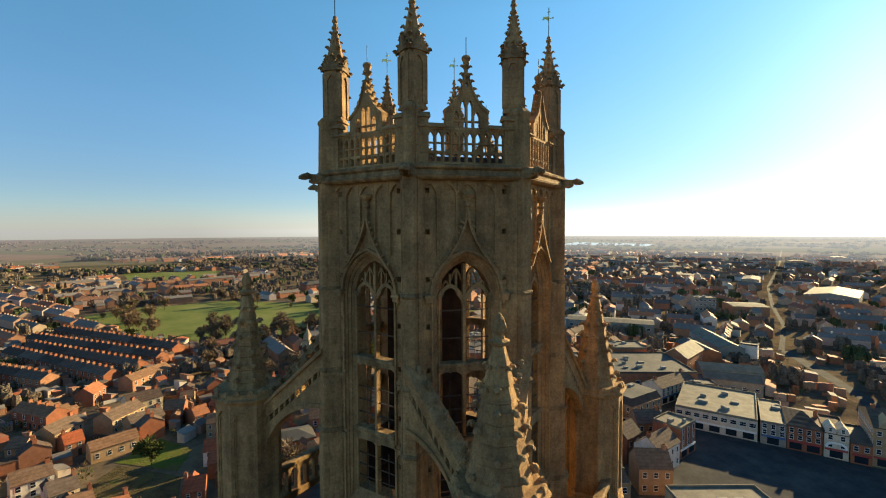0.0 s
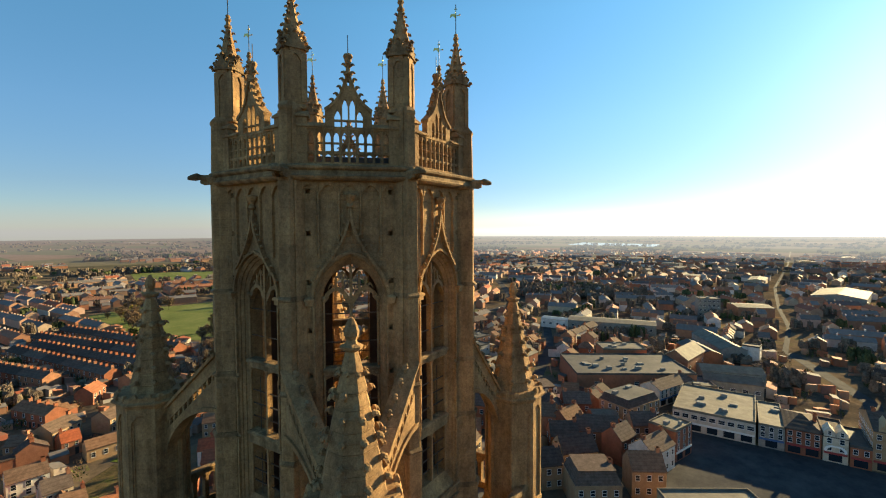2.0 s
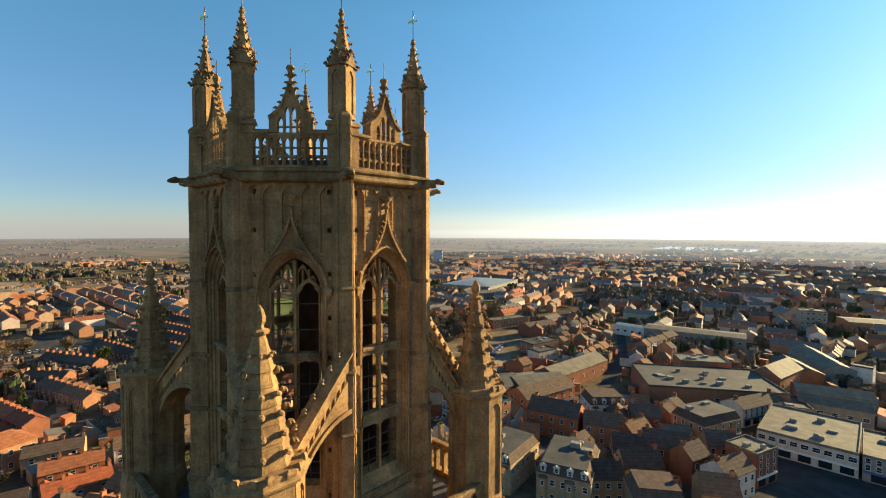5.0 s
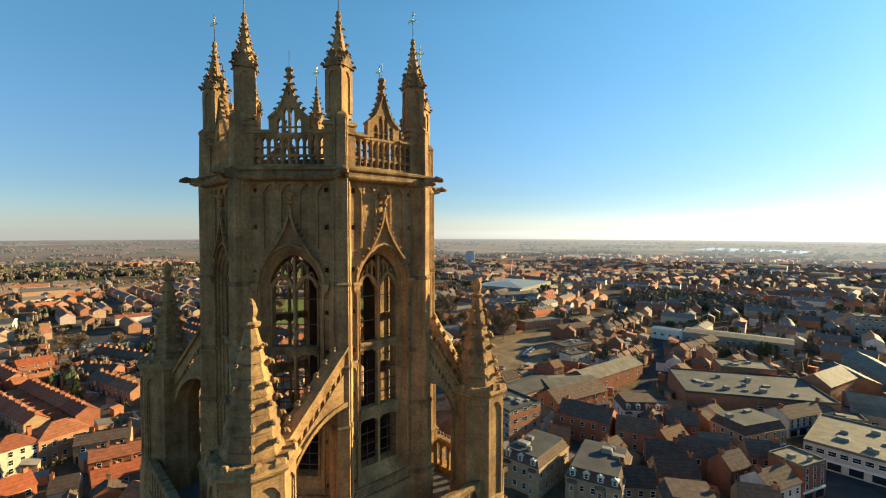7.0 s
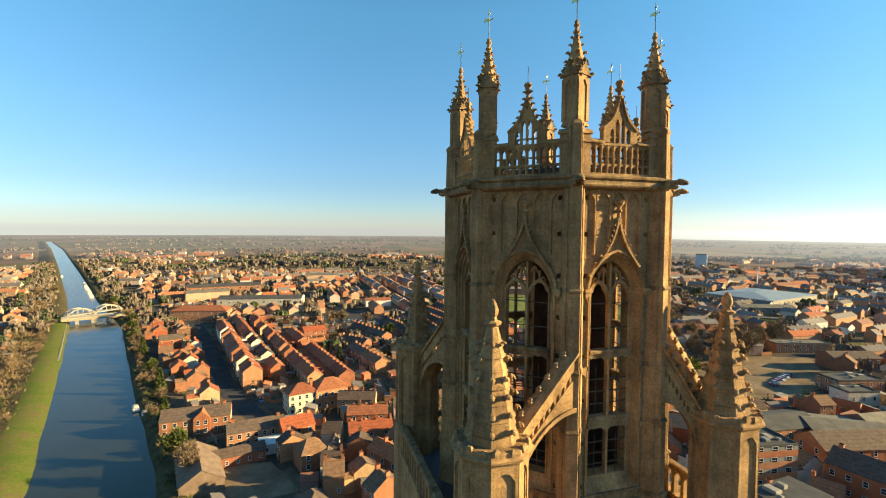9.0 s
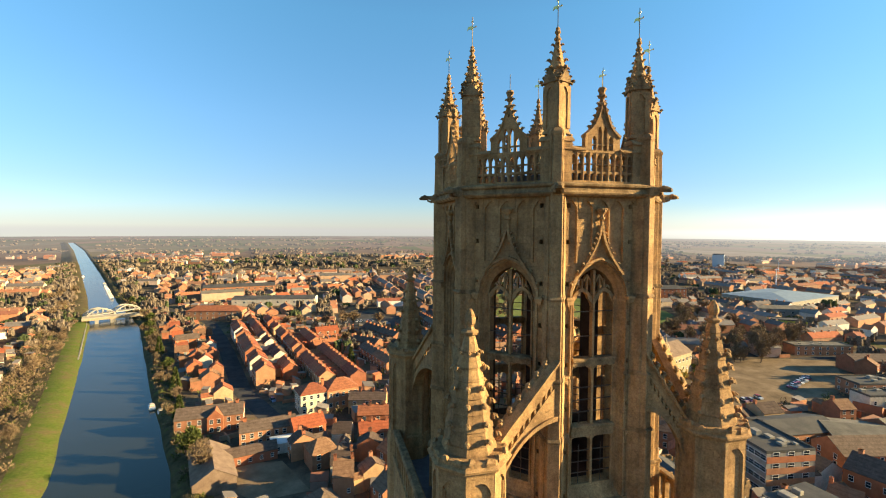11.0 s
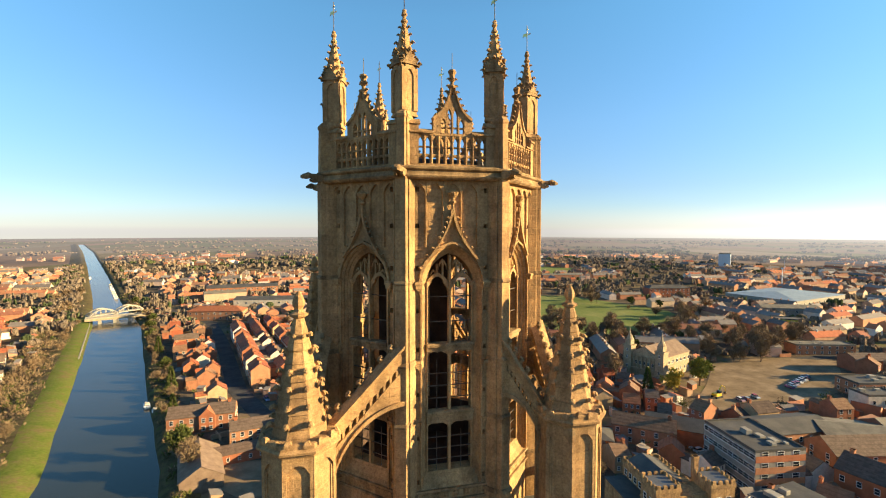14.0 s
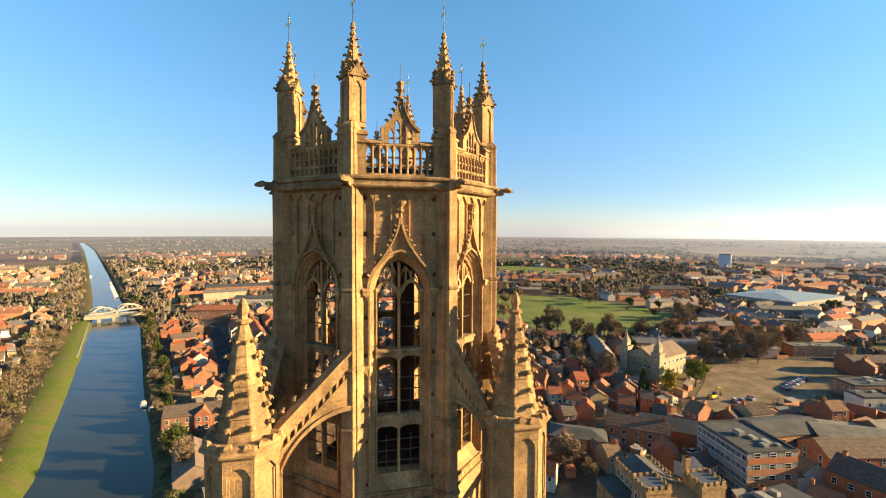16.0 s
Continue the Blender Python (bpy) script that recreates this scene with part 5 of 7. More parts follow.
def building(name, label, category, x, y, turn, w, d, h, wallm, roofm, roof="flat", rise=2.5, storeys=2, bays=4, sides="f", win=None, shops=False, chim=(), group="", plant=0, seed=1, dormers=0):
    """A block with a window to each bay of each storey; sides among f(ront) r(ight) l(eft) b(ack); front at local -y."""
    claim(x, y, w / 2 + 0.5, d / 2 + 0.5, turn, True)
    rnd = random.Random(seed)
    b = thing(name, label, category, group, at=pose(x, y, 0, 0, 0, turn))
    hx, hy = w / 2, d / 2
    mb = MB()
    if roof == "gable":
        mb.loft([[(xx, -hy, 0), (xx, hy, 0), (xx, hy, h), (xx, 0, h + rise), (xx, -hy, h)][::-1] for xx in (-hx, hx)])
        part("wall", mb, wallm, b)
        part("roof", gable_roof(w, d, h, h + rise, 0.35), roofm, b)
    elif roof == "hip":
        part("wall", mb.box(-hx, hx, -hy, hy, 0, h), wallm, b)
        part("roof", gable_roof(w, d, h, h + rise, 0.4, min(hx, hy)), roofm, b)
    elif roof == "mansard":
        part("wall", mb.box(-hx, hx, -hy, hy, 0, h).box(-hx - 0.2, hx + 0.2, -hy - 0.2, hy + 0.2, h - 0.35, h), wallm, b)
        k = 1.3
        part("mansard_slope", MB().loft([[(-hx, -hy, h), (hx, -hy, h), (hx, hy, h), (-hx, hy, h)], [(-hx + k, -hy + k, h + rise), (hx - k, -hy + k, h + rise), (hx - k, hy - k, h + rise), (-hx + k, hy - k, h + rise)]]), SLATE, b)
        part("roof", MB().box(-hx + k - 0.2, hx - k + 0.2, -hy + k - 0.2, hy - k + 0.2, h + rise, h + rise + 0.25), roofm, b)
    else:
        part("wall", mb.box(-hx, hx, -hy, hy, 0, h - 0.45), wallm, b)
        part("roof", flat_roof(w, d, h), roofm, b)
    for i in range(plant):
        u, v = rnd.uniform(-hx * 0.7, hx * 0.7), rnd.uniform(-hy * 0.7, hy * 0.7)
        s = rnd.uniform(0.6, 1.6)
        z = h + (rise + 0.2 if roof == "mansard" else -0.15)
        if roof in ("flat", "mansard"):
            part("roof_plant", MB().box(u - s, u + s, v - s * 0.7, v + s * 0.7, z, z + rnd.uniform(0.5, 1.4), None, 0.1), CONCRETE, b)
    for s in chim:
        zt = h + rise + 1.1
        part("chimney", MB().box(s * hx * 0.8 - 0.5, s * hx * 0.8 + 0.5, -0.5, 0.5, h, zt).box(s * hx * 0.8 - 0.6, s * hx * 0.8 + 0.6, -0.6, 0.6, zt - 0.25, zt), BRICK, b)
    me = win or WIN_M
    base = 3.2 if shops else 0.0
    fh = (h - 0.4 - base) / storeys
    for side, half, off, t in (("f", hx, hy, 0), ("b", hx, hy, 180), ("r", hy, hx, 90), ("l", hy, hx, -90)):
        if side not in sides:
            continue
        n = bays if side in "fb" else max(1, round(bays * half / (hx if side in "rl" else hy) * (1 if side in "fb" else 1)))
        n = min(n, 12)
        for st in range(storeys):
            for i in range(n):
                u = -half + 2 * half * (i + 0.5) / n
                part("window", me, None, b).matrix_local = pose(0, 0, 0, 0, 0, t) @ pose(u, -off - 0.002, base + fh * (st + 0.55))
        if shops:
            k = max(1, int(2 * half / 4.2))
            for i in range(k):
                part("shop_window", SHOP, None, b).matrix_local = pose(0, 0, 0, 0, 0, t) @ pose(-half + 2 * half * (i + 0.5) / k, -off, 0)
            part("fascia", MB().box(-half + 0.2, half - 0.2, -off - 0.22, -off, 2.65, 3.25), SIGN_COLOURS[seed % 3], b).matrix_local = pose(0, 0, 0, 0, 0, t)
    for i in range(0, dormers, 2):
        # a canted bay under each second dormer
        u = -hx + w * (i + 0.5) / dormers
        bay = part("bay_window", MB().prism([(u - 1.3, -hy), (u - 0.8, -hy - 0.8), (u + 0.8, -hy - 0.8), (u + 1.3, -hy)], 0.0, h - 1.0), wallm, b)
        part("bay_roof", MB().loft([[(u - 1.45, -hy, h - 1.0), (u - 0.9, -hy - 0.95, h - 1.0), (u + 0.9, -hy - 0.95, h - 1.0), (u + 1.45, -hy, h - 1.0)], [(u - 0.9, -hy, h - 0.2), (u - 0.5, -hy - 0.3, h - 0.2), (u + 0.5, -hy - 0.3, h - 0.2), (u + 0.9, -hy, h - 0.2)]]), SLATE, bay)
        for st in range(storeys):
            part("window", WIN_S, None, bay).matrix_local = pose(u, -hy - 0.802, base + fh * (st + 0.5))
    if dormers:
        part("string_course", MB().box(-hx - 0.1, hx + 0.1, -hy - 0.1, hy + 0.1, base + fh - 0.15, base + fh + 0.1), CREAM, b)
    for i in range(dormers):
        u = -hx + w * (i + 0.5) / dormers
        dm = MB().box(u - 0.75, u + 0.75, -hy + 0.25, -hy + 1.6, h + 0.4, h + 1.9)
        dm.loft([[(u - 0.95, yy, h + 1.85), (u + 0.95, yy, h + 1.85), (u, yy, h + 2.5)] for yy in (-hy + 0.1, -hy + 1.7)])
        part("dormer", dm, RENDER, b)
        part("window", WIN_S, None, b).matrix_local = pose(u, -hy + 0.248, h + 1.15)
    return b


WHITE_SHEET = sheet_material("white_sheet_roof", (0.55, 0.54, 0.51), (0.70, 0.69, 0.66), 0.6, 0.2)
BLUE_SHEET = sheet_material("pale_blue_sheet_roof", (0.17, 0.21, 0.235), (0.26, 0.31, 0.34), 0.55, 0.25)
# market place fronts
building("shop_building", "white two-storey shop building with a flat roof", "shop", 182, -7.5, -91, 25, 30, 7.4, RENDER, PALE_SHEET, "flat", 0, 1, 9, "f", WIN_L, True, plant=6, seed=3)
building("shop_building", "narrow blue-grey rendered shop building", "shop", 178.5, -24, -90, 7, 24, 7.6, CONCRETE, PALE_SHEET, "flat", 0, 2, 3, "f", WIN_M, True, plant=2, seed=2)
building("shop_building", "red brick shop building with a slate roof", "shop", 175.5, -32.2, -90, 9, 18, 8.0, BRICK, SLATE, "hip", 2.4, 2, 4, "f", WIN_M, True, seed=1, chim=(1,))
gab = building("shop_building", "white shop building with twin gables and an arched front", "shop", 174, -40, -90, 6, 16, 8.2, RENDER, SLATE, "flat", 0, 2, 2, "f", WIN_M, True, seed=4)
for s in (-1, 1):
    part("gable_front", MB().loft([[(s * 1.5 - 1.4, yy, 8.0), (s * 1.5 + 1.4, yy, 8.0), (s * 1.5 + 1.4, yy, 9.3), (s * 1.5, yy, 10.9), (s * 1.5 - 1.4, yy, 9.3)] for yy in (-8.02, -3)]), RENDER, gab)
    part("window", WIN_S, None, gab).matrix_local = pose(s * 1.5, -8.03, 9.1)
part("shop_arch", MB().strip([(u, z) for u, z in arch(2.2, 3.2, 4.8, 8)], [(u * 1.25, z + 0.5) for u, z in arch(2.2, 3.2, 4.8, 8)], -8.15, -8.0), WHITE_TRIM, gab)
building("shop_building", "low brick shop building with a flat roof", "shop", 173.5, -45.8, -90, 5, 16, 6.6, BRICK, GREY_SHEET, "flat", 0, 1, 2, "f", WIN_M, True, seed=4)
tall = building("shop_building", "tall brown brick building with three gables", "shop", 176.5, -56.5, -90, 16, 20, 12.0, BUFF, SLATE, "gable", 3.0, 3, 6, "fl", WIN_M, True, seed=7, chim=(1, -1))
for i in (-1, 0, 1):
    part("gable_front", MB().loft([[(i * 5 - 2.2, yy, 11.6), (i * 5 + 2.2, yy, 11.6), (i * 5, yy, 15.4)] for yy in (-10.05, -4)]), BUFF, tall)
building("shop_building", "brick shop building with a red tiled roof", "shop", 175.5, -72, -90, 14, 16, 9.0, BRICK, PANTILE, "gable", 3.0, 2, 5, "f", WIN_M, True, seed=5, chim=(1,))
# behind the market place
building("shed", "market hall shed with a pale ridged roof", "shed", 236, -11, -75, 26, 12, 6.0, CONCRETE, PALE_SHEET, "gable", 1.8, 1, 6, "f", WIN_L)
building("shed", "market hall shed with a dull sheet roof", "shed", 219, -12, -82, 22, 12, 6.4, CONCRETE, RUST_SHEET, "gable", 1.8, 1, 5, "f", WIN_L)
building("shed", "long store shed with a pale ridged roof", "shed", 292, -4, -156, 42, 13, 7.0, CONCRETE, PALE_SHEET, "gable", 2.6, 1, 6, "fl", WIN_L)
building("shed", "long grey-roofed store shed with brick ends", "shed", 269, 4, -150, 26, 12, 6.5, BRICK, GREY_SHEET, "gable", 2.2, 1, 6, "f", WIN_L)
building("shed", "narrow tall block with tan rendered walls", "shed", 279.4, -20.4, -8.5, 7, 8, 9.5, RENDER, GREY_SHEET, "flat", 0, 2, 2, "f", WIN_M)
building("shed", "long low shed with a pale sheet roof", "shed", 320, 62, -80, 58, 18, 7.0, CONCRETE, PALE_SHEET, "gable", 1.0, 1, 8, "f", WIN_L)
building("shed", "shed with a pale blue sheet roof and white walls", "shed", 310, 99, -90, 20, 10, 6.5, RENDER, BLUE_SHEET, "gable", 0.8, 1, 4, "f", WIN_L)
building("store", "large dark brick store with a grey flat roof", "store", 209, 31, -58, 52, 32, 9.0, BRICK, GREY_SHEET, "flat", 0, 1, 3, "f", WIN_L, plant=12, seed=9)
building("store", "pale rooftop hall above the dark brick store", "store", 236, 38, -60, 22, 14, 10.5, BRICK, PALE_SHEET, "flat", 0, 1, 3, "f", WIN_L, plant=4, seed=19)
building("store", "brick store wing with a steep pale folded roof", "store", 246, 9, -13, 26, 12, 8.5, BRICK, PALE_SHEET, "gable", 4.0, 1, 3, "fl", WIN_M)
building("store", "low brick yard building with a felt roof", "store", 208.2, 3, -65.6, 16, 14, 6.0, BRICK, GREY_SHEET, "flat", 0, 1, 3, "f", WIN_M, plant=5, seed=21)
building("hotel", "corner building with a slate mansard over brick and white walls", "hotel", 166, 20, -25, 18, 13, 8.0, BUFF, GREY_SHEET, "mansard", 2.4, 2, 5, "fl", WIN_M, True, plant=2, seed=6)
building("shop_building", "pale green rendered shop row with a slate roof", "shop", 197.4, 10.9, -24.6, 24, 9, 7.0, RENDER, SLATE, "gable", 2.3, 2, 8, "f", WIN_M, True, seed=8, chim=(-1, 1))
building("office_tower", "pale concrete office block above the rooftops", "office", 419.5, 8, -75.4, 16, 14, 15, CONCRETE, PALE_SHEET, "flat", 0, 4, 5, "f", WIN_L, plant=2)
# between the church and the market place
for i, (x, y, t, w, d, h, m_, q_, ri) in enumerate(((107, 31.5, -47.3, 9, 8, 7.0, BUFF, SLATE, 3.4), (126.8, 32.6, -58.5, 9, 7, 7.2, BRICK, SLATE, 3.4), (141.9, 36.1, -16.4, 10, 7, 6.6, BRICK, BROWN, 3.0), (149.1, 12.6, -55.5, 9, 7, 7.2, BUFF, SLATE, 3.2), (156.8, 37.7, -61.2, 10, 8, 7.0, BRICK, SLATE, 3.2), (138.5, 45.6, -67.3, 12, 8, 7.0, BRICK, BROWN, 3.2), (150.6, 45.2, 23.3, 9, 7, 6.2, BUFF, SLATE, 2.8))):
    building("house", ("buff brick" if m_ is BUFF else "red brick") + " old town building with a steep " + ("slate" if q_ is SLATE else "brown tiled") + " roof", "house", x, y, t, w, d, h, m_, q_, "gable", ri, 2, 3, "fl", WIN_M, chim=(1,) if i % 2 else (1, -1), group="town houses")
building("bank", "buff stone building with a grey mansard", "office", 105.1, 17.5, -56, 12, 11, 7.5, BUFF, SLATE, "mansard", 3.0, 2, 4, "fr", WIN_M, seed=4, chim=(1,))
building("house", "white gabled building with a slate roof", "house", 131.9, 6.9, -20.5, 12, 8, 7.5, RENDER, SLATE, "gable", 3.2, 2, 4, "fr", WIN_M, chim=(1, -1), group="town houses")
building("house", "brick corner building with a flat pale roof", "house", 145.8, 3.6, -20.6, 10, 9, 10.0, BRICK, PALE_SHEET, "flat", 0, 3, 3, "fr", WIN_M, True, plant=2, seed=3, group="town houses")
building("house", "buff brick building with a steep brown gable", "house", 118.5, 6.9, -60.5, 9, 8, 7.5, BUFF, BROWN, "gable", 3.6, 2, 3, "fr", WIN_M, chim=(1,), group="town houses")
building("house", "narrow brick building with a slate gable", "house", 132.8, 16.6, -20.5, 8, 7, 8.0, BRICK, SLATE, "gable", 3.2, 2, 2, "fr", WIN_M, chim=(-1,), group="town houses")
building("house", "buff brick building with steep slate gables", "house", 118.5, 26.2, -46.3, 11, 8, 7.4, BUFF, SLATE, "gable", 3.8, 2, 4, "f", WIN_M, chim=(1,), group="town houses")
building("house", "brick building with a brown tiled roof", "house", 137.4, 24.7, -65.8, 13, 9, 7.0, BRICK, SLATE, "gable", 3.6, 2, 4, "f", WIN_M, chim=(-1,), group="town houses")
building("shop_building", "low building with a pale gravel roof", "shop", 103.3, -12, -57.3, 22, 16, 9.0, BUFF, PALE_SHEET, "flat", 0, 2, 6, "f", WIN_M, plant=3, seed=12)
building("shop_building", "low shop with a bright orange roof", "shop", 152.6, 26.3, -57.7, 9, 8, 5.4, BRICK, RUST_SHEET, "gable", 1.2, 1, 3, "f", WIN_M, seed=12)
building("bay_building", "white-fronted building with a dark mansard and four white dormers", "offices", 159, 54, -46, 14, 12, 6.8, RENDER, SLATE, "mansard", 2.6, 2, 4, "fl", WIN_M, seed=6, dormers=4)
building("bay_building", "ornate buff building with a grey roof and white dormers", "offices", 98, 57, -84, 12, 18, 8.2, BUFF, GREY_SHEET, "mansard", 2.3, 2, 4, "fr", WIN_M, seed=3, chim=(-1,), plant=3, dormers=3)
building("bay_building", "ornate buff building with a long grey roof and white dormers", "offices", 104, 40, -72, 14, 20, 8.2, BUFF, GREY_SHEET, "mansard", 2.3, 2, 5, "fr", WIN_M, seed=5, chim=(1,), plant=3, dormers=4)
building("house", "dark brick building with a slate roof", "house", 134.4, 60.9, -77.7, 18, 11, 8.5, BRICK, SLATE, "gable", 3.4, 2, 5, "fl", WIN_M, chim=(1, -1), group="town houses")
# round the cleared lot
office = building("office_block", "grey four-storey concrete office block with brick ends", "office", 114.5, 82, -98, 20, 15, 13.0, CONCRETE, GREY_SHEET, "flat", 0, 4, 10, "f", WIN_L, plant=5, seed=2)
for st in range(4):
    part("brick_panel", MB().box(7.5, 7.62, -7.4, 7.4, 0.4 + st * 3.15, 2.1 + st * 3.15), BRICK, office).matrix_local = pose(2.5, 0, 0)
    for i in range(3):
        part("window", WIN_L, None, office).matrix_local = pose(10.0, -4.6 + i * 4.6, 2.75 + st * 3.1, 0, 0, 90)
building("shop_building", "brick shop row with a brown felt roof", "shop", 144, 95, -5, 24, 14, 7.5, BRICK, GREY_SHEET, "gable", 2.0, 2, 6, "fl", WIN_M, seed=1)
building("shop_building", "dark red brick shop with a pale folded roof", "shop", 162, 86, -30, 24, 16, 7.5, BRICK, PALE_SHEET, "gable", 1.6, 1, 5, "f", WIN_M, True, seed=1)
building("shop_building", "dark red brick shop with a brown tiled roof", "shop", 150, 76, -12, 28, 11, 8.0, BRICK, BROWN, "gable", 3.4, 2, 6, "fl", WIN_M, True, seed=2)
building("arcade", "pale glazed shopping arcade roof over brick walls", "shop", 192, 84, -6, 44, 13, 7.0, BRICK, PALE_SHEET, "gable", 3.2, 1, 5, "f", WIN_M)
building("shop_building", "brick back building with a white wall and flat roof", "shop", 228, 124, -13.3, 22, 12, 6.5, BRICK, GREY_SHEET, "flat", 0, 2, 5, "fl", WIN_M, plant=4, seed=5)
building("shop_building", "white-walled store with a flat roof", "shop", 213, 113, -13, 14, 9, 6.0, RENDER, GREY_SHEET, "flat", 0, 1, 3, "f", WIN_M, plant=2, seed=6)
building("shop_building", "low brick building with a pale flat roof", "shop", 276, 181, -15.8, 34, 10, 6.0, BRICK, PALE_SHEET, "flat", 0, 2, 8, "f", WIN_M, plant=4, seed=7)
building("shop_building", "brick building with a grey roof", "shop", 268.4, 149.2, -14.4, 26, 12, 6.5, BRICK, SLATE, "gable", 2.4, 2, 6, "f", WIN_M, seed=8)
building("supermarket", "large supermarket with a wide pale low roof", "supermarket", 450, 342, 14, 96, 64, 7.5, CONCRETE, BLUE_SHEET, "hip", 3.5, 1, 10, "f", WIN_L, seed=8)
building("store", "store with a pale curved roof", "store", 379.1, 283.2, -21.6, 46, 16, 6.5, CONCRETE, PALE_SHEET, "gable", 2.0, 1, 6, "f", WIN_L)
BLUE_CLAD = Mat("blue_grey_cladding", 0.6).color((0.46, 0.50, 0.52)).m
YELLOW = Mat("yellow_cladding", 0.6).color((0.55, 0.42, 0.06)).m
building("store", "yellow-clad store with a flat roof", "store", 334.3, 244.6, -31.6, 22, 12, 6.0, YELLOW, GREY_SHEET, "flat", 0, 1, 5, "f", WIN_M)
building("college", "long brick building with tall windows", "college", 347.8, 390.9, -11.7, 44, 14, 11.0, BRICK, GREY_SHEET, "hip", 3.0, 3, 10, "f", WIN_M)
building("tower_block", "far blue-grey tower block", "tower block", 761, 715, 42, 34, 20, 27.0, BLUE_CLAD, GREY_SHEET, "flat", 0, 1, 1, "", WIN_L)
building("hall", "wide hall with a bright sheet roof", "hall", 570.4, -98.2, -12.9, 70, 40, 8.0, CONCRETE, PALE_SHEET, "gable", 3.0, 1, 8, "f", WIN_L)
building("shed", "low workshop with a flat grey roof", "shed", 78, 112, -30, 18, 10, 4.6, BRICK, GREY_SHEET, "hip", 1.4, 1, 4, "f", WIN_M)
building("house", "brick building with a rusty brown roof", "house", 99.9, 110.1, -39.8, 20, 10, 6.0, BRICK, BROWN, "gable", 2.6, 2, 5, "fr", WIN_M, chim=(1,), group="town houses")
building("house", "brick building with a blue-grey sheet roof", "house", 111, 107.3, -39.5, 20, 11, 6.0, BRICK, GREY_SHEET, "gable", 2.4, 2, 5, "r", WIN_M, group="town houses")
# along the river
building("barn", "old barn with a rusty sheet roof and a wide gable", "barn", -42, 122, 106, 20, 11, 3.8, RUST_SHEET, RUST_SHEET, "gable", 3.4, 1, 4, "r", WIN_M)
dorm = building("riverside_house", "long brick riverside building with a gabled middle bay", "house", -50, 158, 5, 22, 9, 6.0, BRICK, SLATE, "gable", 2.6, 2, 7, "fr", WIN_M, chim=(1,))
part("gable_front", MB().loft([[(2 - 2.6, yy, 0), (2 + 2.6, yy, 0), (2 + 2.6, yy, 6.0), (2, yy, 8.4), (2 - 2.6, yy, 6.0)] for yy in (-5.3, 0)]), BRICK, dorm)
for s in (-1.2, 1.2):
    for z in (1.6, 4.4):
        part("window", WIN_M, None, dorm).matrix_local = pose(2 + s, -5.302, z)
building("house", "brick terrace with a slate roof beside the yard", "house", -29, 143.5, 9, 18, 7.5, 5.4, BRICK, SLATE, "gable", 2.3, 2, 7, "f", WIN_M, chim=(1, -1), group="town houses")
building("shed", "low brick store with a long slate roof", "shed", -33, 130, 14, 16, 6, 3.4, BRICK, SLATE, "gable", 1.6, 1, 5, "f", WIN_S)
building("shed", "long grey-roofed factory shed", "factory", -54, 443, -8, 76, 20, 6.5, RENDER, GREY_SHEET, "gable", 2.0, 1, 10, "f", WIN_L)
building("factory", "long red brick factory with a pale roof", "factory", -101, 535, 8, 74, 20, 8.0, BRICK, GREY_SHEET, "gable", 2.6, 2, 14, "f", WIN_L)
building("house", "cream gabled house by the terraces", "house", 67.8, 185.4, -6, 12, 8, 6.0, RENDER, SLATE, "gable", 2.6, 2, 4, "fr", WIN_M, chim=(1,), group="town houses")
building("house", "white three-storey house at the street corner", "house", -15, 168, 16, 11, 10, 8.0, RENDER, PANTILE, "hip", 2.6, 3, 4, "fl", WIN_M, chim=(1,), group="town houses")
building("house", "red brick corner building with a hipped red roof", "house", -4, 171, 16, 13, 11, 8.0, BRICK, PANTILE, "hip", 3.0, 2, 5, "fl", WIN_M, group="town houses")

building("house", "buff brick terrace with a brown tiled roof", "house", 57.2, 178.6, 23, 14, 8, 5.4, BUFF, BROWN, "gable", 2.4, 2, 5, "fr", WIN_M, chim=(1, -1), group="town houses")
building("house", "tan brick house with a brown tiled roof", "house", 39.9, 180.9, 28, 11, 8, 5.6, BUFF, BROWN, "gable", 2.4, 2, 4, "fr", WIN_M, chim=(1,), group="town houses")
building("house", "white gabled cottage with a tan tiled roof", "house", 24.5, 151.2, -8, 9, 7, 4.8, RENDER, BROWN, "gable", 2.4, 2, 3, "fr", WIN_M, chim=(1,), group="town houses")
building("house", "orange brick house end-on to the terrace", "house", 61.2, 215.8, 44, 10, 7, 5.0, BRICK, PANTILE, "gable", 2.6, 2, 3, "fr", WIN_M, chim=(1,), group="town houses")
building("house", "low buff cottages with a pale tiled roof", "house", 46.5, 157, -7, 13, 6, 4.2, BUFF, BROWN, "gable", 2.0, 1, 4, "fr", WIN_M, group="town houses")
building("house", "pair of buff brick houses with a slate roof", "house", 60, 166.6, 0, 11, 7, 5.2, BUFF, SLATE, "gable", 2.2, 2, 4, "fr", WIN_M, chim=(1,), group="town houses")
building("house", "row of brick houses with a brown roof by the chapel path", "house", 85.4, 222, 21, 22, 8, 5.0, BRICK, BROWN, "gable", 2.2, 2, 6, "fr", WIN_M, chim=(1, -1), group="town houses")
building("house", "brick house with a tiled roof beside the gravel yard", "house", -16, 141.5, 18, 11, 8, 5.6, BRICK, PANTILE, "gable", 2.6, 2, 3, "fr", WIN_M, chim=(1,), group="town houses")
building("shed", "low shed with a white sheet roof", "shed", -22.8, 135.2, 10, 9, 6, 3.4, RENDER, WHITE_SHEET, "gable", 0.7, 1, 2, "f", WIN_S)
building("store", "large red brick store with a red tiled roof", "store", -93, 378, -10, 42, 14, 7.5, BRICK, PANTILE, "hip", 3.2, 2, 9, "fr", WIN_M)


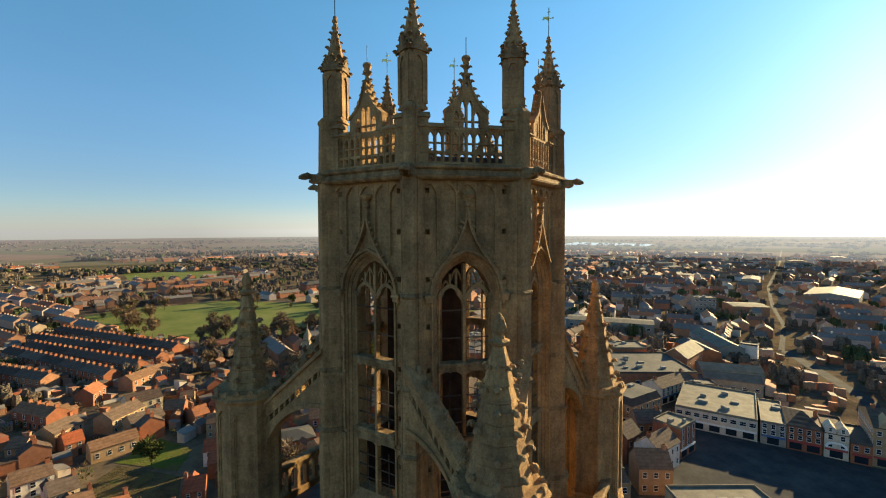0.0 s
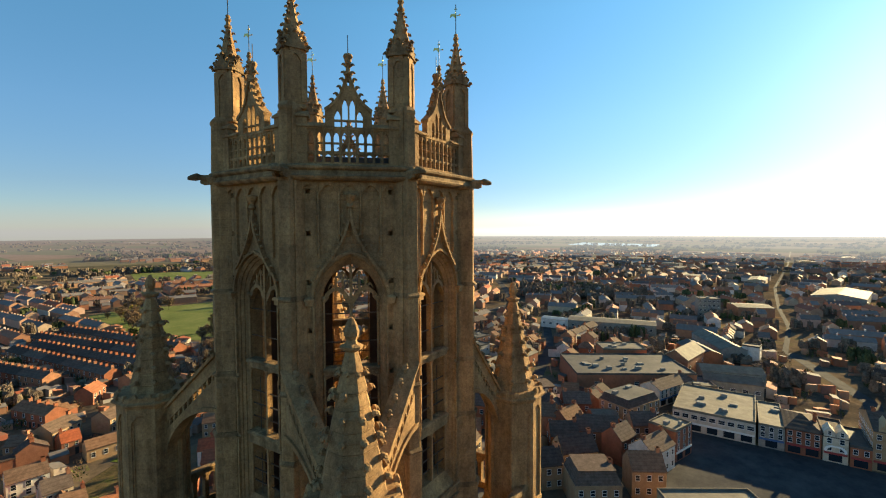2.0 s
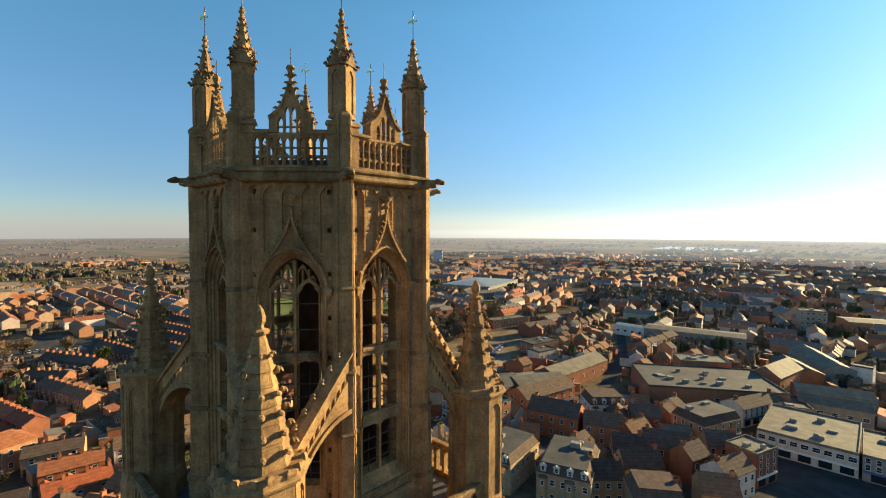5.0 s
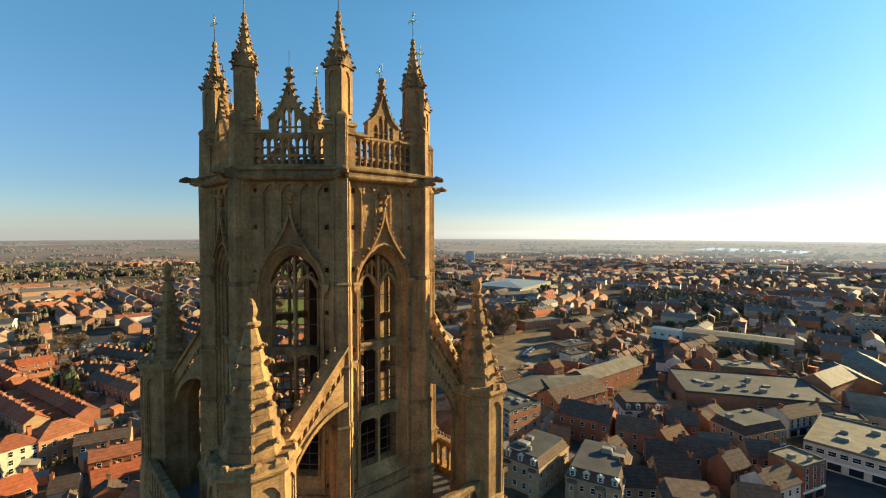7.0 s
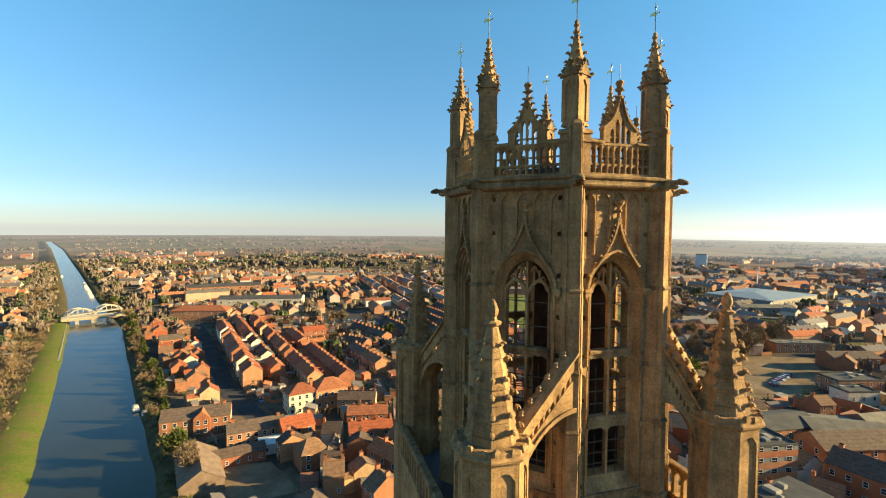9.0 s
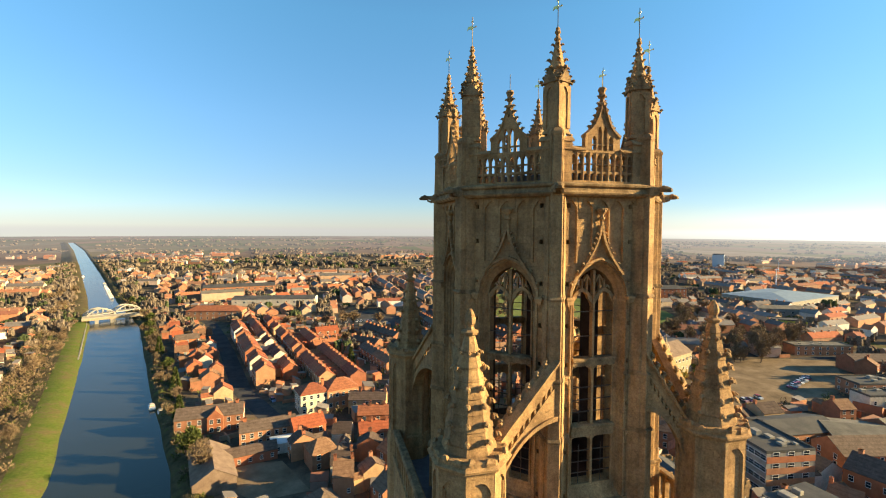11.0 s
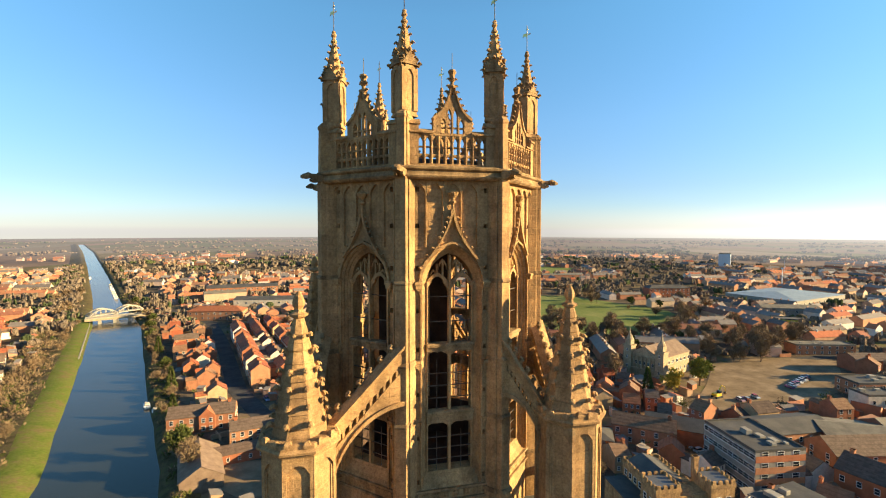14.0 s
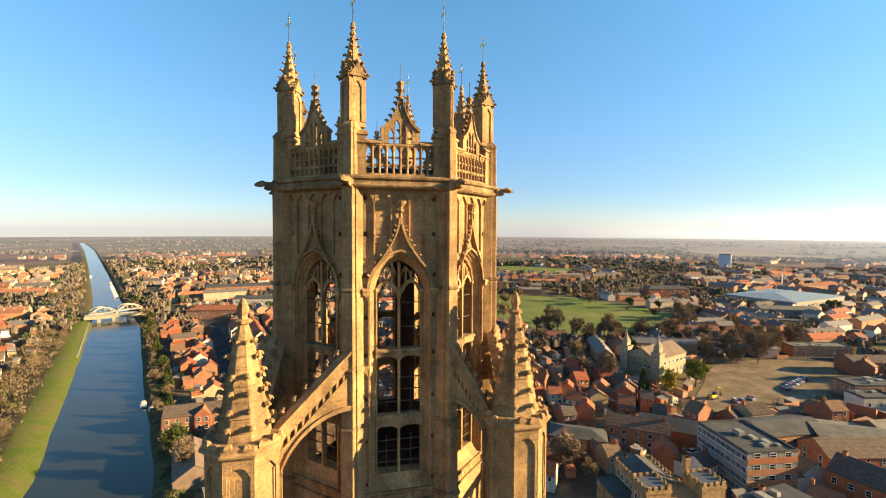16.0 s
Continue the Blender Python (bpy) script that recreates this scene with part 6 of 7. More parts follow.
def battlements(b, w, d, z, step=1.6, at=(0, 0)):
    """Merlons round a roof edge, each its own stone."""
    me = MB().box(-0.45, 0.45, -0.2, 0.2, 0, 0.9, None, 0.08).mesh("merlon", STONE)
    for L, off, t in ((w, d / 2, 0), (w, d / 2, 180), (d, w / 2, 90), (d, w / 2, -90)):
        n = int(L / step)
        for i in range(n):
            part("merlon", me, None, b).matrix_local = pose(at[0], at[1], 0, 0, 0, t) @ pose(-L / 2 + L * (i + 0.5) / n, -off + 0.2, z)


def sessions_house():
    """Castle-like court house: two square towers before a long wing with a lead roof."""
    b = thing("court_house", "castellated limestone court house with two square towers", "court house", at=pose(76.5, 68.5, 0, 0, 0, -6))
    for u in (-5.6, 8.4):
        t = part("entrance_tower", MB().box(u - 3.05, u + 3.05, -5.05, 1.05, 0, 12.9).box(u - 3.25, u + 3.25, -5.25, 1.25, 12.0, 12.9).box(u - 3.2, u + 3.2, -5.2, 1.2, 8.0, 8.3), STONE, b)
        part("tower_roof", MB().box(u - 2.7, u + 2.7, -4.7, 0.7, 12.9, 13.05), LEAD, t)
        battlements(t, 6.5, 6.5, 12.9, 1.35, (u, -2))
        for z in (4.4, 9.2):
            for s in (-1.5, 1.5):
                part("window", WIN_M, None, t).matrix_local = pose(u + s * 0.8, -5.27, z)
                part("window", WIN_M, None, t).matrix_local = pose(u - 3.06, -2 + s * 0.8, z, 0, 0, -90)
    part("link", MB().box(-2.5, 5.5, -4, 4, 0, 10.2), STONE, b)
    for u in (-0.5, 3.5):
        part("window", WIN_L, None, b).matrix_local = pose(u, -4.01, 6)
    wing = part("wing", MB().box(-5.2, 5, 1, 15, 0, 9.4).box(-5.4, 5.2, 0.8, 15.2, 8.8, 9.6), STONE, b)
    part("lead_roof", MB().loft([[(-4.7, y, 9.6), (4.5, y, 9.6), (-0.1, y, 11.4)] for y in (1.5, 14.5)]), GREY_SHEET, wing)
    battlements(wing, 10.6, 14.4, 9.6, 1.5, (-0.1, 8))
    for i in range(6):
        for z in (3.4, 7.0):
            part("window", WIN_M, None, wing).matrix_local = pose(-5.21, 2.5 + i * 2.2, z, 0, 0, -90)
    part("low_wing", MB().box(-11, -5.2, 3, 14, 0, 5.5), STONE, b)
    part("low_roof", MB().box(-11.1, -5.2, 2.9, 14.1, 5.5, 5.8, None, 0.1), GREY_SHEET, b)
    part("chimney", MB().box(7, 8.2, 3, 4.2, 0, 15.5).box(6.85, 8.35, 2.85, 4.35, 14.8, 15.5), STONE, b)
    claim(76.5, 73, 13, 12, -6, True)


def chapel():
    """Classical chapel: pillared pediment front with two domed turrets, tall arched side windows."""
    W, L, H = 15.0, 28.0, 10.5
    b = thing("chapel", "cream classical chapel with twin domed turrets and a slate roof", "chapel", at=pose(146, 168.5, 0, 0, 0, -70) @ pose(0, L / 2, 0))
    part("wall", MB().loft([[(-W / 2, y, 0), (W / 2, y, 0), (W / 2, y, H), (0, y, H + 4.5), (-W / 2, y, H)] for y in (-L / 2, L / 2)]), CREAM, b)
    r = MB()
    q = gable_roof(L, W, H, H + 4.5, 0.5)
    part("roof", r.add(q.v, q.f, pose(0, 0, 0, 0, 0, 90)), RUST_SHEET, b)
    part("cornice", MB().box(-W / 2 - 0.3, W / 2 + 0.3, -L / 2 - 0.4, -L / 2, H - 0.6, H), CREAM, b)
    for i in range(6):
        part("pillar", MB().lathe([(0.45, 4.0), (0.4, 4.4), (0.34, 9.6), (0.46, 9.9)], 8, pose(-5.5 + i * 2.2, -L / 2 - 0.5, 0)), CREAM, b)
    part("portico_floor", MB().box(-6.5, 6.5, -L / 2 - 1.2, -L / 2, 3.4, 4.0), CREAM, b)
    for s in (-1, 1):
        t = part("turret", MB().box(s * 8.5 - 2.1, s * 8.5 + 2.1, -L / 2 - 1.5, -L / 2 + 2.7, 0, 14.5).box(s * 8.5 - 2.4, s * 8.5 + 2.4, -L / 2 - 1.8, -L / 2 + 3.0, 13.8, 14.5).box(s * 8.5 - 1.5, s * 8.5 + 1.5, -L / 2 - 0.9, -L / 2 + 2.1, 14.5, 17.2), CREAM, b)
        part("dome", MB().lathe([(1.75, 17.2), (1.7, 17.6), (1.2, 18.6), (0.7, 19.5), (0.35, 21.0), (0.08, 23.5)], 8, pose(s * 8.5, -L / 2 + 0.6, 0)), CREAM, t)
        for z in (4, 8.5, 12):
            part("window", WIN_S, None, t).matrix_local = pose(s * 8.5, -L / 2 - 1.502, z)
        for i in range(7):
            for z in (3, 7.4):
                part("window", WIN_L if z > 5 else WIN_M, None, b).matrix_local = pose(s * (W / 2 + 0.002), -L / 2 + 5 + i * 3.7, z, 0, 0, 90 * s)
    for i in range(5):
        part("window", WIN_M, None, b).matrix_local = pose(-4.4 + i * 2.2, -L / 2 - 0.002, 6.5)
    claim(159, 173, 11, 16, -70, True)


sessions_house()
chapel()


def wind_turbine(x, y):
    """White three-bladed turbine on a slim tapered mast."""
    t = thing("wind_turbine", "slim white three-bladed wind turbine among the houses", "wind turbine", at=pose(x, y, 0, 0, 0, 40))
    part("mast", MB().lathe([(0.9, 0), (0.45, 24)], 10), WHITE_TRIM, t)
    part("nacelle", MB().box(-0.7, 0.7, -1.6, 1.4, 23.8, 25.4, None, 0.3), WHITE_TRIM, t)
    hub = part("hub", MB().lathe([(0.6, 0), (0.5, 0.6), (0.1, 1.0)], 8, pose(0, -1.5, 24.6, 90)), WHITE_TRIM, t)
    for a in (15, 135, 255):
        part("blade", MB().loft([[(-w, -2.0, z), (w, -2.0, z), (w * 0.6, -1.8, z), (-w * 0.6, -1.8, z)][::-1] for z, w in ((0.3, 0.35), (2.0, 0.7), (10.5, 0.15))], True, True, pose(0, 0, 24.6, 0, a, 0)), WHITE_TRIM, hub)


wind_turbine(554, 429)


# ---- trees, cars, boats ----
def shard(mb, p, d, length_, width, rnd):
    """A slim twig or leaf spray: two crossed slivers."""
    d = Vector(d).normalized()
    s = d.cross(Vector((rnd.uniform(-1, 1), rnd.uniform(-1, 1), rnd.uniform(-1, 1)))).normalized() * width
    p = Vector(p)
    mb.add([p - s, p + s, p + d * length_ * 0.6 + s * 0.7, p + d * length_], [(0, 1, 2), (0, 2, 3)])


def tree(label, height, spread, mat, seed, n=520, twig=(0.9, 0.10), conifer=False, group="trees"):
    rnd = random.Random(seed)
    t = thing("tree", label, "tree", group)
    tr = MB()
    top = height * (0.95 if conifer else 0.5)
    bend = [(0, 0, -0.2), (rnd.uniform(-0.2, 0.2), rnd.uniform(-0.2, 0.2), top * 0.5), (rnd.uniform(-0.4, 0.4), rnd.uniform(-0.4, 0.4), top)]
    tr.tube(bend, [height * 0.03, height * 0.024, height * 0.008 if conifer else height * 0.018], 6)
    tips = []
    if not conifer:
        for i in range(11):
            a, e = rnd.uniform(0, 6.28), rnd.uniform(0.35, 1.3)
            z0 = rnd.uniform(height * 0.22, height * 0.5)
            L = spread * rnd.uniform(0.55, 1.0) * (0.6 + 0.4 * math.cos(e))
            mid = (math.cos(a) * L * 0.5 * math.cos(e), math.sin(a) * L * 0.5 * math.cos(e), z0 + height * 0.2 * math.sin(e))
            end = (math.cos(a) * L * math.cos(e) * 1.1, math.sin(a) * L * math.cos(e) * 1.1, min(z0 + height * 0.52 * math.sin(e), height * 0.97))
            tr.tube([(0, 0, z0), mid, end], [height * 0.014, height * 0.009, height * 0.003], 5)
            tips += [mid, end, end]
    part("trunk", tr, BARK, t)
    cr = MB()
    lumps = [(Vector(p), spread * rnd.uniform(0.22, 0.42)) for p in tips] if tips else []
    for i in range(n):
        if conifer:
            z = height * (0.12 + 0.86 * rnd.random() ** 1.2)
            r = spread * (1 - z / height) * rnd.uniform(0.5, 1.05)
            a = rnd.uniform(0, 6.28)
            p = (r * math.cos(a), r * math.sin(a), z)
            shard(cr, p, (math.cos(a), math.sin(a), rnd.uniform(-0.6, 0.2)), twig[0], twig[1], rnd)
        else:
            c, r = rnd.choice(lumps)
            d = Vector((rnd.gauss(0, 1), rnd.gauss(0, 1), rnd.gauss(0.25, 0.8))).normalized()
            p = c + d * r * rnd.random() ** 0.5
            shard(cr, p, d + Vector((0, 0, 0.4)), twig[0] * rnd.uniform(0.6, 1.3), twig[1] * rnd.uniform(0.6, 1.4), rnd)
    part("crown", cr, mat, t)
    return t


TREES = {
    "bare": [tree("leafless brown winter tree", 11, 4.6, TWIG, 21, 1900, (1.3, 0.11)), tree("tall leafless winter tree", 14, 5.2, TWIG, 22, 2200, (1.5, 0.12)), tree("small leafless tree with fine twigs", 7.5, 3.4, TWIG, 23, 1300, (1.0, 0.09))],
    "bush": [tree("dense brown riverside bush", 5, 3.6, TWIG, 24, 1000, (0.9, 0.15)), tree("low evergreen garden bush", 4.5, 2.6, LEAF, 25, 700, (0.5, 0.2))],
    "ever": [tree("broad dark evergreen tree", 10, 4.2, LEAF, 26, 1300, (0.7, 0.26)), tree("tall dark narrow conifer", 13, 2.8, LEAF, 27, 1100, (0.9, 0.25), True)],
    "green": [tree("broad tree in fresh yellow-green leaf", 11, 4.8, FRESH, 29, 2400, (0.6, 0.25))],
    "gold": [tree("round tree with golden leaves", 8.5, 4.0, GOLDLEAF, 28, 1300, (0.6, 0.25))],
}


def plant(kind, x, y, rnd, lo=0.8, hi=1.2, z=0.0):
    ob = rnd.choice(TREES[kind])
    s = rnd.uniform(lo, hi)
    m = pose(x, y, z, 0, 0, rnd.uniform(0, 360)) @ Matrix.Diagonal((s, s, s * rnd.uniform(0.9, 1.1), 1))
    if ob.name not in placed_first:
        placed_first.add(ob.name)
        ob.matrix_world = m
    else:
        copy_thing(ob, m)


def plant_all():
    rnd = random.Random(41)
    for x, y in ((161.7, 295.7), (154.4, 228.4), (176.2, 231.3), (168.3, 221.9), (234.1, 220.6), (242.2, 193), (265.7, 238), (224.9, 212.7), (235, 206.4), (218.1, 235.4), (206.4, 229.1), (199.1, 239.6), (253.7, 212.5), (135.8, 180.2), (121, 192), (128.8, 201.4), (63.9, 95.3), (70.3, 92), (56.5, 98.5), (170.5, 458.3), (160, 381.9), (159.7, 302), (165, 259.9), (66.1, 121), (142, 420.5), (259, 333.3), (260.5, 300.1), (242.6, 368.4), (144.5, 262.2), (130.3, 346.3), (181, 251.2), (218.7, 218), (248.3, 225.6), (257.3, 202.3), (210.1, 198.6), (225.9, 191.2), (272.3, 218.7), (282.7, 245.7), (125.6, 163.5), (118.4, 176.2), (191.3, 423.6), (219.3, 461.2), (250.2, 410.4), (147.6, 214.8)):
        plant("bare", x, y, rnd, 0.75, 1.15)
    for x, y in ((131.9, 148.3), (168.8, 207), (200.8, 233.4), (48.5, 135.9), (288.3, 328.5), (270.1, 344.8), (118.5, 314.9), (4.2, 225.3), (39, 275.2)):
        plant("ever", x, y, rnd, 0.85, 1.15)
    for x, y in ((141.8, 143.4), (148.8, 390.3)):
        plant("gold", x, y, rnd, 1.15, 1.35)
    plant("green", 162.4, 151, rnd, 1.3, 1.4)
    # belts of trees round the park, along gardens and streets
    for x0, y0, x1, y1, k in ((138.5, 274.9, 169.9, 242.9, 6), (169.9, 240.8, 213.3, 228, 8), (213.7, 230.3, 265.8, 266.9, 10), (131.1, 314.9, 143.5, 409.1, 7), (149.9, 414.3, 209, 489.5, 8), (255.5, 366.1, 259.8, 469.8, 7), (260.4, 276.8, 317.8, 303.6, 10), (197.1, 184.3, 233.6, 175.4, 9), (112.7, 205.8, 129.2, 251.9, 5), (240.2, 183.8, 307.4, 210.7, 10), (-45.3, 343.6, 36.9, 315.1, 6), (495.8, 105.4, 532.8, 222.2, 8), (321.6, 326, 369.5, 409.5, 6)):
        for i in range(k):
            t = (i + rnd.uniform(0, 0.8)) / k
            plant("bare", x0 + (x1 - x0) * t + rnd.uniform(-3, 3), y0 + (y1 - y0) * t + rnd.uniform(-3, 3), rnd, 0.65, 1.15)
    # thickets on the river banks
    for i in range(36):
        s = 0.112 + 0.17 * i / 36
        x, y = at_line(LEFT, s)
        plant("bush" if i % 2 == 0 else "bare", x - rnd.uniform(8.5, 30), y + rnd.uniform(-4, 4), rnd, 0.5, 0.9, 0.8)
    for i in range(56):
        s = 0.118 + 0.13 * i / 56
        x, y = at_line(RIGHT, s)
        plant(("bush", "bush", "bare", "bush", "ever")[i % 5], x + rnd.uniform(1.5, 9), y + rnd.uniform(-3, 3), rnd, 0.5, 0.95, 0.9)
    # gardens
    for i in range(60):
        x, y = rnd.uniform(-75, 150), rnd.uniform(115, 400)
        pts = free(x, y, 1.5, 1.5, 0)
        if not any(p in USED for p in pts):
            plant(rnd.choice(("bush", "bare", "bush", "ever")), x, y, rnd, 0.4, 0.75)


def far_woods():
    """Hedges, woods and garden trees too far to tell apart."""
    rnd = random.Random(77)
    bare, green = MB(), MB()

    def clump(x, y, h, r, mb):
        for k in range(5):
            a, q = rnd.uniform(0, 6.28), r * rnd.random() ** 0.5
            cx, cy, s = x + q * math.cos(a), y + q * math.sin(a), r * rnd.uniform(0.3, 0.55)
            pts = [(cx + s * math.cos(t) * rnd.uniform(0.7, 1.2), cy + s * math.sin(t) * rnd.uniform(0.7, 1.2), rnd.uniform(0.1, 0.4) * h) for t in (0, 1.05, 2.1, 3.14, 4.2, 5.24)]
            up = [(cx + (px - cx) * 0.75, cy + (py - cy) * 0.75, h * rnd.uniform(0.6, 0.95)) for px, py, pz in pts]
            mb.loft([pts, up], True)
    for i in range(12000):
        r = 240 + 3600 * rnd.random() ** 2.0
        a = radians(rnd.uniform(-35, 135))
        x, y = r * math.cos(a), r * math.sin(a)
        if any(p in USED for p in free(x, y, 3, 3, 0)):
            continue
        n = noise.noise(Vector((x * 0.0035, y * 0.0035, 5.0)))
        if r > 1000 and n < 0.02:
            continue
        g_ = rnd.random() < 0.16
        clump(x, y, rnd.uniform(4, 10), rnd.uniform(3, 6) * (1.8 if r > 900 else 1), green if g_ else bare)
    for (x0, y0, x1, y1, k) in ((-160, 985, 160, 900, 150), (60, 1230, -160, 1180, 60), (420, 1300, 900, 1250, 160), (250, 900, 520, 850, 60), (900, 900, 1500, 700, 160), (480, 190, 520, 120, 26), (440, 170, 500, 60, 30)):
        for i in range(k):
            t = rnd.random()
            clump(x0 + (x1 - x0) * t + rnd.uniform(-14, 14), y0 + (y1 - y0) * t + rnd.uniform(-40, 40), rnd.uniform(7, 13), 9, bare if rnd.random() < 0.75 else green)
    # belts of trees along the river past the bridge
    for line, side, k in ((LEFT, -1, 260), (RIGHT, 1, 170)):
        for i in range(k):
            x, y = at_line(line, 0.20 + 0.24 * rnd.random())
            clump(x + side * rnd.uniform(9, 34), y, rnd.uniform(4, 9), rnd.uniform(2.5, 5), bare if rnd.random() < 0.85 else green)
    # garden trees among the houses across the water
    for i in range(420):
        x, y = rnd.uniform(-420, -150), rnd.uniform(200, 900)
        if x < at_line(LEFT, (y + 220) / 2780)[0] - 26 and not any(p in USED for p in free(x, y, 2, 2, 0)):
            clump(x, y, rnd.uniform(3, 7), rnd.uniform(2, 4), bare if rnd.random() < 0.75 else green)
    solid("far_trees", bare, FAR_TWIG, "brown winter trees and hedges in the distance", "distant trees", kind="stuff")
    solid("far_evergreens", green, FAR_LEAF, "dark green trees in the distance", "distant trees", kind="stuff")


def far_leaf(name, *cs):
    m = Mat(name, 1.0, 0, 0.0).world_co()
    base = m.ramp(m.random(True), *[(i / (len(cs) - 1), c) for i, c in enumerate(cs)])
    return m.color(m.mix(base, m.ramp(m.noise(0.9, 5, 0.8), (0.35, (0.35, 0.35, 0.35)), (0.65, (1.25, 1.25, 1.25))), 0.9, "MULTIPLY")).bump(m.noise(1.2, 5, 0.8), 1.0, 0.8).m


FAR_TWIG = far_leaf("far_twigs", (0.14, 0.105, 0.078), (0.19, 0.145, 0.105), (0.235, 0.18, 0.125))
FAR_LEAF = far_leaf("far_leaves", (0.06, 0.075, 0.035), (0.10, 0.115, 0.05))

CAR_PAINT = Mat("car_paint", 0.25, 0, 0.6)
CAR_PAINT = CAR_PAINT.color(CAR_PAINT.ramp(CAR_PAINT.random(), (0.0, (0.6, 0.6, 0.6)), (0.3, (0.05, 0.06, 0.08)), (0.5, (0.35, 0.36, 0.38)), (0.7, (0.3, 0.03, 0.03)), (0.85, (0.05, 0.10, 0.25)), (1.0, (0.7, 0.7, 0.68)))).m
TYRE = Mat("tyre", 0.9).color((0.02, 0.02, 0.02)).m


def car():
    c = thing("car", "small parked hatchback car with dark windows", "car", "parked cars")
    part("body", MB().loft([[(-2.05, -0.8, z0), (2.05, -0.8, z0), (2.05, 0.8, z0), (-2.05, 0.8, z0)] if i == 0 else [(-2.1 + i * 0.05, -0.85 + i * 0.03, z0), (2.1 - i * 0.1, -0.85 + i * 0.03, z0), (2.1 - i * 0.1, 0.85 - i * 0.03, z0), (-2.1 + i * 0.05, 0.85 - i * 0.03, z0)] for i, z0 in enumerate((0.25, 0.55, 0.9))]), CAR_PAINT, c)
    part("cabin", MB().loft([[(-1.9, -0.76, 0.9), (1.0, -0.76, 0.9), (1.0, 0.76, 0.9), (-1.9, 0.76, 0.9)], [(-1.5, -0.6, 1.42), (0.3, -0.6, 1.42), (0.3, 0.6, 1.42), (-1.5, 0.6, 1.42)]]), GLASS, c)
    part("roof", MB().box(-1.5, 0.3, -0.6, 0.6, 1.42, 1.47), CAR_PAINT, c)
    wm = MB().lathe([(0.31, -0.1), (0.31, 0.1)], 10, pose(0, 0, 0, 90)).mesh("wheel", TYRE)
    for u in (-1.3, 1.3):
        for v in (-0.76, 0.76):
            part("wheel", wm, None, c).matrix_local = pose(u, v, 0.31)
    return c


CAR = car()


def boat(x, y, turn, s=1.0):
    b = thing("boat", "small white moored motor boat", "boat", "moored boats", at=pose(x, y, 0.06, 0, 0, turn) @ Matrix.Diagonal((s, s, s, 1)))
    part("hull", MB().loft([[(-3, -0.9, 0), (1.4, -0.9, 0), (3.0, 0, 0), (1.4, 0.9, 0), (-3, 0.9, 0)], [(-3.1, -1.15, 0.8), (1.6, -1.15, 0.85), (3.6, 0, 1.0), (1.6, 1.15, 0.85), (-3.1, 1.15, 0.8)]]), WHITE_TRIM, b)
    part("cabin", MB().box(-1.6, 1.0, -0.85, 0.85, 0.8, 1.7, None, 0.2), RENDER, b)
    part("cabin_window", MB().box(-1.4, 0.8, -0.87, 0.87, 1.15, 1.4), GLASS, b)


def park_cars():
    rnd = random.Random(9)
    spots = [(164 + i * 3.0, 131 + i * 0.3, 77) for i in range(4)] + [(200 + i * 2.8, 138 + i * 1.2, 82) for i in range(9)] + [(4 + i * 2.9, 337, 76) for i in range(9)] + [(4 + i * 3.1, 368, 76) for i in range(8)] + [(-31 - i * 2.0, 180 + i * 6.4, 108) for i in range(9)]
    spots += [(73 + i * 2.4, 120 + i * 0.3, 37) for i in range(3)] + [(135, 30 - i * 6.0, 95) for i in range(4)] + [(112, 98 + 3 * i, 7) for i in range(4)] + [(326 + 3 * i, 272 - 2 * i, 57) for i in range(10)]
    for i, (x, y, a) in enumerate(spots):
        if rnd.random() < 0.18 and i:
            continue
        m = pose(x + rnd.uniform(-0.3, 0.3), y + rnd.uniform(-0.4, 0.4), 0.12, 0, 0, a + rnd.uniform(-4, 4) + (180 if rnd.random() < 0.5 else 0))
        if i == 0:
            CAR.matrix_world = m
        else:
            copy_thing(CAR, m)


DIGGER = Mat("digger_yellow", 0.5).color((0.6, 0.38, 0.02)).m


def digger(x, y, turn):
    d = thing("digger", "yellow excavator parked on the bare lot", "excavator", at=pose(x, y, 0.1, 0, 0, turn))
    for s in (-1, 1):
        part("track", MB().box(-2.0, 2.0, s * 1.1 - 0.3, s * 1.1 + 0.3, 0, 0.9, None, 0.2), TYRE, d)
    part("body", MB().box(-2.0, 1.2, -1.2, 1.2, 0.9, 2.0, None, 0.15), DIGGER, d)
    part("cab", MB().box(-0.2, 1.2, -1.1, 0.2, 2.0, 3.1, None, 0.15), GLASS, d)
    part("boom", MB().tube([(1.0, 0.5, 1.8), (3.2, 0.5, 4.6), (5.6, 0.5, 3.6)], [0.28, 0.26, 0.2], 4), DIGGER, d)
    part("dipper", MB().tube([(5.4, 0.5, 3.8), (6.0, 0.5, 1.4)], [0.22, 0.16], 4), DIGGER, d)
    part("bucket", MB().box(5.4, 6.4, 0.0, 1.0, 0.5, 1.5, None, 0.2), IRON, d)


patch("car_park", [(-4, 366), (14, 394), (52, 352), (46, 310), (6, 320)], ASPHALT, 0.09, "tarmac car park among the houses", "car park")
block([(-4, 366), (14, 394), (52, 352), (46, 310), (6, 320)])
park_cars()
digger(157.7, 136.5, 8.7)
for x, y, a, s in ((-77.6, 184.4, 112, 1.0), (-72.5, 178, 108, 0.9), (-222.0, 520, 114, 1.5), (-228.8, 535, 114, 1.5), (-235.6, 550, 114, 1.5), (-243.7, 568, 114, 1.5), (-251.3, 585, 114, 1.5), (-259.9, 604, 114, 1.5), (-269.4, 625, 114, 1.5), (-280.7, 650, 114, 1.5), (-246, 500, 114, 1.3), (-352, 760, 114, 1.3)):
    boat(x, y, a, s)


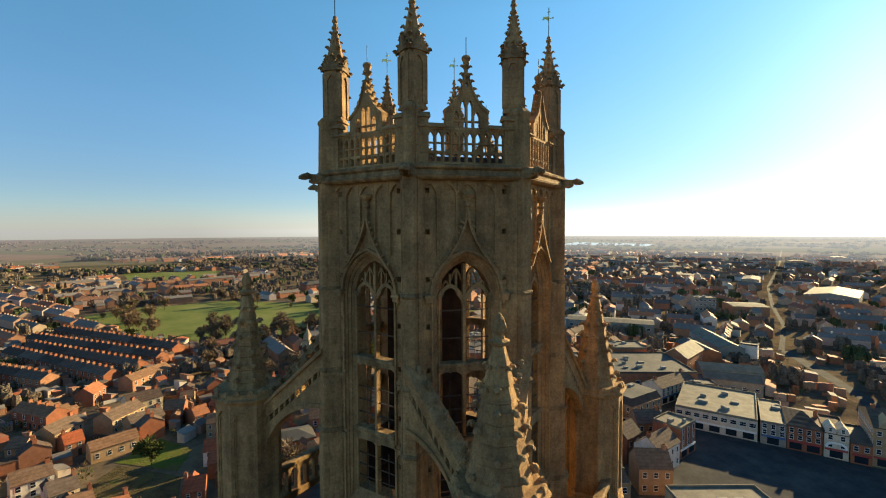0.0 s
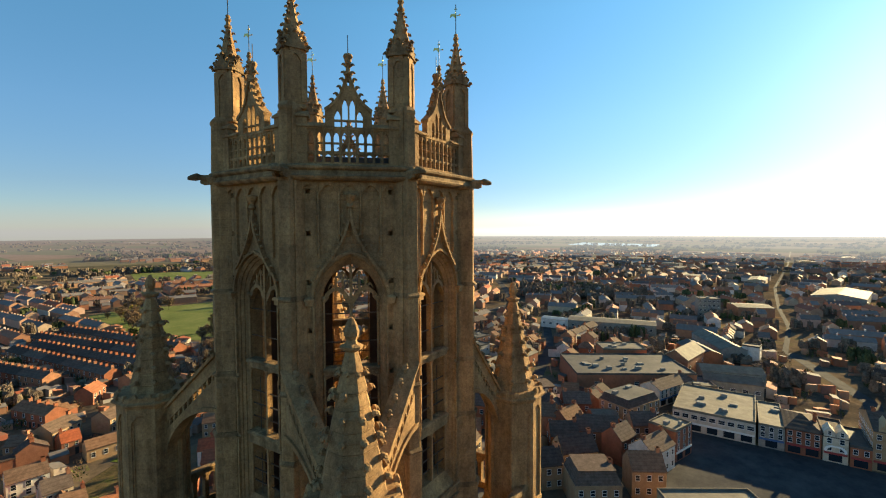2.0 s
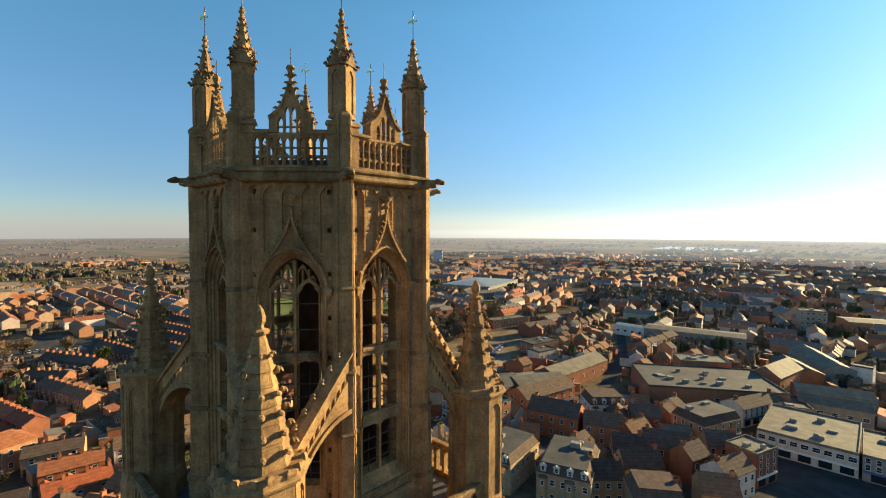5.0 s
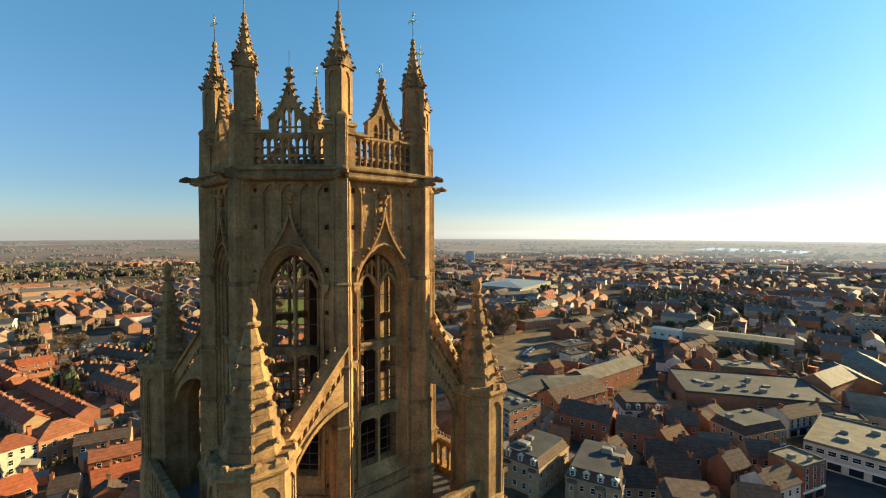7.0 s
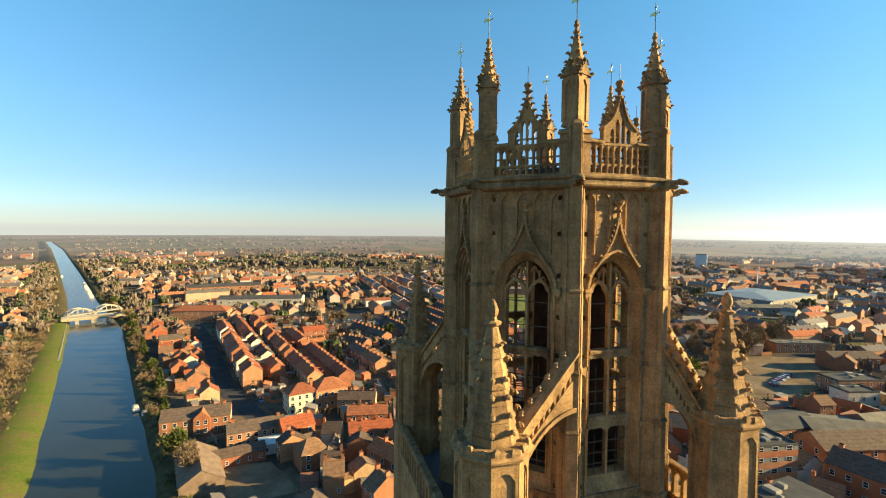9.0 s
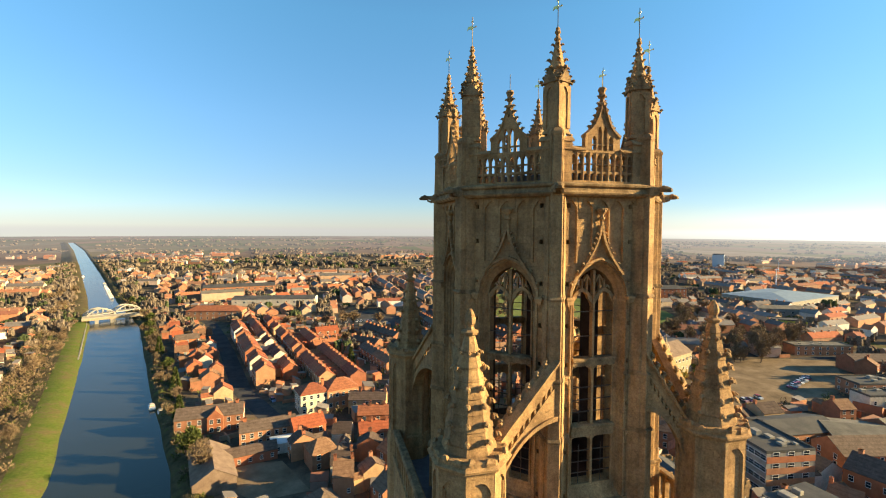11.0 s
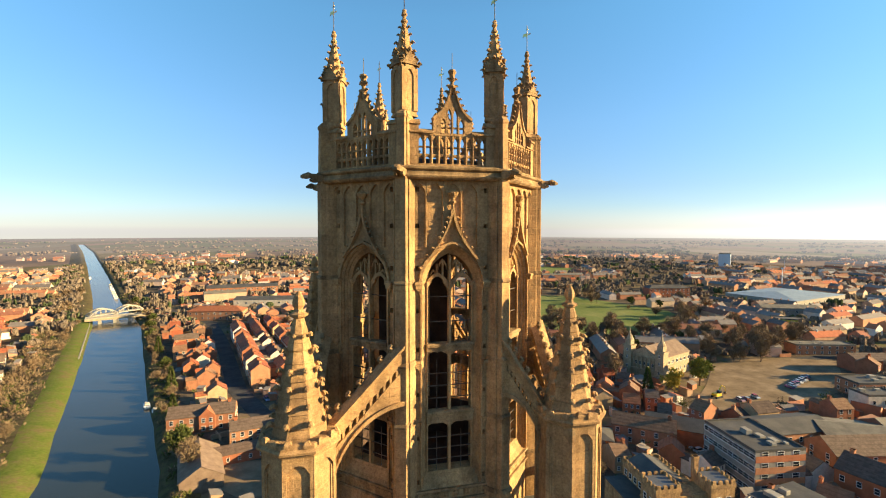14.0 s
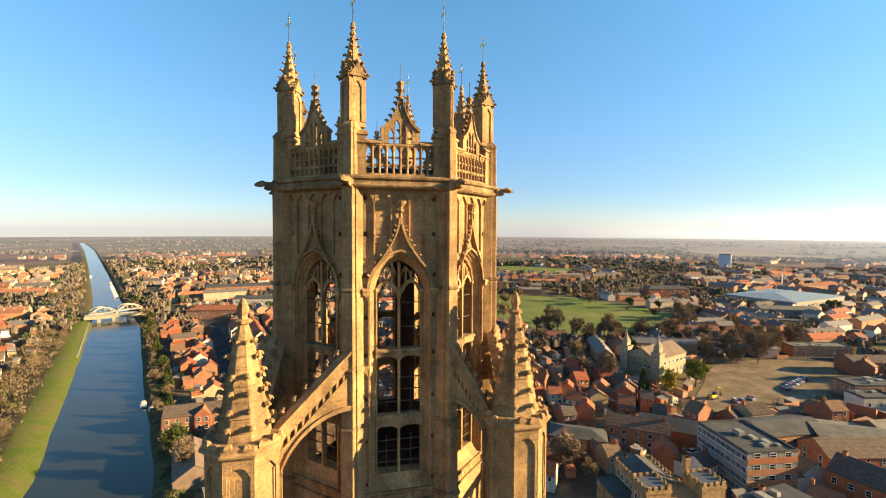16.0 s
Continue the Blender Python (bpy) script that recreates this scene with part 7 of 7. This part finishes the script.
# ---- the streets, filled after the marked buildings ----
def fill_streets():
    rnd = random.Random(5)
    K = KINDS
    # the main street's two sides, and rows behind it
    d = Vector((-0.263, 0.965))
    n = Vector((0.965, 0.263))
    o = Vector((-36, 199))
    red_front = [K["tall"][0], K["tall"][0], K["tall"][2]]
    for off, kinds, flip, s0, s1 in ((0, red_front, True, 0, 118), (12.5, K["red"] + K["mixed"][:3], False, 6, 150), (-18.5, K["red"] + K["mixed"][1:3], False, -14, 150), (24.5, K["red"] + K["terrace"][:1], True, -14, 150), (37.5, K["rows"][3:], False, -20, 90)):
        a, b = o + n * off + d * s0, o + n * off + d * s1
        row(a.x, a.y, b.x, b.y, kinds, rnd, 0.5, 0.03 if off == 0 else 0.22, flip, 2)
    # terraces towards the park and the short rows before them
    for x0, y0, x1, y1, k_, flip in ((76, 233, 62, 344, 0, True), (104, 245, 82, 361, 0, True), (49, 177, 36, 229, 1, True), (90, 238, 72, 350, 0, True), (118, 256, 100, 370, 0, True), (22, 247, 3, 267, 0, False), (36, 262, 18, 300, 0, False),
                                     (0, 163, 24, 157, 2, False), (2, 147, 22, 144, 3, False), (1, 132, 21, 132, 3, False), (16, 106, 5, 125, 3, True), (-25, 226, -7, 233, 3, False), (-14, 207, 8, 214, 3, False), (-4, 186, 22, 190, 1, False),
                                     (22, 171, 33, 173, 1, False), (-30, 247, -6, 256, 3, False), (-44, 283, -4, 292, 3, False), (58, 250, 44, 310, 0, True), (24, 205, 14, 240, 1, True)):
        row(x0, y0, x1, y1, [K["rows"][k_]], rnd, 0.0, 0.0, flip)
    # small houses and outbuildings behind the church
    for i in range(300):
        x, y = rnd.uniform(28, 128), rnd.uniform(90, 184)
        ob = rnd.choice(K["terrace"] + K["red"][:2] + K["mixed"][1:3])
        hx, hy = footprint(ob)
        turn = rnd.choice((-38, 52, 142, -8, 82)) + rnd.uniform(-6, 6)
        if COUNT[0] < 222 and claim(x, y, hx + 0.2, hy + 0.2, turn):
            put(ob, x, y, turn)
            COUNT[0] += 1
    # the strip between the river gardens and the main street
    got = 0
    for i in range(260):
        q = o + n * rnd.uniform(-52, -14) + d * rnd.uniform(-30, 170)
        ob = rnd.choice((K["red"][1], K["red"][0], K["mixed"][2], K["mixed"][1], K["mixed"][3]))
        hx, hy = footprint(ob)
        turn = rnd.choice((15, 105, 195, -75)) + rnd.uniform(-5, 5)
        if got < 14 and q.x > at_line(RIGHT, (q.y + 220) / 2780)[0] + 15 and claim(q.x, q.y, hx + 0.1, hy + 0.1, turn):
            put(ob, q.x, q.y, turn)
            got += 1
    # tight old plots between the church and the market place, and round the lot
    for x0, y0, x1, y1, top in ((106, -12, 178, 78, 24), (-18, 92, 46, 144, 14), (176, 46, 280, 122, 12), (230, 120, 290, 160, 5), (96, 84, 152, 116, 8)):
        got = 0
        for i in range(160):
            x, y = rnd.uniform(x0, x1), rnd.uniform(y0, y1)
            ob = rnd.choice(K["mixed"][:2] + K["terrace"] + K["tall"][1:2] + K["mixed"][4:6])
            hx, hy = footprint(ob)
            turn = rnd.choice((-8, 82, -70, 20, 110, 172)) + rnd.uniform(-6, 6)
            if got < top and claim(x, y, hx, hy, turn):
                put(ob, x, y, turn)
                got += 1
    # the streets across the water
    o, d, n = Vector((-17.1, 116.9)), Vector((-0.474, 0.880)), Vector((0.880, 0.474))
    for off, flip in ((-74, True), (-90, False), (-104, True)):
        a, b = o + n * off + d * 150, o + n * off + d * 350
        row(a.x, a.y, b.x, b.y, K["red"] + K["mixed"], rnd, 3.0, 0.12, flip, 5)
    # mixed blocks on the market side
    for x0, y0, x1, y1, flip in ((68.5, 100.6, 77.4, 176.7, False), (95.1, 115.4, 112.6, 133.9, True), (190.9, 89.2, 271.9, 93.5, True), (186.9, -76.6, 280.3, -76.4, False), (189.5, -93.2, 283.5, -94.4, True), (241.1, 79.4, 304.4, 71.6, False),
                                 (173.3, -57.4, 189.4, -118.8, False), (285.4, -5.8, 346.9, -9.5, True), (268.7, 135.6, 340.8, 133.1, False)):
        row(x0, y0, x1, y1, K["mixed"], rnd, 2.5, 0.12, flip, 6)


fill_streets()


def bush(mb, x, y, r, h, rnd):
    """A shrub of slivers standing on the ground."""
    for k in range(int(26 + 10 * r)):
        a, q = rnd.uniform(0, 6.28), r * rnd.random() ** 0.5
        z = h * rnd.random()
        shard(mb, (x + q * math.cos(a), y + q * math.sin(a), z), (math.cos(a) * 0.6, math.sin(a) * 0.6, 0.8), rnd.uniform(0.5, 1.1), rnd.uniform(0.10, 0.22), rnd)


def yard_clutter():
    """Lean-tos, sheds, yard walls and shrubs between the houses, too many to count."""
    rnd = random.Random(63)
    walls, felt, tiles, shrubs, green = MB(), MB(), MB(), MB(), MB()
    zones = ((-80, 92, 136, 360, 2600), (90, -100, 320, 140, 1500), (68, 60, 255, 180, 400), (-200, 150, -95, 470, 700))
    for x0, y0, x1, y1, count in zones:
        for i in range(count):
            x, y = rnd.uniform(x0, x1), rnd.uniform(y0, y1)
            turn = rnd.choice((6, 96, 24, 114, -8, 82)) + rnd.uniform(-4, 4)
            k = rnd.random()
            w, d = rnd.uniform(2.2, 5.5), rnd.uniform(2.0, 3.6)
            if k < 0.5:
                big = rnd.random() < 0.25
                if big:
                    w, d = w * 1.7, d * 1.7
                if not claim(x, y, w / 2, d / 2, turn):
                    continue
                M = pose(x, y, 0, 0, 0, turn)
                h, g = rnd.uniform(2.2, 3.0) * (1.4 if big else 1), rnd.uniform(0.3, 1.1)
                ring = [(-d / 2, 0), (d / 2, 0), (d / 2, h + g), (-d / 2, h)]
                walls.loft([[(u, v, z) for v, z in ring][::-1] for u in (-w / 2, w / 2)], True, True, M)
                e = 0.15
                (felt if rnd.random() < 0.6 else tiles).loft([[(u, -d / 2 - e, h - 0.02), (u, d / 2 + e, h + g + 0.06), (u, d / 2 + e, h + g + 0.18), (u, -d / 2 - e, h + 0.1)][::-1] for u in (-w / 2 - e, w / 2 + e)], True, True, M)
            elif k < 0.68:
                L = rnd.uniform(4, 11)
                if any(p in USED for p in free(x, y, L / 2, 0.4, turn)):
                    continue
                M = pose(x, y, 0, 0, 0, turn)
                walls.box(-L / 2, L / 2, -0.12, 0.12, 0, rnd.uniform(1.2, 2.0), M)
            else:
                r = rnd.uniform(0.8, 2.2)
                if any(p in USED for p in free(x, y, r * 0.7, r * 0.7, 0)):
                    continue
                bush(shrubs if rnd.random() < 0.6 else green, x, y, r, rnd.uniform(1.2, 4.2), rnd)
    # scrub behind the crest of the west bank, and tufts along both edges
    for i in range(1500):
        x, y = at_line(LEFT, 0.10 + 0.20 * rnd.random())
        bush(shrubs if rnd.random() < 0.85 else green, x - rnd.uniform(9, 30), y, rnd.uniform(0.9, 2.2), rnd.uniform(1.6, 4.2), rnd)
    for i in range(420):
        x, y = at_line(RIGHT, 0.105 + 0.17 * rnd.random())
        bush(shrubs if rnd.random() < 0.6 else green, x + rnd.uniform(1, 10), y, rnd.uniform(0.7, 1.6), rnd.uniform(1.2, 3.0), rnd)
    for mb, nm, mat, lab, cat in ((walls, "yard_walls", YARD_WALL, "brick outhouses and yard walls between the houses", "outbuildings"), (felt, "outhouse_roofs", FAR_SLATE, "grey lean-to roofs of outhouses", "outbuildings"), (tiles, "outhouse_tiles", FAR_TILE, "tiled lean-to roofs of outhouses", "outbuildings"), (shrubs, "garden_shrubs", TWIG, "bare brown shrubs in back gardens", "shrubs"), (green, "garden_evergreens", LEAF, "green shrubs in back gardens", "shrubs")):
        solid(nm, mb, mat, lab, cat, kind="stuff")


def far_town():
    """Past a few hundred, houses too far to tell apart: simple solids in one sheet of roofs and one of walls."""
    rnd = random.Random(11)
    walls, roofs, slates, pale = MB(), MB(), MB(), MB()
    total = 0
    plots = []
    for x, t in ((136, 0), (56, 0), (42, 0), (26, 0)):
        for k in range(2, 9):
            plots.append((x - 2 - 1.6 * k, 206 + 35 * k, 92.8, 5))
    for k in range(60):
        plots.append((-176 - 2.2 * k + 24 * (k % 6), 165 + 10 * k, 107, 4))
    for k in range(9):
        for q in range(4):
            plots.append((76 + 22 * q - 1.4 * k, 345 + 34 * k, 92.8, 5))
    for tries in range(9500):
        r = 190 + 1250 * rnd.random() ** 1.15
        a = radians(rnd.uniform(-32, 132))
        x, y = r * math.cos(a), r * math.sin(a)
        fixed = tries < len(plots)
        if not fixed and a > 0.6 and noise.noise(Vector((x * 0.004, y * 0.004, 3.1))) < (-0.12 if r < 800 else 0.12) and r > 500:
            continue
        turn = 90 * (rnd.random() < 0.5) + 35 * noise.noise(Vector((x * 0.003, y * 0.003, 9.0)))
        n = rnd.choice((1, 2, 3, 4, 6))
        if fixed:
            x, y, turn, n = plots[tries]
        w, d, e, h = 6.0 * n, rnd.uniform(7, 9.5), rnd.uniform(4.6, 6.0), rnd.uniform(2.0, 3.0)
        big = not fixed and rnd.random() < 0.025
        if big:
            w, d, e, h = rnd.uniform(25, 60), rnd.uniform(16, 30), rnd.uniform(5, 9), rnd.uniform(0.5, 2.0)
        if not claim(x, y, w / 2 + 1, d / 2 + 1.5, turn):
            continue
        M = pose(x, y, 0, 0, 0, turn)
        walls.loft([[(xx, -d / 2, 0), (xx, d / 2, 0), (xx, d / 2, e), (xx, 0, e + h), (xx, -d / 2, e)][::-1] for xx in (-w / 2, w / 2)], True, True, M)
        (pale if big else slates if rnd.random() < (0.25 if x < 60 and 200 < y < 620 else 0.62) else roofs).add(*(lambda q: (q.v, q.f))(gable_roof(w, d, e, e + h)), M)
        if not big:
            for k in range(n):
                u = -w / 2 + 5.6 + 6.0 * k
                walls.box(u - 0.35, u + 0.35, -0.5, 0.5, e + h - 0.6, e + h + 1.1, M)
        total += 1
    for mb, nm, mat, lab in ((walls, "far_house_walls", FAR_WALL, "brick walls of distant town houses"), (roofs, "far_tiled_roofs", FAR_TILE, "red tiled roofs of the distant town"), (slates, "far_slate_roofs", FAR_SLATE, "grey roofs of the distant town"), (pale, "far_shed_roofs", PALE_SHEET, "pale roofs of distant sheds")):
        solid(nm, mb, mat, lab, "distant houses", kind="stuff")


def island_material(name, *cs, rough=0.85, spec=0.2):
    m = Mat(name, rough, 0, spec).world_co()
    base = m.ramp(m.random(True), *[(i / (len(cs) - 1), c) for i, c in enumerate(cs)])
    return m.color(m.mix(base, m.ramp(m.noise(0.5, 4), (0.3, (0.65, 0.65, 0.65)), (0.7, (1.15, 1.15, 1.15))), 0.6, "MULTIPLY")).m


FAR_WALL = island_material("far_walls", (0.40, 0.17, 0.09), (0.44, 0.22, 0.12), (0.52, 0.40, 0.27), (0.34, 0.17, 0.10), (0.42, 0.19, 0.10), (0.74, 0.70, 0.62))
FAR_TILE = island_material("far_tiles", (0.44, 0.125, 0.048), (0.30, 0.10, 0.055), (0.21, 0.115, 0.075), (0.36, 0.16, 0.085), (0.46, 0.16, 0.070), rough=0.8, spec=0.15)
FAR_SLATE = island_material("far_slates", (0.13, 0.108, 0.095), (0.19, 0.165, 0.145), (0.25, 0.215, 0.185), rough=0.8, spec=0.1)
YARD_WALL = island_material("yard_brick", (0.30, 0.12, 0.06), (0.36, 0.16, 0.085), (0.40, 0.26, 0.16), (0.24, 0.11, 0.07), (0.55, 0.50, 0.43))
yard_clutter()
far_town()
plant_all()
far_woods()
